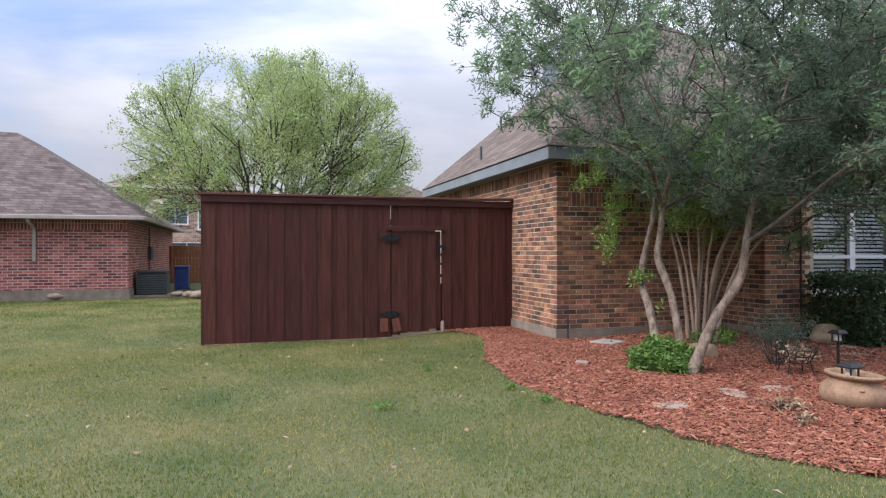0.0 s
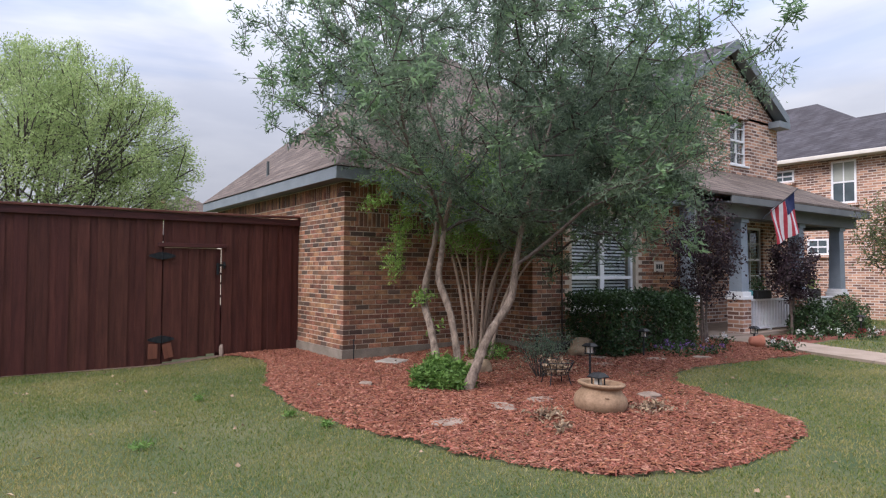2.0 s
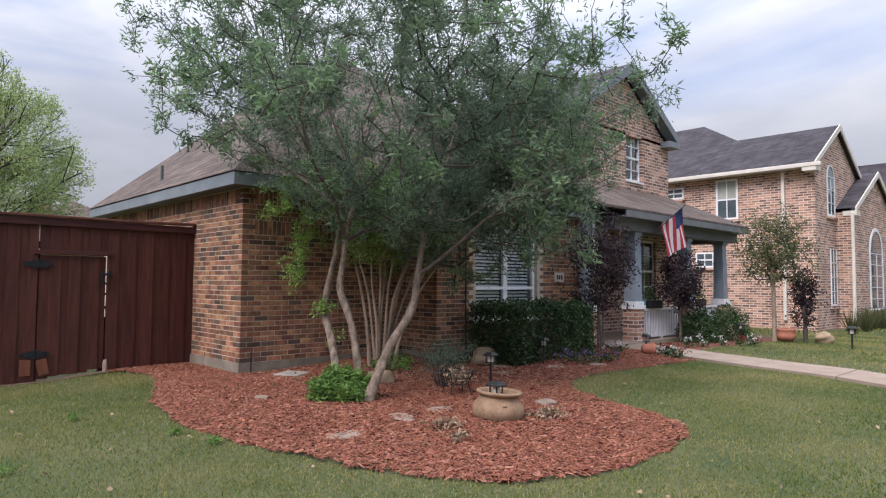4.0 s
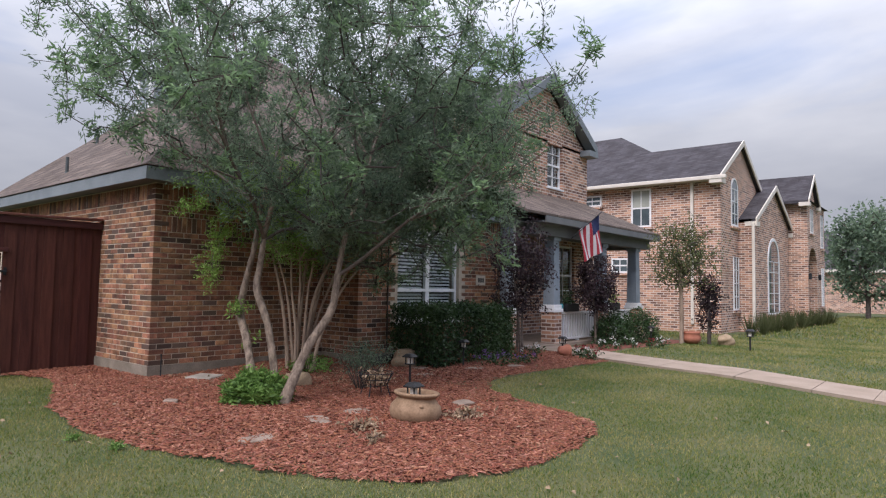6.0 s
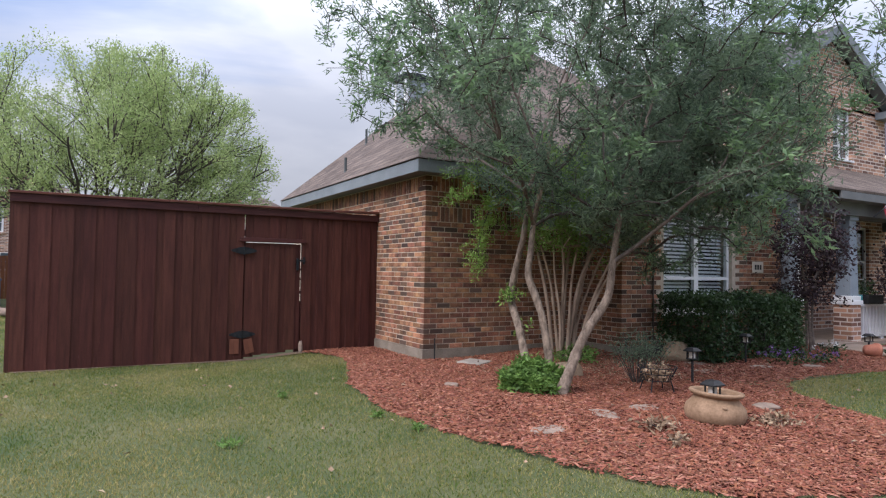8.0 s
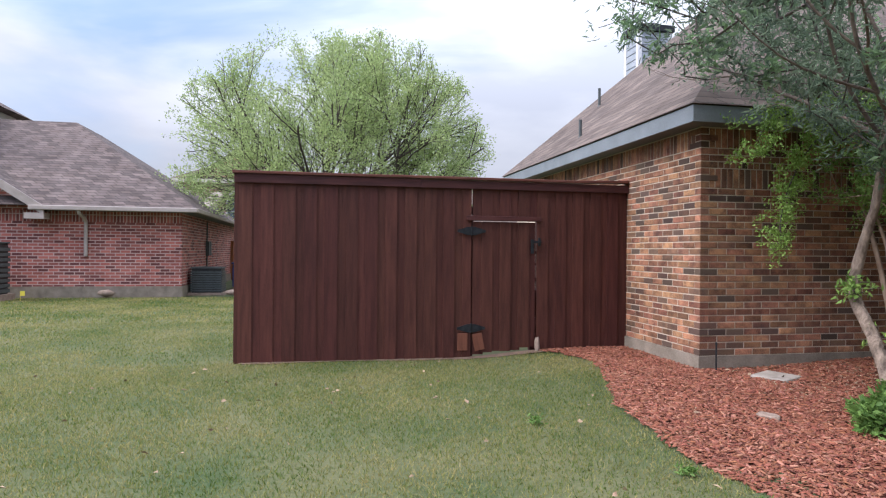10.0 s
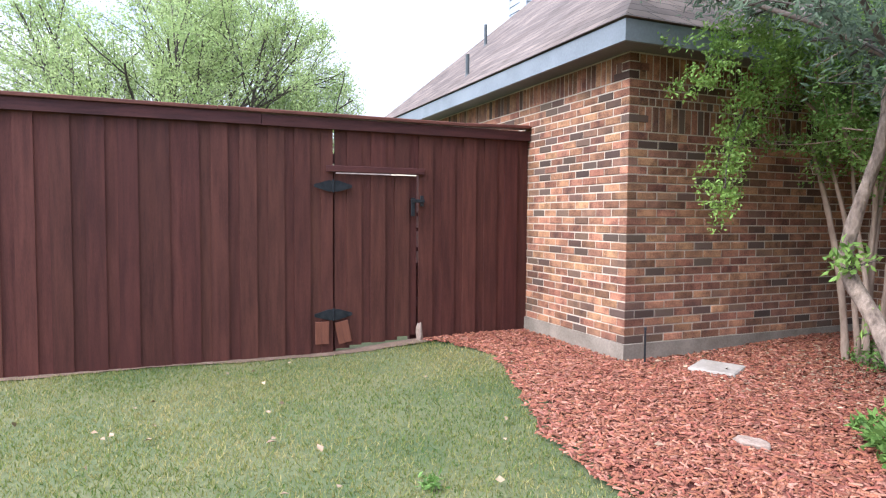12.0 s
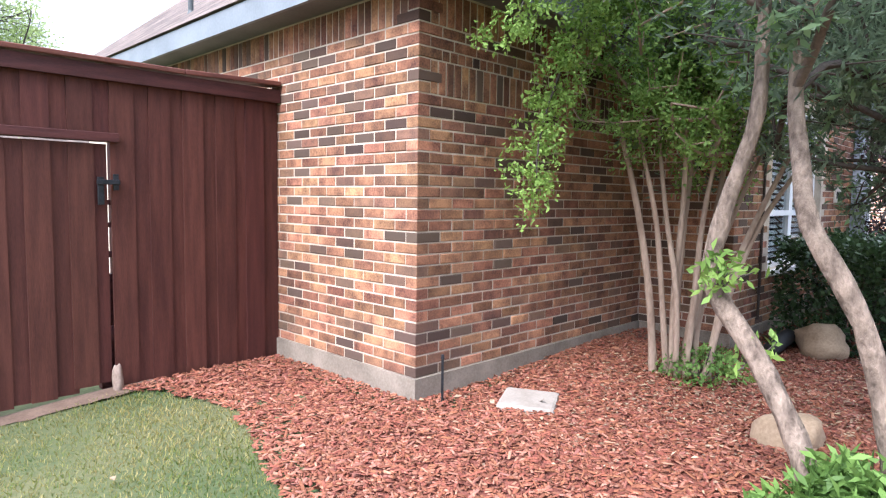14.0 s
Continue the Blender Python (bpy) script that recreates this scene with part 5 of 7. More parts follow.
for x, y in ((-0.015, -0.015), (CW - 0.085, -0.015), (-0.015, CD - 0.085)):
    part("corner_board", bevelled(boxes((x, x + 0.1, y, y + 0.1, 3.0, CT)), 0.004), M_WHITE, cc)
part("cap", bevelled(boxes((-0.06, CW + 0.06, -0.06, CD + 0.06, CT + 0.003, CT + 0.16)), 0.01), M_IRON, cc)
part("cap_top", prism([(0.1, CT + 0.162), (CW - 0.1, CT + 0.162), (CW - 0.25, CT + 0.24), (0.25, CT + 0.24)], "y", 0.1, CD - 0.1), M_IRON, cc)

# ---- windows ----


def window(name, x0, x1, z0, z1, y, label, bars=(), mids=(), frame_w=0.055, slats=0, parent=None, material=None, kind="structure"):
    """A white framed window in a wall that faces -y; bars are uprights, mids level bars, as shares."""
    material = material or M_WHITE
    w = new(name) if parent is None else parent
    if parent is None:
        tagged(w, label, "window", kind=kind)
        ob = w
    else:
        ob = new(name)
        ob.parent = parent
    yy = y + 0.07
    part("window_frame", boxes((x0, x0 + frame_w, yy, yy + 0.06, z0, z1), (x1 - frame_w, x1, yy, yy + 0.06, z0, z1), (x0 + frame_w, x1 - frame_w, yy, yy + 0.06, z0, z0 + frame_w), (x0 + frame_w, x1 - frame_w, yy, yy + 0.06, z1 - frame_w, z1)), material, ob)
    for s, wd in bars:
        c = x0 + (x1 - x0) * s
        part("mullion", boxes((c - wd / 2, c + wd / 2, yy - 0.004, yy + 0.05, z0 + frame_w, z1 - frame_w)), material, ob)
    for s, wd in mids:
        c = z0 + (z1 - z0) * s
        part("meeting_rail", boxes((x0 + frame_w, x1 - frame_w, yy - 0.008, yy + 0.046, c - wd / 2, c + wd / 2)), material, ob)
    pane = part("pane", boxes((x0 + frame_w, x1 - frame_w, yy + 0.022, yy + 0.028, z0 + frame_w, z1 - frame_w)), M_GLASS, ob)
    pane.visible_shadow = False
    part("window_sill", bevelled(boxes((x0 - 0.04, x1 + 0.04, y - 0.04, y + 0.12, z0 - 0.05, z0 - 0.002)), 0.006), material, ob)
    if slats:
        step = (z1 - z0) / slats
        tilt = Matrix.Rotation(radians(44), 4, "X")
        for half in ((x0 + frame_w, (x0 + x1) / 2 - 0.02), ((x0 + x1) / 2 + 0.02, x1 - frame_w)):
            bm = boxes((half[0] + 0.01, half[1] - 0.01, -0.024, 0.024, -0.0015, 0.0015))
            bmesh.ops.transform(bm, matrix=tilt, verts=bm.verts[:])
            first = part("slat", bm, M_BLIND, ob)
            first.location = (0, yy + 0.11, z0 + 0.09)
            for i in range(1, slats - 1):
                c = first.copy()
                scene.collection.objects.link(c)
                c.location = (0, yy + 0.11, z0 + 0.09 + i * step)
    return ob


window("window_1", *WIN, FRONT, "white double window with half open white blinds", bars=[(0.5, 0.1)], mids=[(0.33, 0.05)], slats=27)
# thin near-black panel added in place of the dim room
tagged(part("room_box", boxes((WIN[0] - 0.1, WIN[1] + 0.1, FRONT + 0.5, FRONT + 0.55, 0.4, 2.4)), M_DARK), "near-black panel standing in for the dim room behind the window", "wall", kind="structure")
window("window_2", *PW, 0.5, "white sash window behind the porch", bars=[(0.5, 0.02)], mids=[(0.5, 0.05), (0.25, 0.02), (0.75, 0.02)])
window("window_3", *GW, 0.5, "white sash window in the upper gable wall", bars=[(0.5, 0.02)], mids=[(0.5, 0.05), (0.25, 0.02), (0.75, 0.02)])
# one more added panel, coloured as dim as the rooms would look
tagged(part("room_box", boxes((7.2, 12.4, 1.2, 1.25, 0.0, 5.0)), M_DARK), "near-black panel standing in for the dim rooms behind the porch wall", "wall", kind="structure")
dr = new("door_1")
tagged(dr, "dark front door under the porch", "door", kind="structure")
part("door_leaf", bevelled(boxes((7.45, 8.35, 0.56, 0.61, 0.1, 2.15)), 0.004), M_DARK, dr)
part("door_handle", boxes((8.24, 8.28, 0.5, 0.56, 1.0, 1.15)), M_IRON, dr)

# house number tile beside the window
hn = tagged(part("house_number_tile", bevelled(boxes((5.72, 6.0, FRONT - 0.02, FRONT + 0.0, 1.24, 1.42)), 0.004), M_CREAM), "pale stone tile with illegible dark house number", "house number")
for i in range(3):
    part("digit_bar", boxes((5.77 + 0.065 * i, 5.81 + 0.065 * i, FRONT - 0.025, FRONT - 0.019, 1.29, 1.37)), M_IRON, hn)

# grey drain pipe on the window wall
tagged(part("cable", lathe([(0.012, 0.2), (0.012, 2.4)], 8, (INX + 0.62, FRONT - 0.014, 0)), M_TWIG), "thin dark cable running up the brick wall", "cable")

# ---- porch columns and railing ----


def column(x, y, material, label):
    c = thing("porch_column", (x, y, 0.0), label, "column", "porch columns")
    part("pedestal", boxes((-0.155, 0.155, -0.155, 0.155, -0.2, 0.7)), M_BRICK_H2, c, "brown brick pedestal")
    part("base", bevelled(boxes((-0.185, 0.185, -0.185, 0.185, 0.703, 0.78), (-0.16, 0.16, -0.16, 0.16, 0.781, 0.86)), 0.01), M_WHITE, c)
    bm = bmesh.new()
    lo = [bm.verts.new((sx * 0.13, sy * 0.13, 0.862)) for sx, sy in ((-1, -1), (1, -1), (1, 1), (-1, 1))]
    hi = [bm.verts.new((sx * 0.11, sy * 0.11, 2.2)) for sx, sy in ((-1, -1), (1, -1), (1, 1), (-1, 1))]
    bm.faces.new(lo[::-1])
    bm.faces.new(hi)
    for i in range(4):
        bm.faces.new((lo[i], lo[(i + 1) % 4], hi[(i + 1) % 4], hi[i]))
    part("shaft", bm, material, c)
    part("band", boxes((-0.128, 0.128, -0.128, 0.128, 1.72, 1.76)), material, c)
    part("capital", boxes((-0.14, 0.14, -0.14, 0.14, 2.201, 2.28)), material, c)
    return c


column(8.0, -1.1, M_COLUMN, "slate blue tapered porch column on a brick pedestal")
column(10.3, -1.1, M_COLUMN, "slate blue tapered porch column on a brick pedestal")
column(12.25, -1.1, M_COLUMN, "slate blue tapered porch column at the porch corner")
pil = thing("pilaster", (6.62, FRONT - 0.06, 0), "white and grey pilaster beside the entry", "pilaster")
part("shaft", boxes((-0.12, 0.12, -0.1, 0.05, 0.81, 2.45)), M_COLUMN, pil)
part("edge_board", boxes((0.125, 0.2, -0.1, 0.05, 0.81, 2.45)), M_WHITE, pil)
part("base", bevelled(boxes((-0.17, 0.24, -0.14, 0.05, 0.68, 0.805)), 0.01), M_WHITE, pil)
part("pedestal", boxes((-0.15, 0.2, -0.12, 0.05, -0.05, 0.678)), M_BRICK_H2, pil)


def railing(x0, x1, y):
    r = thing("porch_railing", ((x0 + x1) / 2, y, 0), "white painted porch railing with square balusters", "railing", "porch railings")
    h = (x1 - x0) / 2
    part("top_rail", bevelled(boxes((-h, h, -0.045, 0.045, 0.66, 0.705)), 0.006), M_WHITE, r)
    part("bottom_rail", boxes((-h, h, -0.03, 0.03, 0.1, 0.14)), M_WHITE, r)
    k = int((x1 - x0) / 0.115)
    first = part("baluster", boxes((-0.022, 0.022, -0.018, 0.018, 0.141, 0.659)), M_WHITE, r)
    first.location.x = -h + 0.06
    for i in range(1, k):
        c = first.copy()
        scene.collection.objects.link(c)
        c.location.x = -h + 0.06 + i * 0.115
    part("foot", boxes((-0.03, 0.03, -0.03, 0.03, 0.05, 0.1)), M_WHITE, r)


railing(8.22, 10.08, -1.1)
railing(10.52, 12.03, -1.1)


def blob_leaves(name, at, radii, n, size, mat, label, category, seed, stem=None, per=1, group="", inner=None):
    """A shrub: a cloud of small leaves over an uneven mound, with twigs inside."""
    rng = np.random.default_rng(seed)
    t = thing(name, (at[0], at[1], float(ground_z(at[0], at[1])) + 0.0), label, category, group)
    p = rng.normal(0, 1, (n, 3))
    p /= np.linalg.norm(p, axis=1, keepdims=True)
    p[:, 2] = np.abs(p[:, 2])
    lump = 1 + 0.13 * np.sin(5 * np.arctan2(p[:, 1], p[:, 0]) + seed) + 0.12 * np.sin(9 * p[:, 2] + 4 * p[:, 0])
    p *= (rng.uniform(0.3, 1.0, n) ** 0.35 * lump)[:, None]
    p *= np.array(radii)
    p[:, 2] += 0.04 + at[2]
    v, q = leaves(p, per, 0.012, size[0], size[1], rng, -0.25, 0.35)
    k = 26
    tips = p[rng.integers(0, n, k)] * 0.95
    edges = [((tp[0] * 0.15, tp[1] * 0.15, 0.0), tuple(tp), 0.006, 0.003) for tp in tips]
    tv, tq = tubes(edges, 5)
    fastmesh("twigs_mesh", tv, tq, stem or M_TWIG, t).name = "stem"
    fastmesh("foliage", v, q, mat, t)
    return t


def box_hedge(name, x0, x1, y0, y1, z1, n, seed, label):
    rng = np.random.default_rng(seed)
    t = thing(name, ((x0 + x1) / 2, (y0 + y1) / 2, 0), label, "hedge")
    hx, hy = (x1 - x0) / 2, (y1 - y0) / 2
    p = rng.uniform(-1, 1, (n, 3))
    face = rng.integers(0, 4, n)
    depth = rng.uniform(0.78, 1.03, n)
    p[face == 0, 1] = -depth[face == 0]
    p[face == 1, 2] = depth[face == 1]
    p[face == 2, 0] = -depth[face == 2]
    p[face == 3, 0] = depth[face == 3]
    p[:, 2] = (p[:, 2] + 1) / 2
    w = 1 + 0.07 * np.sin(p[:, 0] * 9 + seed) + 0.05 * np.sin(p[:, 0] * 23)
    p = p * np.array([hx, hy, z1])
    p[:, 2] *= w
    p[:, 1] *= 1 + 0.12 * np.sin(p[:, 0] * 5) * (p[:, 1] < 0)
    p[:, 2] = np.maximum(p[:, 2], 0.03)
    v, q = leaves(p, 1, 0.02, 0.055, 0.032, rng, -0.1, 0.2)
    ed = [((x, rng.uniform(-hy * 0.3, hy * 0.3), 0), (x + rng.normal(0, 0.12), rng.uniform(-hy, hy) * 0.8, z1 * rng.uniform(0.6, 0.95)), 0.012, 0.004) for x in rng.uniform(-hx, hx, 50)]
    tv, tq = tubes(ed, 5)
    fastmesh("stem", tv, tq, M_TWIG, t)
    fastmesh("foliage", v, q, M_LEAF_HEDGE, t)
    return t


box_hedge("hedge", 3.3, 5.5, -1.85, -0.95, 0.86, 15000, 3, "clipped dark green hedge below the front window")
blob_leaves("shrub", (0.0, -2.32, 0), (0.34, 0.33, 0.26), 2600, (0.075, 0.025), M_SHRUB, "low mound of fresh green lance leaved shrub at the trunks", "shrub", 5)
blob_leaves("shrub", (9.6, -1.75, 0), (0.62, 0.42, 0.66), 3200, (0.06, 0.035), M_LEAF_HEDGE, "dark green rounded shrub in front of the porch railing", "shrub", 6, group="porch shrubs")
blob_leaves("shrub", (10.8, -1.85, 0), (0.75, 0.45, 0.68), 3200, (0.06, 0.035), M_LEAF_HEDGE, "dark green rounded shrub in front of the porch railing", "shrub", 7, group="porch shrubs")

# crepe myrtle with many smooth stems in the inner corner
CM = (1.62, -0.86, 0)
stems = []
for i, (lean, back, h, r) in enumerate([(-0.42, 0.05, 1.75, 0.03), (-0.34, -0.08, 1.7, 0.024), (-0.14, 0.12, 1.8, 0.022), (-0.02, -0.1, 1.85, 0.026), (0.12, 0.06, 1.8, 0.034), (0.24, -0.06, 1.75, 0.024),
                                        (0.38, 0.12, 1.8, 0.026), (0.5, -0.04, 1.7, 0.034), (0.66, 0.08, 1.75, 0.022), (0.8, -0.02, 1.7, 0.026), (0.98, 0.1, 1.65, 0.024)]):
    # the stems fan out from one stool, towards the open side
    bx, by = 0.14 * lean + 0.05 * math.sin(2.4 * i), -0.14 * lean + 0.06 * math.cos(1.7 * i)
    tx, ty = 0.7 * lean + 0.7 * back, -0.7 * lean + 0.7 * back
    bow = 0.07 * math.sin(2.4 * i)
    stems.append(([(bx, by, -0.05), (bx + (tx - bx) * 0.16, by + (ty - by) * 0.16 + bow * 0.3, h * 0.32), (bx + (tx - bx) * 0.5 + bow * 0.5, by + (ty - by) * 0.5, h * 0.66), (tx, ty, h)], [r, r * 0.85, r * 0.72, r * 0.45]))
tree("crepe_myrtle", CM, stems, ((0.1, -0.05, 2.25), (1.05, 0.75, 0.85)), 520, 0.15, (22, 0.05, 0.036, 0.02, 0.2), (M_BARK_SMOOTH, M_BARK_SMOOTH, M_LEAF_CREPE),
     "crepe myrtle clump with smooth tan stems by the brick corner", tip=0.003, seed=12, low=lambda q: 1.35, shell=0.1, category="crepe myrtle")
blob_leaves("shrub", (1.72, -1.0, 0), (0.33, 0.26, 0.2), 900, (0.04, 0.022), M_SHRUB, "small leafy green shoots round the crepe myrtle stems", "shrub", 15)


# spray of bright leaves that hangs in front of the brick wall
def hanging_spray():
    rng = np.random.default_rng(21)
    t = thing("hanging_branch", (0.84, -0.6, 2.35), "drooping leafy branch hanging before the brick wall", "branch")
    spine = [(0.75, 0.0, 0.25), (0.35, 0.0, 0.15), (0.0, 0.05, -0.1), (-0.2, 0.1, -0.45), (-0.28, 0.15, -0.8), (-0.27, 0.16, -1.1)]
    v, q, fine = limb_tube(spine, [0.014, 0.012, 0.01, 0.008, 0.006, 0.003], sides=6, seed=2)
    raw("twig", v, q, M_TWIG, t, True)
    pts = [np.array(p) + rng.normal(0, 0.075, 3) for p in fine[3:] for _ in range(7)]
    v, q = leaves(np.array(pts), 24, 0.03, 0.034, 0.019, rng, 0.2)
    fastmesh("foliage", v, q, M_LEAF_BRIGHT, t)
    t2 = thing("hanging_branch", (0.35, -0.55, 2.3), "drooping spray of bright green leaves under the eaves", "branch")
    spine = [(0.9, 0.0, 0.3), (0.4, -0.05, 0.25), (0.0, 0.0, 0.1), (-0.15, 0.0, -0.12)]
    v, q, fine = limb_tube(spine, [0.012, 0.01, 0.008, 0.004], sides=6, seed=3)
    raw("twig", v, q, M_TWIG, t2, True)
    pts = [np.array(p) + rng.normal(0, 0.11, 3) for p in fine[2:] for _ in range(9)]
    v, q = leaves(np.array(pts), 24, 0.03, 0.034, 0.019, rng, 0.2)
    fastmesh("foliage", v, q, M_LEAF_BRIGHT, t2)


hanging_spray()


def sprout(at, n, size, label, seed):
    rng = np.random.default_rng(seed)
    t = thing("sprout", at, label, "sprout")
    pts = rng.normal(0, 1, (n, 3)) * np.array([0.045, 0.045, 0.04])
    v, q = leaves(pts, 4, 0.02, size, size * 0.42, rng, -0.2)
    fastmesh("foliage", v, q, M_LEAF_BRIGHT, t)
    tv, tq = tubes([((0.0, 0.0, -0.05), tuple(p), 0.004, 0.002) for p in pts[:10]], 5)
    fastmesh("stem", tv, tq, M_TWIG, t)


sprout((0.16, -1.7, 0.93), 30, 0.055, "fresh green shoot growing from the bent trunk", 3)
sprout((0.22, -1.8, 0.6), 10, 0.06, "small green shoot on the trunk", 4)

# small trees with dark purple leaves, and an olive green one
tree("purple_leaf_tree", (6.1, -1.55, 0), [([(0, 0, -0.05), (-0.05, 0, 0.5), (-0.15, 0, 1.0), (-0.25, 0, 1.5)], [0.024, 0.021, 0.018, 0.012]), ([(0.08, 0, -0.05), (0.12, 0.05, 0.5), (0.2, 0.05, 1.0), (0.35, 0, 1.5)], [0.022, 0.019, 0.016, 0.011]), ([(0.03, 0.08, -0.05), (0.05, 0.1, 0.6), (0.05, 0.1, 1.4)], [0.02, 0.017, 0.012])],
     ((0, 0, 1.55), (0.72, 0.6, 0.95)), 230, 0.13, (7, 0.06, 0.06, 0.035, 0.1), (M_BARK_LIMB, M_TWIG, M_LEAF_PURPLE), "small purple leaved tree with several thin stems", tip=0.003, seed=31, low=lambda q: 0.75, shell=0.15)
tree("purple_leaf_tree", (9.05, -1.6, 0), [([(0, 0, -0.05), (-0.05, 0, 0.5), (-0.15, 0, 1.2)], [0.03, 0.026, 0.015]), ([(0.08, 0, -0.05), (0.14, 0.05, 0.5), (0.25, 0.05, 1.2)], [0.028, 0.024, 0.015])],
     ((0, 0, 1.25), (0.62, 0.5, 0.85)), 190, 0.13, (7, 0.06, 0.065, 0.04, 0.1), (M_BARK_LIMB, M_TWIG, M_LEAF_PURPLE), "small purple leaved tree before the white railing", tip=0.003, seed=32, low=lambda q: 0.8, shell=0.15)
tree("purple_leaf_tree", (11.95, -3.1, -0.03), [([(0, 0, -0.05), (0, 0, 0.5), (0.02, 0, 1.2)], [0.05, 0.04, 0.02])],
     ((0, 0, 1.0), (0.36, 0.33, 0.75)), 130, 0.13, (6, 0.05, 0.06, 0.038, 0.1), (M_TWIG, M_TWIG, M_LEAF_PURPLE), "narrow purple leaved shrub on the lawn edge", tip=0.003, seed=33, low=lambda q: 0.3, shell=0.15)
tree("young_tree", (11.5, -2.6, -0.03), [([(0, 0, -0.05), (0.02, 0, 0.8), (-0.02, 0, 1.5), (-0.05, 0, 2.0)], [0.055, 0.045, 0.04, 0.025])],
     ((0, 0, 2.1), (0.9, 0.85, 1.05)), 300, 0.16, (5, 0.07, 0.07, 0.035, 0.0), (M_BARK_SMOOTH, M_TWIG, M_LEAF_OLIVE), "young tree with sparse olive green leaves", tip=0.0035, seed=34, low=lambda q: 1.3, shell=0.15)

# ---- things in the bed ----


def rock(name, at, size, mat, label, seed, category="rock", flat=1.0):
    rng = np.random.default_rng(seed)
    bm = bmesh.new()
    bmesh.ops.create_icosphere(bm, subdivisions=3, radius=1.0)
    ph = rng.uniform(0, 6, 6)
    for v in bm.verts:
        c = v.co
        k = 1 + 0.13 * math.sin(2.3 * c.x + ph[0]) * math.cos(2.1 * c.y + ph[1]) + 0.09 * math.sin(4.1 * c.z + 3.2 * c.x + ph[2])
        k += noise.noise(c * 2.2 + Vector(ph[:3])) * 0.16
        c *= k
        if flat > 1:
            c.z = max(-1, min(1, c.z * flat))
        v.co = (c.x * size[0], c.y * size[1], c.z * size[2])
    ob = part(name, bm, mat, None, soft=True)
    ob.location = at
    ob.rotation_euler = (0, 0, rng.uniform(0, 3))
    return tagged(ob, label, category)


rock("boulder", (0.9, -1.78, 0.06), (0.18, 0.14, 0.12), M_BOULDER, "tan boulder lying beside the tree trunk", 1, "boulder")
rock("boulder", (3.2, -1.35, 0.1), (0.26, 0.18, 0.16), M_BOULDER, "tan boulder in front of the hedge", 2, "boulder")
for i, (x, y, a, b) in enumerate([(-0.91, -3.66, 0.2, 0.11), (-0.15, -3.45, 0.2, 0.12), (0.35, -3.42, 0.17, 0.11), (1.42, -3.85, 0.18, 0.12), (2.65, -2.2, 0.18, 0.12), (3.1, -1.75, 0.2, 0.12), (3.7, -2.3, 0.18, 0.1), (2.3, -0.42, 0.22, 0.12), (4.4, -2.55, 0.16, 0.1)]):
    rock("stepping_stone", (x, y, 0.012), (a * 0.9, b * 0.95, 0.018), M_STONE, "flat pale stepping stone set in red mulch", 20 + i, "stepping stone", 1.8)["group"] = "stepping stones"
ps = part("paving_slab", bevelled(boxes((-0.18, 0.18, -0.17, 0.17, -0.03, 0.025)), 0.02), M_SLAB)
ps.location, ps.rotation_euler = (0.5, -0.47, 0.012), (0.02, -0.01, 0.5)
tagged(ps, "square grey paving slab on the mulch by the wall", "paving slab")
rock("stepping_stone", (-0.6, -1.75, 0.018), (0.1, 0.055, 0.02), M_STONE, "small grey flat stone half sunk in mulch", 41, "stepping stone", 1.8)

pot = thing("clay_pot", (0.5, -4.02, 0.02), "squat cracked buff clay pot standing in the mulch", "pot")
part("body", lathe([(0.2, -0.01), (0.226, 0.02), (0.236, 0.065), (0.226, 0.115), (0.19, 0.155), (0.172, 0.178), (0.172, 0.192), (0.176, 0.202), (0.15, 0.202), (0.15, 0.1)], 36), M_TERRA, pot, soft=True)
part("rim", lathe([(0.17, 0.19), (0.196, 0.207), (0.21, 0.224), (0.205, 0.235), (0.178, 0.238), (0.155, 0.224), (0.155, 0.2)], 36), M_TERRA, pot, soft=True)
part("lug", lathe([(0.0, 0.0), (0.018, 0.004), (0.02, 0.012), (0.012, 0.02), (0.0, 0.022)], 12, (-0.12, -0.17, 0.125)), M_TERRA, pot, soft=True)
part("soil", lathe([(0.149, 0.165), (0.149, 0.175)], 24), M_MULCH_BED, pot)


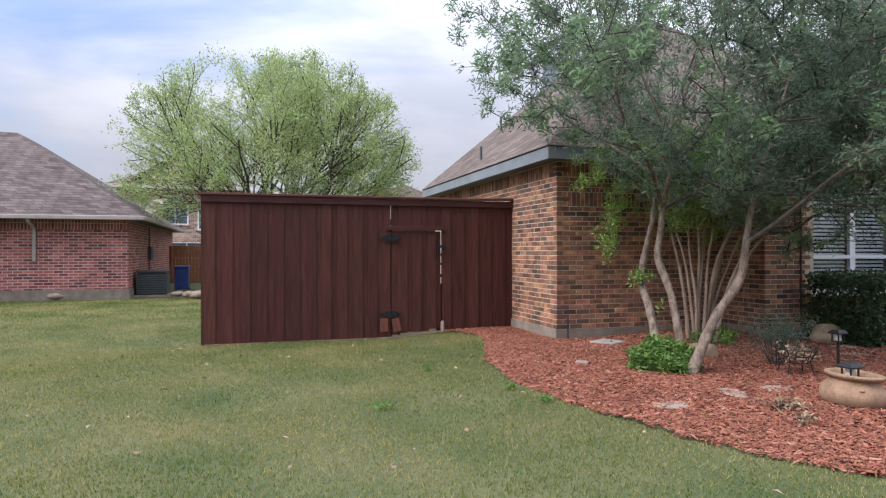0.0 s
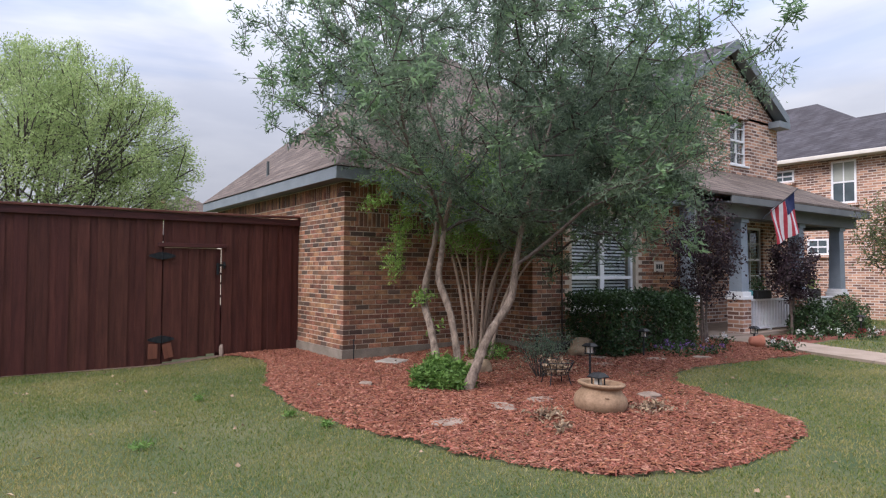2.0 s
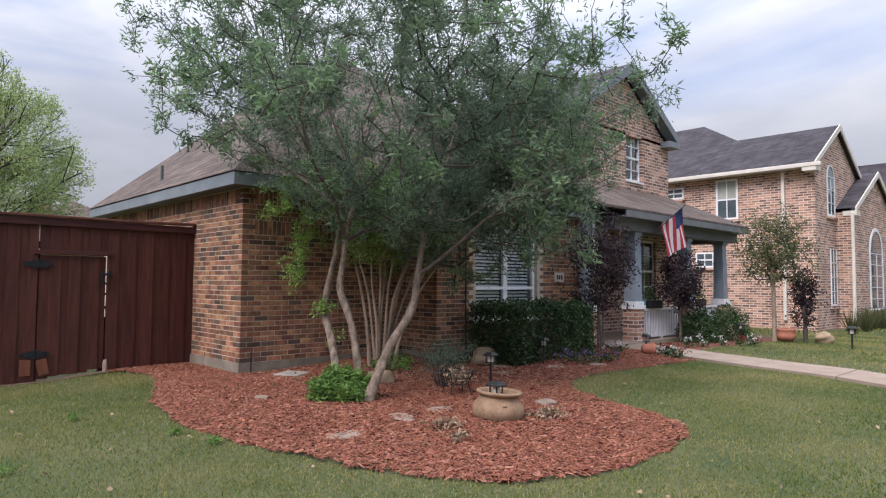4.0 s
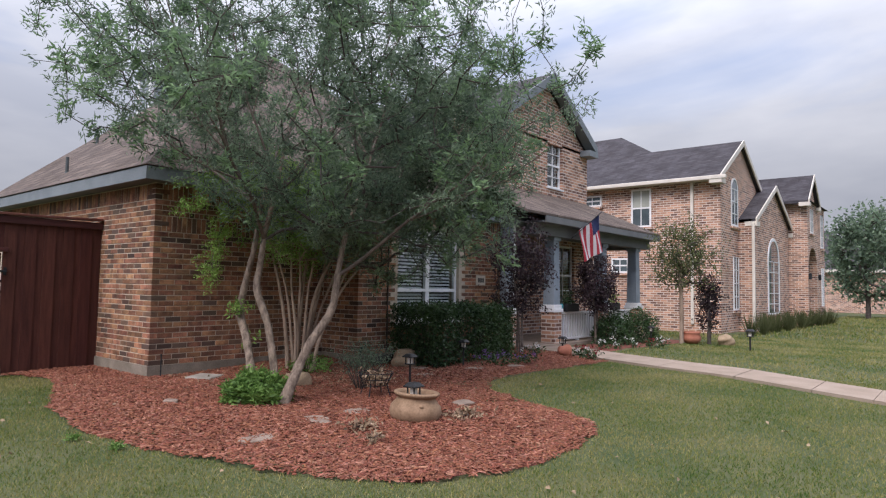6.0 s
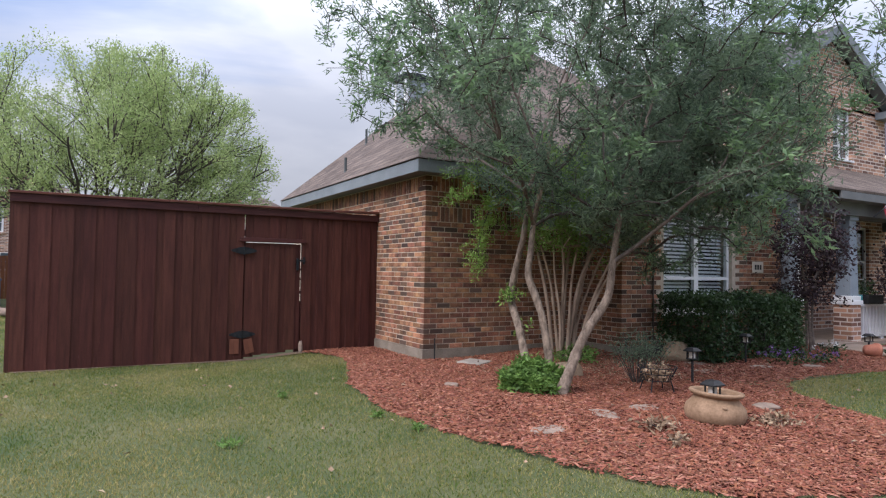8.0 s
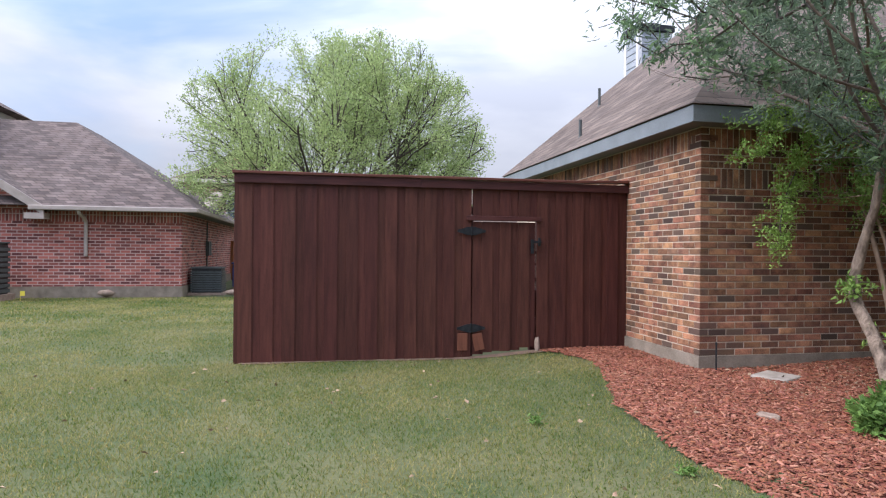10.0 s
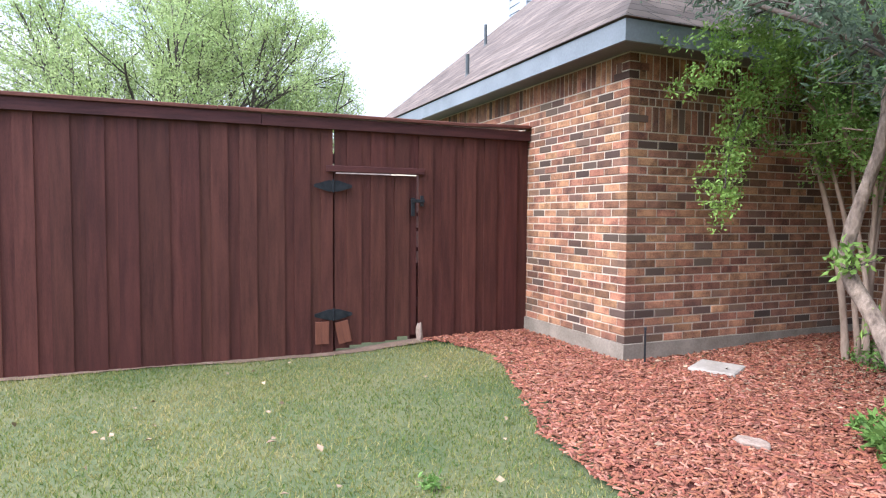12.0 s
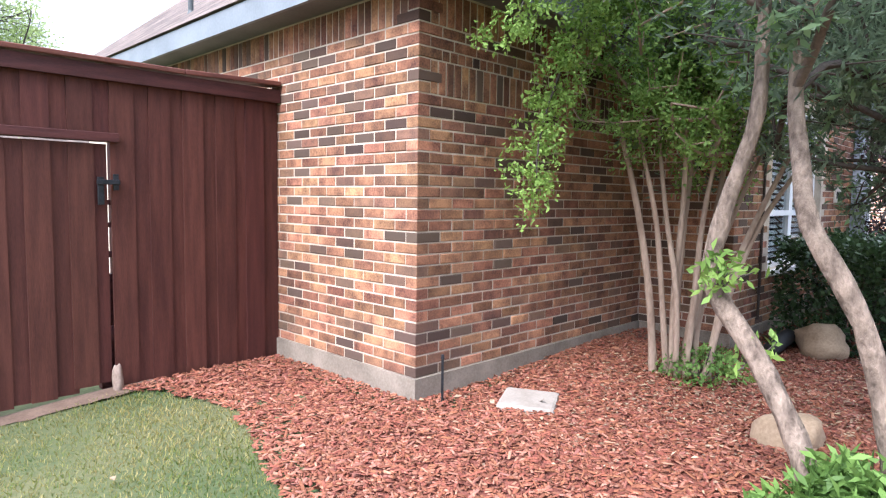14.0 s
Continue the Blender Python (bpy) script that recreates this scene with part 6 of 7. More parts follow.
def lantern(at, h, label, scale=1.0):
    """A small path light: stake, glass cage, sloped roof."""
    l = thing("path_light", at, label, "path light", "garden path lights")
    s = scale
    if h > 0.12:
        part("stake", lathe([(0.014 * s, -0.08), (0.014 * s, h - 0.1 * s)], 10), M_BLACK, l)
    z = h - 0.1 * s
    part("base", boxes((-0.045 * s, 0.045 * s, -0.045 * s, 0.045 * s, z, z + 0.012 * s)), M_BLACK, l)
    part("lens", boxes((-0.022 * s, 0.022 * s, -0.022 * s, 0.022 * s, z + 0.013 * s, z + 0.08 * s)), M_CREAM, l)
    for sx in (-1, 1):
        for sy in (-1, 1):
            part("cage_bar", boxes((sx * 0.037 * s - 0.005 * s, sx * 0.037 * s + 0.005 * s, sy * 0.037 * s - 0.005 * s, sy * 0.037 * s + 0.005 * s, z + 0.012 * s, z + 0.085 * s)), M_BLACK, l)
    bm = bmesh.new()
    lo = [bm.verts.new((sx * 0.065 * s, sy * 0.065 * s, z + 0.085 * s)) for sx, sy in ((-1, -1), (1, -1), (1, 1), (-1, 1))]
    mi = [bm.verts.new((v.co.x, v.co.y, z + 0.095 * s)) for v in lo]
    hi = [bm.verts.new((sx * 0.035 * s, sy * 0.035 * s, z + 0.125 * s)) for sx, sy in ((-1, -1), (1, -1), (1, 1), (-1, 1))]
    bm.faces.new(lo[::-1])
    bm.faces.new(hi)
    for a, b in ((lo, mi), (mi, hi)):
        for i in range(4):
            bm.faces.new((a[i], a[(i + 1) % 4], b[(i + 1) % 4], b[i]))
    part("roof", bm, M_BLACK, l)
    return l


pot.rotation_euler = (0.036, 0.048, 0)
lantern((0.5, -4.0, 0.19), 0.12, "black square path light standing in the clay pot", 1.05)
lantern((1.77, -2.79, 0.02), 0.36, "black path light on a stake in the mulch")
lantern((3.86, -1.97, 0.02), 0.36, "black path light on a stake before the hedge")
lantern((6.4, -2.25, 0.02), 0.3, "black path light on a stake by the walk")
lantern((10.4, -2.3, 0.0), 0.36, "black path light on a stake before the porch shrubs")
lantern((10.75, -4.3, -0.02), 0.4, "black path light on a stake in the lawn", 1.3)

# withered plants lying by the pot
for k, (x, y, r) in enumerate(((-0.14, -4.0, 0.11), (0.86, -4.3, 0.17), (-0.35, -4.35, 0.06))):
    _rng = np.random.default_rng(320 + k)
    dw = thing("withered_plant", (x, y, 0.03), "withered tan plant lying flat on the mulch", "plant", "withered plants")
    v, q = leaves(_rng.normal(0, 1, (int(900 * r), 3)) * np.array([r * 0.7, r * 0.45, 0.012]) + np.array([0, 0, 0.025]), 1, 0.01, 0.06, 0.022, _rng, 0.0, 0.3)
    fastmesh("foliage", v, q, M_LITTER, dw)
    v, q = tubes([((0, 0, 0), (r * math.cos(a), r * 0.7 * math.sin(a), 0.04), 0.004, 0.002) for a in (0.3, 1.4, 2.6, 3.7, 5.1)], 5)
    fastmesh("stems", v, q, M_TWIG, dw)

# wire plant stand with dry stems
ws = thing("wire_planter", (1.05, -2.95, 0.03), "rusty wire plant basket on thin legs with dry stems", "planter")
for k in range(4):
    a = k * math.pi / 2 + 0.4
    v, q = tubes([((0.17 * math.cos(a), 0.17 * math.sin(a), 0.0), (0.13 * math.cos(a), 0.13 * math.sin(a), 0.16), 0.006, 0.006), ((0.13 * math.cos(a), 0.13 * math.sin(a), 0.16), (0.19 * math.cos(a), 0.19 * math.sin(a), 0.3), 0.006, 0.006)], 6)
    fastmesh("leg", v, q, M_IRON, ws)
for r, z in ((0.13, 0.14), (0.16, 0.22), (0.19, 0.3)):
    v, q = tubes([((r * math.cos(i * 0.3142), r * math.sin(i * 0.3142), z), (r * math.cos((i + 1) * 0.3142), r * math.sin((i + 1) * 0.3142), z), 0.005, 0.005) for i in range(20)], 5)
    fastmesh("hoop", v, q, M_IRON, ws)
_rng = np.random.default_rng(6)
for i in range(16):
    a = i * math.pi / 8
    v, q = tubes([((0.13 * math.cos(a), 0.13 * math.sin(a), 0.14), (0.19 * math.cos(a), 0.19 * math.sin(a), 0.3), 0.0035, 0.0035)], 5)
    fastmesh("wire", v, q, M_IRON, ws)
v, q = leaves(_rng.normal(0, 1, (260, 3)) * np.array([0.07, 0.07, 0.05]) + np.array([0, 0, 0.22]), 1, 0.01, 0.06, 0.025, _rng, 0.0)
tagged(fastmesh("dry_fill", v, q, M_LITTER, ws), kind="stuff")
tw = thing("dry_shrub", (1.25, -2.5, 0.03), "bare thin stemmed shrub with few small leaves", "shrub")
ed = []
for i in range(46):
    a, r = _rng.uniform(0, 6.28), _rng.uniform(0.05, 0.38)
    ed.append(((0.05 * math.cos(a), 0.05 * math.sin(a), 0), (r * math.cos(a), r * math.sin(a), _rng.uniform(0.25, 0.5)), 0.004, 0.002))
v, q = tubes(ed, 5)
fastmesh("stem", v, q, M_TWIG, tw)
v, q = leaves(np.array([e[1] for e in ed] + [tuple(0.75 * np.array(e[1])) for e in ed]), 16, 0.045, 0.035, 0.012, _rng, 0.0)
fastmesh("foliage", v, q, M_LEAF, tw)

dp = thing("drain_pipe", (2.98, -1.12, 0.1), "black corrugated drain pipe lying at the wall", "drain pipe")
bm = bmesh.new()
prof = []
for i in range(15):
    prof += [(0.055, i * 0.03), (0.062, i * 0.03 + 0.012)]
bm = lathe([(0.0, 0.0)] + prof + [(0.0, 0.46)], 16)
bmesh.ops.transform(bm, matrix=Matrix.Rotation(radians(84), 4, "Y") @ Matrix.Rotation(0.0, 4, "Z"), verts=bm.verts[:])
part("pipe", bm, M_BLACK, dp, soft=True).location = (-0.2, 0, -0.02)
st = part("marker_stake", lathe([(0.008, -0.1), (0.008, 0.26), (0.012, 0.262), (0.009, 0.285)], 10), M_IRON, None)
st.location = (0.1, -0.13, 0.02)
tagged(st, "thin black stake in the mulch at the wall corner", "stake")
st2 = part("hose_spigot", boxes((-0.012, 0.012, -0.012, 0.012, 0, 0.22), (-0.012, 0.04, -0.01, 0.01, 0.2, 0.224)), M_IRON, None)
st2.location = (2.72, -0.93, 0.06)
tagged(st2, "dark metal spigot standing by the wall corner", "spigot")

# flowers and pots near the walk


def flowers(at, r, n, mat, label, seed, h=0.16):
    rng = np.random.default_rng(seed)
    t = thing("flower_plant", (at[0], at[1], float(ground_z(at[0], at[1])) + 0.02), label, "flowers", "bedding flowers")
    p = rng.normal(0, 1, (n, 3)) * np.array([r * 0.45, r * 0.45, h * 0.25]) + np.array([0, 0, h * 0.45])
    p[:, 2] = np.abs(p[:, 2])
    v, q = leaves(p, 2, 0.02, 0.05, 0.03, rng, -0.3)
    fastmesh("foliage", v, q, M_LEAF_HEDGE, t)
    p2 = p[rng.integers(0, n, n // 7)] + np.array([0, 0, h * 0.35])
    v, q = leaves(p2, 6, 0.014, 0.035, 0.03, rng, -0.1)
    fastmesh("blossom", v, q, mat, t)


for i, (x, y, m, w) in enumerate([(4.25, -2.25, M_FLOWER_VIOLET, "violet"), (4.5, -2.4, M_FLOWER_VIOLET, "violet"), (4.78, -2.5, M_FLOWER_VIOLET, "violet"), (6.0, -1.95, M_FLOWER_WHITE, "white"), (6.45, -2.6, M_FLOWER_RED, "dark red"), (6.2, -2.8, M_FLOWER_WHITE, "white"), (6.0, -3.0, M_FLOWER_RED, "dark red"),
                                  (8.1, -2.2, M_FLOWER_WHITE, "white"), (8.4, -2.35, M_FLOWER_WHITE, "white"), (8.9, -2.5, M_FLOWER_WHITE, "white"), (9.2, -2.75, M_FLOWER_RED, "dark red"), (9.5, -2.9, M_FLOWER_WHITE, "white")]):
    flowers((x, y), 0.22 if i < 3 else 0.17, 60, m, "small bedding plant with " + w + " blossoms", 50 + i)
rp = thing("terracotta_pot", (6.2, -2.3, 0.14), "red terracotta pot tipped over on the mulch", "pot")
bm = lathe([(0.0, 0.0), (0.09, 0.0), (0.13, 0.2), (0.15, 0.2), (0.15, 0.25), (0.125, 0.25), (0.085, 0.03), (0.0, 0.03)], 24)
bmesh.ops.transform(bm, matrix=Matrix.Rotation(radians(95), 4, "Y"), verts=bm.verts[:])
part("body", bm, M_TERRA_RED, rp, soft=True)
rp.rotation_euler, rp.scale = (0, 0, -0.5), (0.75, 0.75, 0.75)
rp.location.z = 0.12
up = thing("terracotta_pot", (11.75, -2.75, -0.05), "large terracotta pot standing by the young tree", "pot")
part("body", lathe([(0.16, 0), (0.25, 0.1), (0.27, 0.2), (0.22, 0.3), (0.25, 0.33), (0.25, 0.37), (0.2, 0.37), (0.2, 0.2)], 24), M_TERRA_RED, up, soft=True)
up.scale = (0.85, 0.85, 0.75)
rock("boulder", (12.2, -3.4, 0.03), (0.24, 0.16, 0.14), M_BOULDER, "tan boulder on the lawn edge", 61, "boulder")
for x, m, lab in ((8.75, M_BLACK, "black hanging planter on the porch railing"), (10.9, M_BLACK, "black planter with yellow green plants on the railing")):
    pl = thing("planter_box", (x, -1.1, 0.706), lab, "planter")
    part("box", bevelled(boxes((-0.28, 0.28, -0.12, 0.12, 0.0, 0.17)), 0.02), m, pl)
    rng = np.random.default_rng(int(x * 10))
    v, q = leaves(rng.normal(0, 1, (120, 3)) * np.array([0.12, 0.06, 0.09]) + np.array([0, 0, 0.26]), 2, 0.02, 0.07, 0.025, rng, -0.4)
    fastmesh("foliage", v, q, M_LEAF_BRIGHT if x > 10 else M_LEAF_HEDGE, pl)
tp = thing("glazed_pot", (8.32, -1.1, 0.706), "teal glazed pot on the porch railing", "pot")
part("body", lathe([(0.06, 0), (0.09, 0.04), (0.095, 0.14), (0.08, 0.17), (0.07, 0.17), (0.07, 0.1)], 20), M_TEAL, tp, soft=True)


# striped flag on a short pole at the porch beam
def flag():
    f = thing("flag", (8.55, -1.66, 2.42), "red white and navy striped flag hanging from a slanted pole", "flag")
    v, q = tubes([((-0.45, 0.25, -0.2), (0.3, -0.25, 0.55), 0.014, 0.012)], 8)
    fastmesh("pole", v, q, M_IRON, f)
    stripes = 9
    P0, P1 = Vector((0.22, -0.2, 0.45)), Vector((-0.28, 0.12, 0.0))
    def cloth(s, t):
        # s across the stripes along the pole, t down the fly
        p = P0.lerp(P1, s)
        fold = 0.05 * math.sin(s * 9 + t * 3)
        return (p.x + 0.25 * t + fold * 0.4, p.y + fold, p.z - (0.95 - 0.35 * (1 - s) * 0.0) * t * (1 - 0.15 * s))
    for i in range(stripes):
        bm = bmesh.new()
        rows = []
        for j in range(9):
            rows.append([bm.verts.new(cloth((i + k / 2) / stripes, j / 8)) for k in range(3)])
        for a, b in zip(rows, rows[1:]):
            for k in range(2):
                bm.faces.new((a[k], a[k + 1], b[k + 1], b[k]))
        navy = i < 4
        part("stripe", bm, M_FLAG_RED if i % 2 == 0 else M_CLOTH_WHITE, f)
        if navy:
            bm = bmesh.new()
            rows = []
            for j in range(5):
                rows.append([bm.verts.new(Vector(cloth((i + k / 2) / stripes, j / 8 * 0.8)) + Vector((-0.006, -0.008, 0.004))) for k in range(3)])
            for a, b in zip(rows, rows[1:]):
                for k in range(2):
                    bm.faces.new((a[k], a[k + 1], b[k + 1], b[k]))
            part("canton", bm, M_FLAG_BLUE, f)
    return f


flag().scale = (0.8, 0.8, 0.8)

# ---- gate iron ----


def strap_hinge(z):
    bm = bmesh.new()
    for s in (-1, 1):
        v = [bm.verts.new(p) for p in ((0, -0.03, z - 0.045), (0, -0.03, z + 0.045), (s * 0.04, -0.03, z + 0.05), (s * 0.17, -0.03, z + 0.012), (s * 0.17, -0.03, z - 0.012), (s * 0.04, -0.03, z - 0.05))]
        f = bm.faces.new(v)
    r = bmesh.ops.extrude_face_region(bm, geom=bm.faces[:])
    bmesh.ops.translate(bm, vec=(0, -0.008, 0), verts=[g for g in r["geom"] if isinstance(g, bmesh.types.BMVert)])
    bmesh.ops.recalc_face_normals(bm, faces=bm.faces[:])
    h = part("hinge", bm, M_IRON, GATE, "black diamond shaped iron strap hinge")
    h.location = (-1.99 + 1.59, -0.002, 0)
    part("pin", lathe([(0.011, z - 0.055), (0.011, z + 0.055)], 8, (0, -0.036, 0)), M_IRON, h)


strap_hinge(1.42)
strap_hinge(0.28)
lt = part("latch", bevelled(boxes((-0.065, 0.065, -0.055, -0.03, 1.285, 1.315), (-0.06, -0.025, -0.045, -0.024, 1.16, 1.33), (0.03, 0.06, -0.045, -0.024, 1.25, 1.35)), 0.003), M_IRON, GATE, "black iron gate latch")
lt.location = (0.39, -0.004, 0)
part("drip_board", bevelled(boxes((-0.46, 0.46, -0.045, -0.02, 1.545, 1.6)), 0.004), M_FENCE_TRIM, GATE)
for x, a in ((-0.5, 0.0), (-0.29, 0.2)):
    pb = part("patch_board", bevelled(boxes((-0.06, 0.06, -0.034, -0.02, 0.0, 0.2)), 0.003), M_PATCH, GATE, "newer orange brown repair board")
    pb.location, pb.rotation_euler = (x, -0.004, 0.02), (0, -a, 0)
rc = rock("broken_block", (-1.185, FY - 0.07, 0.06), (0.04, 0.03, 0.11), M_STONE, "pale broken stone propped against the gate post", 71, "stone")

# ---- roof vents, chimneys ----
for x, y, h in ((0.1, 3.2, 0.28), (1.2, 4.9, 0.34)):
    z = 2.625 + (x - R0) * 0.82
    vt = part("vent_pipe", lathe([(0.06, -0.1), (0.027, 0.0), (0.024, 0.01), (0.024, h - 0.03), (0.0, h - 0.03)], 12), M_AC)
    vt.location = (x, y, z)
    tagged(vt, "grey vent pipe standing on the shingled roof", "vent pipe")
ws.scale = (1.0, 1.0, 0.8)

# ---- brick pieces of the near walls ----
CO, BL, BH = 0.0677, 0.203, 0.058
Z0 = 0.153
ROWS = 34


def brick_mesh(name, u, depth, h):
    """A brick with its face in y = 0 and slightly rounded edges."""
    bm = bmesh.new()
    e = 0.004
    f = [bm.verts.new(p) for p in ((e, 0, e), (u - e, 0, e), (u - e, 0, h - e), (e, 0, h - e))]
    m = [bm.verts.new(p) for p in ((0, e, 0), (u, e, 0), (u, e, h), (0, e, h))]
    b = [bm.verts.new(p) for p in ((0, depth, 0), (u, depth, 0), (u, depth, h), (0, depth, h))]
    bm.faces.new(f)
    for a, c in ((f, m), (m, b)):
        for i in range(4):
            bm.faces.new((a[i], c[i], c[(i + 1) % 4], a[(i + 1) % 4]))
    bmesh.ops.recalc_face_normals(bm, faces=bm.faces[:])
    me = bpy.data.meshes.new(name)
    bm.to_mesh(me)
    bm.free()
    me.materials.append(M_BRICK)
    return me


CACHE = {}


def brick_size(u, depth, h):
    key = (round(u, 3), round(depth, 3), round(h, 3))
    if key not in CACHE:
        CACHE[key] = brick_mesh("brick", *key)
    return CACHE[key]


def lay(rows, z_top, length, first, double=False, corner=True):
    """Where the bricks of one wall lie: (start, width, z, height, depth) along the wall."""
    out = []
    top0 = rows - 3
    for r in range(rows):
        z = Z0 + r * CO
        soldier = r in (top0, top0 + 1, top0 + 2) or (double and r in (top0 - 6, top0 - 5, top0 - 4))
        rowlock = double and r == top0 - 3
        u = 0.0
        if corner:
            w = 0.193 if (r % 2 == 0) == first else 0.093
            if (r % 2 == 0) == first:
                out.append((0.0, 0.193, z, BH, 0.093))
            u = w + 0.01
        elif r % 2:
            out.append((0.0, 0.093, z, BH, 0.06))
            u = 0.103
        if soldier:
            if r == top0 or (double and r == top0 - 6):
                u = 0.103
                while u + BH < length:
                    out.append((u, BH, z, 0.193, 0.06 if int(u / CO) % 2 else 0.056))
                    u += CO
            continue
        if rowlock:
            while u + BH < length:
                out.append((u, BH, z, BH, 0.06))
                u += CO
            continue
        while u < length - 0.03:
            w = min(0.193, length - u)
            out.append((u, w, z, BH, 0.06))
            u += BL
    return out


def build_bricks(wall, pieces, place, near, keep=None):
    """place gives the pose of a wall's brick; those that near picks become parts, the rest are joined."""
    rng = random.Random(len(pieces))
    owner = bpy.data.objects[wall]
    rest_v, rest_q, n = [], [], 0
    for u, w, z, h, d in pieces:
        if keep and not keep(u, w, z, h):
            continue
        jut = rng.uniform(-0.0025, 0.0025)
        m = place(u, z, jut)
        if near(u, z) and n < 300:
            o = new("brick", brick_size(w, d, h))
            o.parent = owner
            o.matrix_basis = m
            n += 1
        else:
            e = 0.003
            loc = [(e, 0, e), (w - e, 0, e), (w - e, 0, h - e), (e, 0, h - e), (0, 0.004, 0), (w, 0.004, 0), (w, 0.004, h), (0, 0.004, h), (0, d, 0), (w, d, 0), (w, d, h), (0, d, h)]
            k = len(rest_v)
            rest_v += [tuple(m @ Vector(p)) for p in loc]
            rest_q.append((k, k + 1, k + 2, k + 3))
            for a in (0, 4):
                for i in range(4):
                    j = (i + 1) % 4
                    rest_q.append((k + a + i, k + a + 4 + i, k + a + 4 + j, k + a + j))
    if rest_v:
        o = raw("brickwork", rest_v, rest_q, M_BRICK_J, owner)
        tagged(o, kind="stuff")


def front_place(x0, y):
    return lambda u, z, jut: Matrix.Translation((x0 + u, y + jut, z))


def west_place(x, y0):
    # u runs away along +y, the faces look to -x; each brick is mirrored by its own width
    return lambda u, z, jut: Matrix.Translation((x + jut, y0 + u, z)) @ Matrix(((0, 1, 0, 0), (1, 0, 0, 0), (0, 0, 1, 0), (0, 0, 0, 1)))


build_bricks("wall_wing_front", lay(ROWS, 0, INX, True, True), front_place(0, 0), lambda u, z: u < 1.75)
build_bricks("wall_west", lay(ROWS, 0, 5.85, False), west_place(0, 0), lambda u, z: u < 1.6 and z < 2.3, keep=lambda u, w, z, h: u < 1.7 or z > 1.85)
build_bricks("wall_return", lay(ROWS, 0, -FRONT, False), west_place(INX, FRONT), lambda u, z: True)


def clear_of_window(u, w, z, h):
    x = INX + u
    return not (x + w > WIN[0] - 0.01 and x < WIN[1] + 0.01 and z + h > WIN[2] - 0.06 and z < WIN[3] + 0.01)


build_bricks("wall_front", lay(ROWS, 0, 3.9, True), front_place(INX, FRONT), lambda u, z: u < 0.9, keep=clear_of_window)

# ---- red mulch chips ----


def chips(n, rng):
    xs, ys = [], []
    got = 0
    while got < n:
        x, y = rng.uniform(-1.7, 7.2, n), rng.uniform(-5.75, 1.5, n)
        keep = in_poly(x, y, BED_POLY) & (walk_half(x, y) > 0.52)
        # thinner where it is far off
        keep &= rng.uniform(0, 1, n) < np.where(x < 2.2, 1.0, 0.5)
        xs.append(x[keep])
        ys.append(y[keep])
        got += keep.sum()
    x, y = np.concatenate(xs)[:n], np.concatenate(ys)[:n]
    L, W, T = rng.uniform(0.016, 0.064, n), rng.uniform(0.006, 0.016, n), rng.uniform(0.0025, 0.006, n)
    a, tilt, roll = rng.uniform(0, 6.283, n), rng.normal(0, 0.24, n), rng.normal(0, 0.4, n)
    base = np.array([(-1, -1, -1), (1, -1, -1), (1, 1, -1), (-1, 1, -1), (-0.85, -0.8, 1), (0.9, -0.7, 1), (0.8, 0.85, 1), (-0.9, 0.7, 1)], float)
    v = base[None] * np.stack([L / 2, W / 2, T / 2], 1)[:, None]
    cy, sy = np.cos(roll)[:, None], np.sin(roll)[:, None]
    v = np.stack([v[..., 0], v[..., 1] * cy - v[..., 2] * sy, v[..., 1] * sy + v[..., 2] * cy], -1)
    cp, sp_ = np.cos(tilt)[:, None], np.sin(tilt)[:, None]
    v = np.stack([v[..., 0] * cp - v[..., 2] * sp_, v[..., 1], v[..., 0] * sp_ + v[..., 2] * cp], -1)
    ca, sa = np.cos(a)[:, None], np.sin(a)[:, None]
    v = np.stack([v[..., 0] * ca - v[..., 1] * sa, v[..., 0] * sa + v[..., 1] * ca, v[..., 2]], -1)
    v += np.stack([x, y, bed_z(x, y) + rng.uniform(-0.006, 0.012, n)], 1)[:, None]
    f = np.array([(4, 5, 6, 7), (0, 1, 5, 4), (1, 2, 6, 5), (2, 3, 7, 6), (3, 0, 4, 7)])
    q = (np.arange(n)[:, None, None] * 8 + f[None]).reshape(-1, 4)
    return v.reshape(-1, 3), q


v, q = chips(76000, np.random.default_rng(77))
tagged(fastmesh("mulch_chips", v, q, M_MULCH), "loose red wood mulch chips", "mulch", kind="stuff")

# ---- lawn ----


def blades(x, y, h, w, rng):
    n = len(x)
    a = rng.uniform(0, 6.283, n)
    lean = rng.normal(0, 0.62, (n, 2)) * h[:, None]
    z = ground_z(x, y)
    sx, sy = np.cos(a) * w / 2, np.sin(a) * w / 2
    p0 = np.stack([x - sx, y - sy, z - 0.004], 1)
    p1 = np.stack([x + sx, y + sy, z - 0.004], 1)
    p2 = np.stack([x + lean[:, 0] + sx * 0.25, y + lean[:, 1] + sy * 0.25, z + h], 1)
    p3 = np.stack([x + lean[:, 0] - sx * 0.25, y + lean[:, 1] - sy * 0.25, z + h * 0.97], 1)
    return np.stack([p0, p1, p2, p3], 1).reshape(-1, 3)


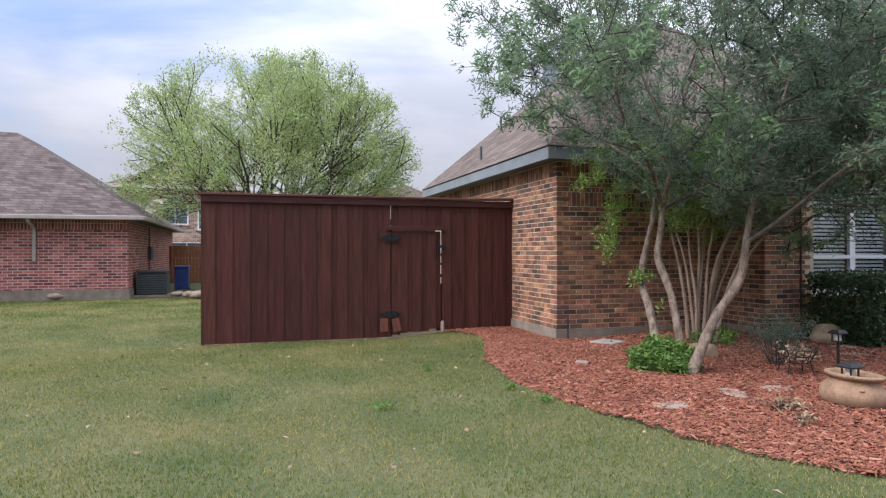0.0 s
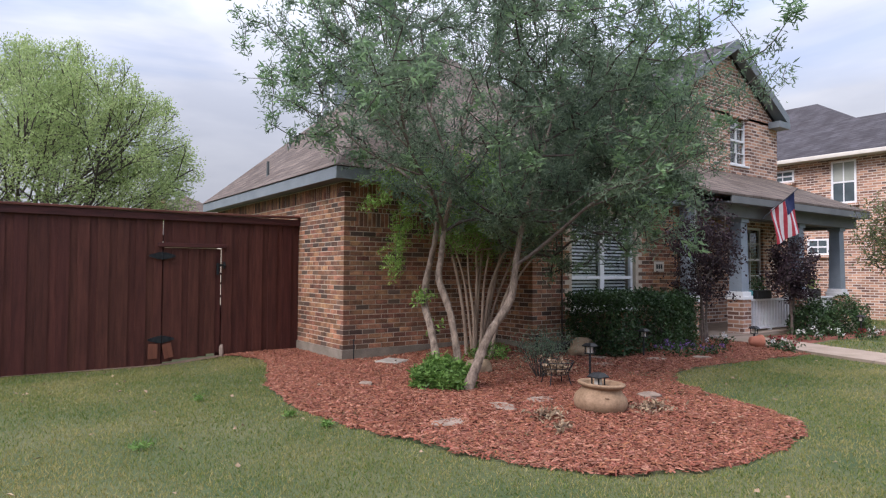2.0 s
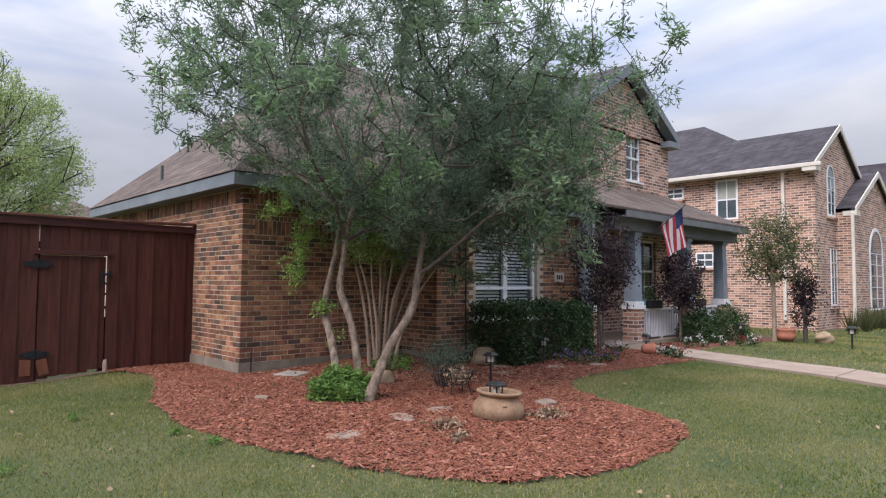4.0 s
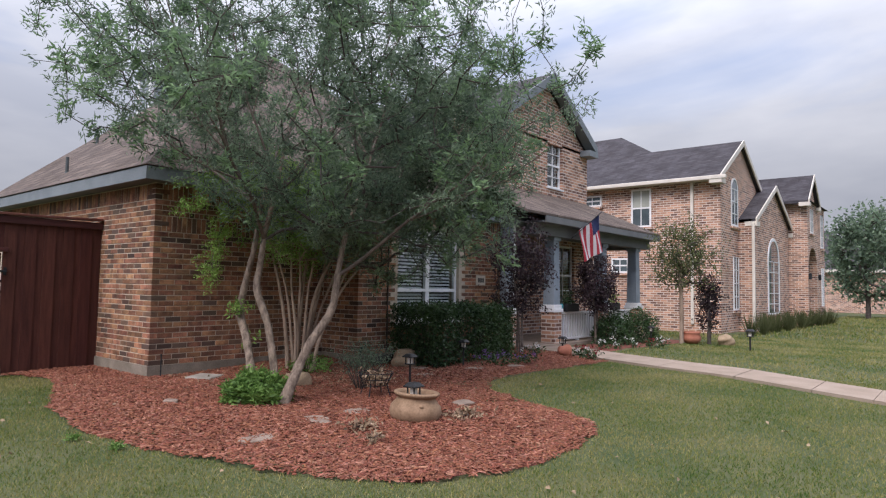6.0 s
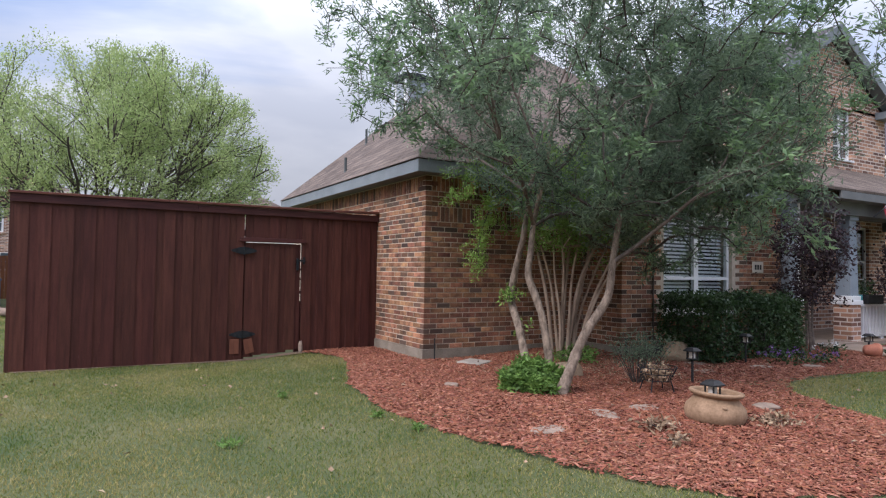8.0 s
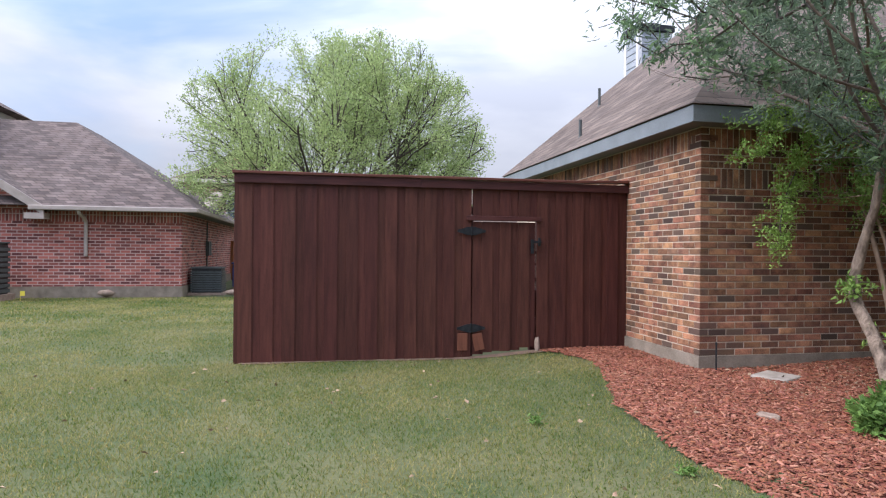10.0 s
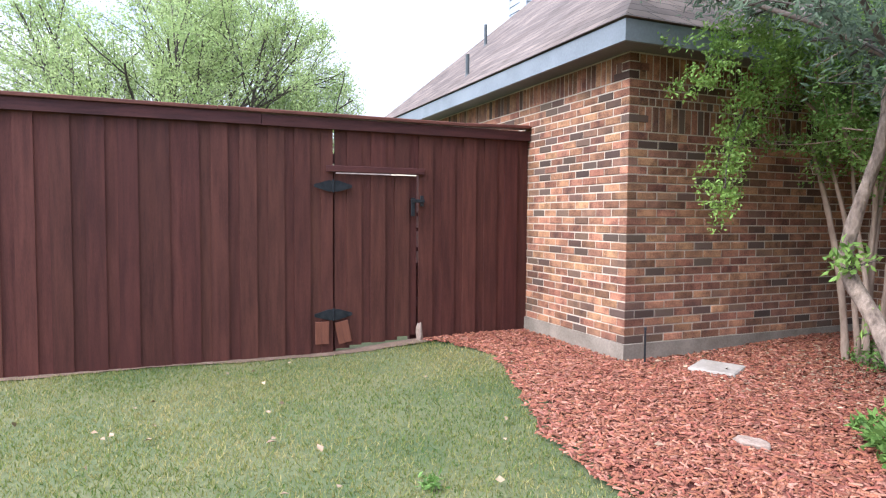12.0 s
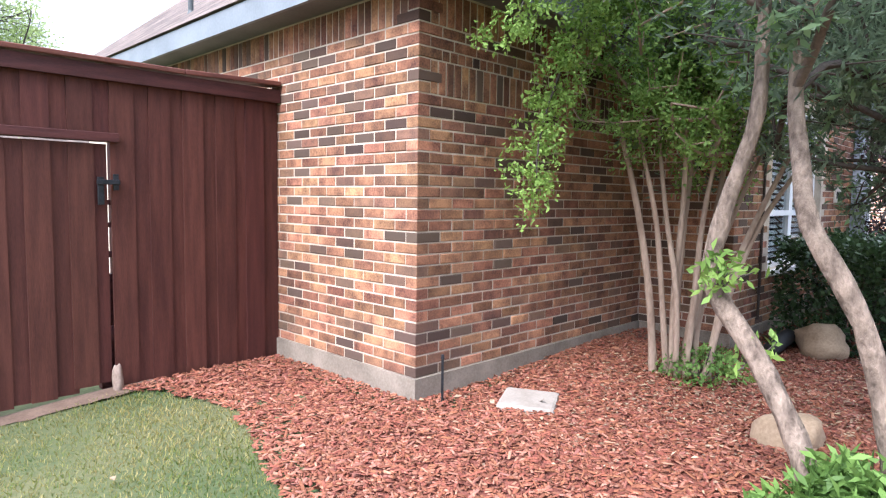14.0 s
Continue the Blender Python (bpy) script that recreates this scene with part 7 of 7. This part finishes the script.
def lawn():
    rng = np.random.default_rng(99)
    vs = []
    # x0, x1, y0, y1, blades per square metre, height, width
    for x0, x1, y0, y1, dens, h, w in ((-7.5, 0.2, -8.6, 1.5, 5600, 0.017, 0.006), (0.2, 6.5, -8.6, -2.8, 4000, 0.018, 0.0068), (-14, -7.5, -6, 6, 1700, 0.02, 0.01), (-7.5, -4.6, 1.5, 6, 2600, 0.019, 0.008),
                                      (-20, -4.3, 6, 13.2, 800, 0.026, 0.016), (-14, 6.5, -16, -8.6, 600, 0.024, 0.013), (6.5, 17.8, -12, -2.5, 620, 0.026, 0.015), (17.8, 42, -14, -2.2, 90, 0.07, 0.03), (13.0, 18.0, -2.5, 6, 150, 0.06, 0.02)):
        n = int((x1 - x0) * (y1 - y0) * dens)
        x, y = rng.uniform(x0, x1, n), rng.uniform(y0, y1, n)
        patch = np.sin(x * 2.1 + 0.7 * np.sin(y * 1.7)) * np.sin(y * 2.6 + 0.9 * np.sin(x * 1.3))
        soil = (y > 1.475 - 0.12 * np.exp(-((x + 1.7) / 0.7) ** 2)) & (y < 1.6) & (x > -4.6)
        keep = ~in_poly(x, y, BED_POLY) & ~soil & (walk_half(x, y) > 0.5) & (rng.uniform(-1.6, 1, n) < patch * 0.5 + 0.6)
        x, y = x[keep], y[keep]
        n = len(x)
        vs.append(blades(x, y, h * rng.uniform(0.45, 1.4, n), w * rng.uniform(0.7, 1.3, n), rng))
    v = np.concatenate(vs)
    tagged(fastmesh("grass", v, np.arange(len(v)).reshape(-1, 4), M_GRASS), "short mown lawn grass, green mixed with tan", "grass", kind="stuff")


lawn()

# bare soil in front of the gate and along the fence
bm = bmesh.new()
_rs = np.random.default_rng(12)
xs = np.linspace(-4.6, -0.95, 60)
edge = 1.5 - 0.03 - 0.12 * np.exp(-((xs + 1.7) / 0.7) ** 2) - np.abs(_rs.normal(0, 0.02, 60)) - 0.03 * np.sin(xs * 4)
far = [bm.verts.new((x, 1.53, float(ground_z(x, 1.53)) + 0.012)) for x in xs]
nearv = [bm.verts.new((x, y, float(ground_z(x, y)) + 0.01)) for x, y in zip(xs, edge)]
for i in range(59):
    bm.faces.new((nearv[i], nearv[i + 1], far[i + 1], far[i]))
tagged(part("soil_strip", bm, M_SOIL), "strip of bare brown soil along the fence foot", "soil", kind="structure")

# weeds and fallen leaves in the lawn, litter under the trees
for i, (x, y, r) in enumerate([(-3.05, -3.05, 0.1), (-1.85, -2.7, 0.05), (-2.3, -1.6, 0.05), (-1.75, -3.2, 0.05)]):
    rng = np.random.default_rng(200 + i)
    t = thing("weed", (x, y, float(ground_z(x, y))), "small dark green weed tuft in the lawn", "weed", "lawn weeds")
    v, q = leaves(rng.normal(0, 1, (70, 3)) * np.array([r * 0.4, r * 0.4, 0.005]) + np.array([0, 0, 0.03]), 1, 0.01, 0.045, 0.013, rng, -0.3, 0.4)
    fastmesh("foliage", v, q, M_SHRUB, t)
rng = np.random.default_rng(301)
n = 220
x, y = rng.uniform(-7, 5.5, n), rng.uniform(-7.2, 1.2, n)
c = np.stack([x, y, ground_z(x, y) + 0.036], 1)
v, q = leaves(c, 1, 0.002, 0.05, 0.03, rng, 0.0, 0.9)
m1 = fastmesh("fallen_leaves", v, q, M_LITTER)
tagged(m1, "scattered dry leaves on the lawn", "leaves", kind="stuff")
n = 2600
x, y = rng.normal(1.7, 0.75, n), rng.normal(-1.35, 0.65, n)
k = in_poly(x, y, BED_POLY)
c = np.stack([x[k], y[k], bed_z(x[k], y[k]) + 0.012], 1)
v, q = leaves(c, 1, 0.002, 0.035, 0.014, rng, 0.0, 0.85)
tagged(fastmesh("leaf_litter", v, q, M_LITTER), "dry leaf litter on the mulch under the tree", "leaves", kind="stuff")
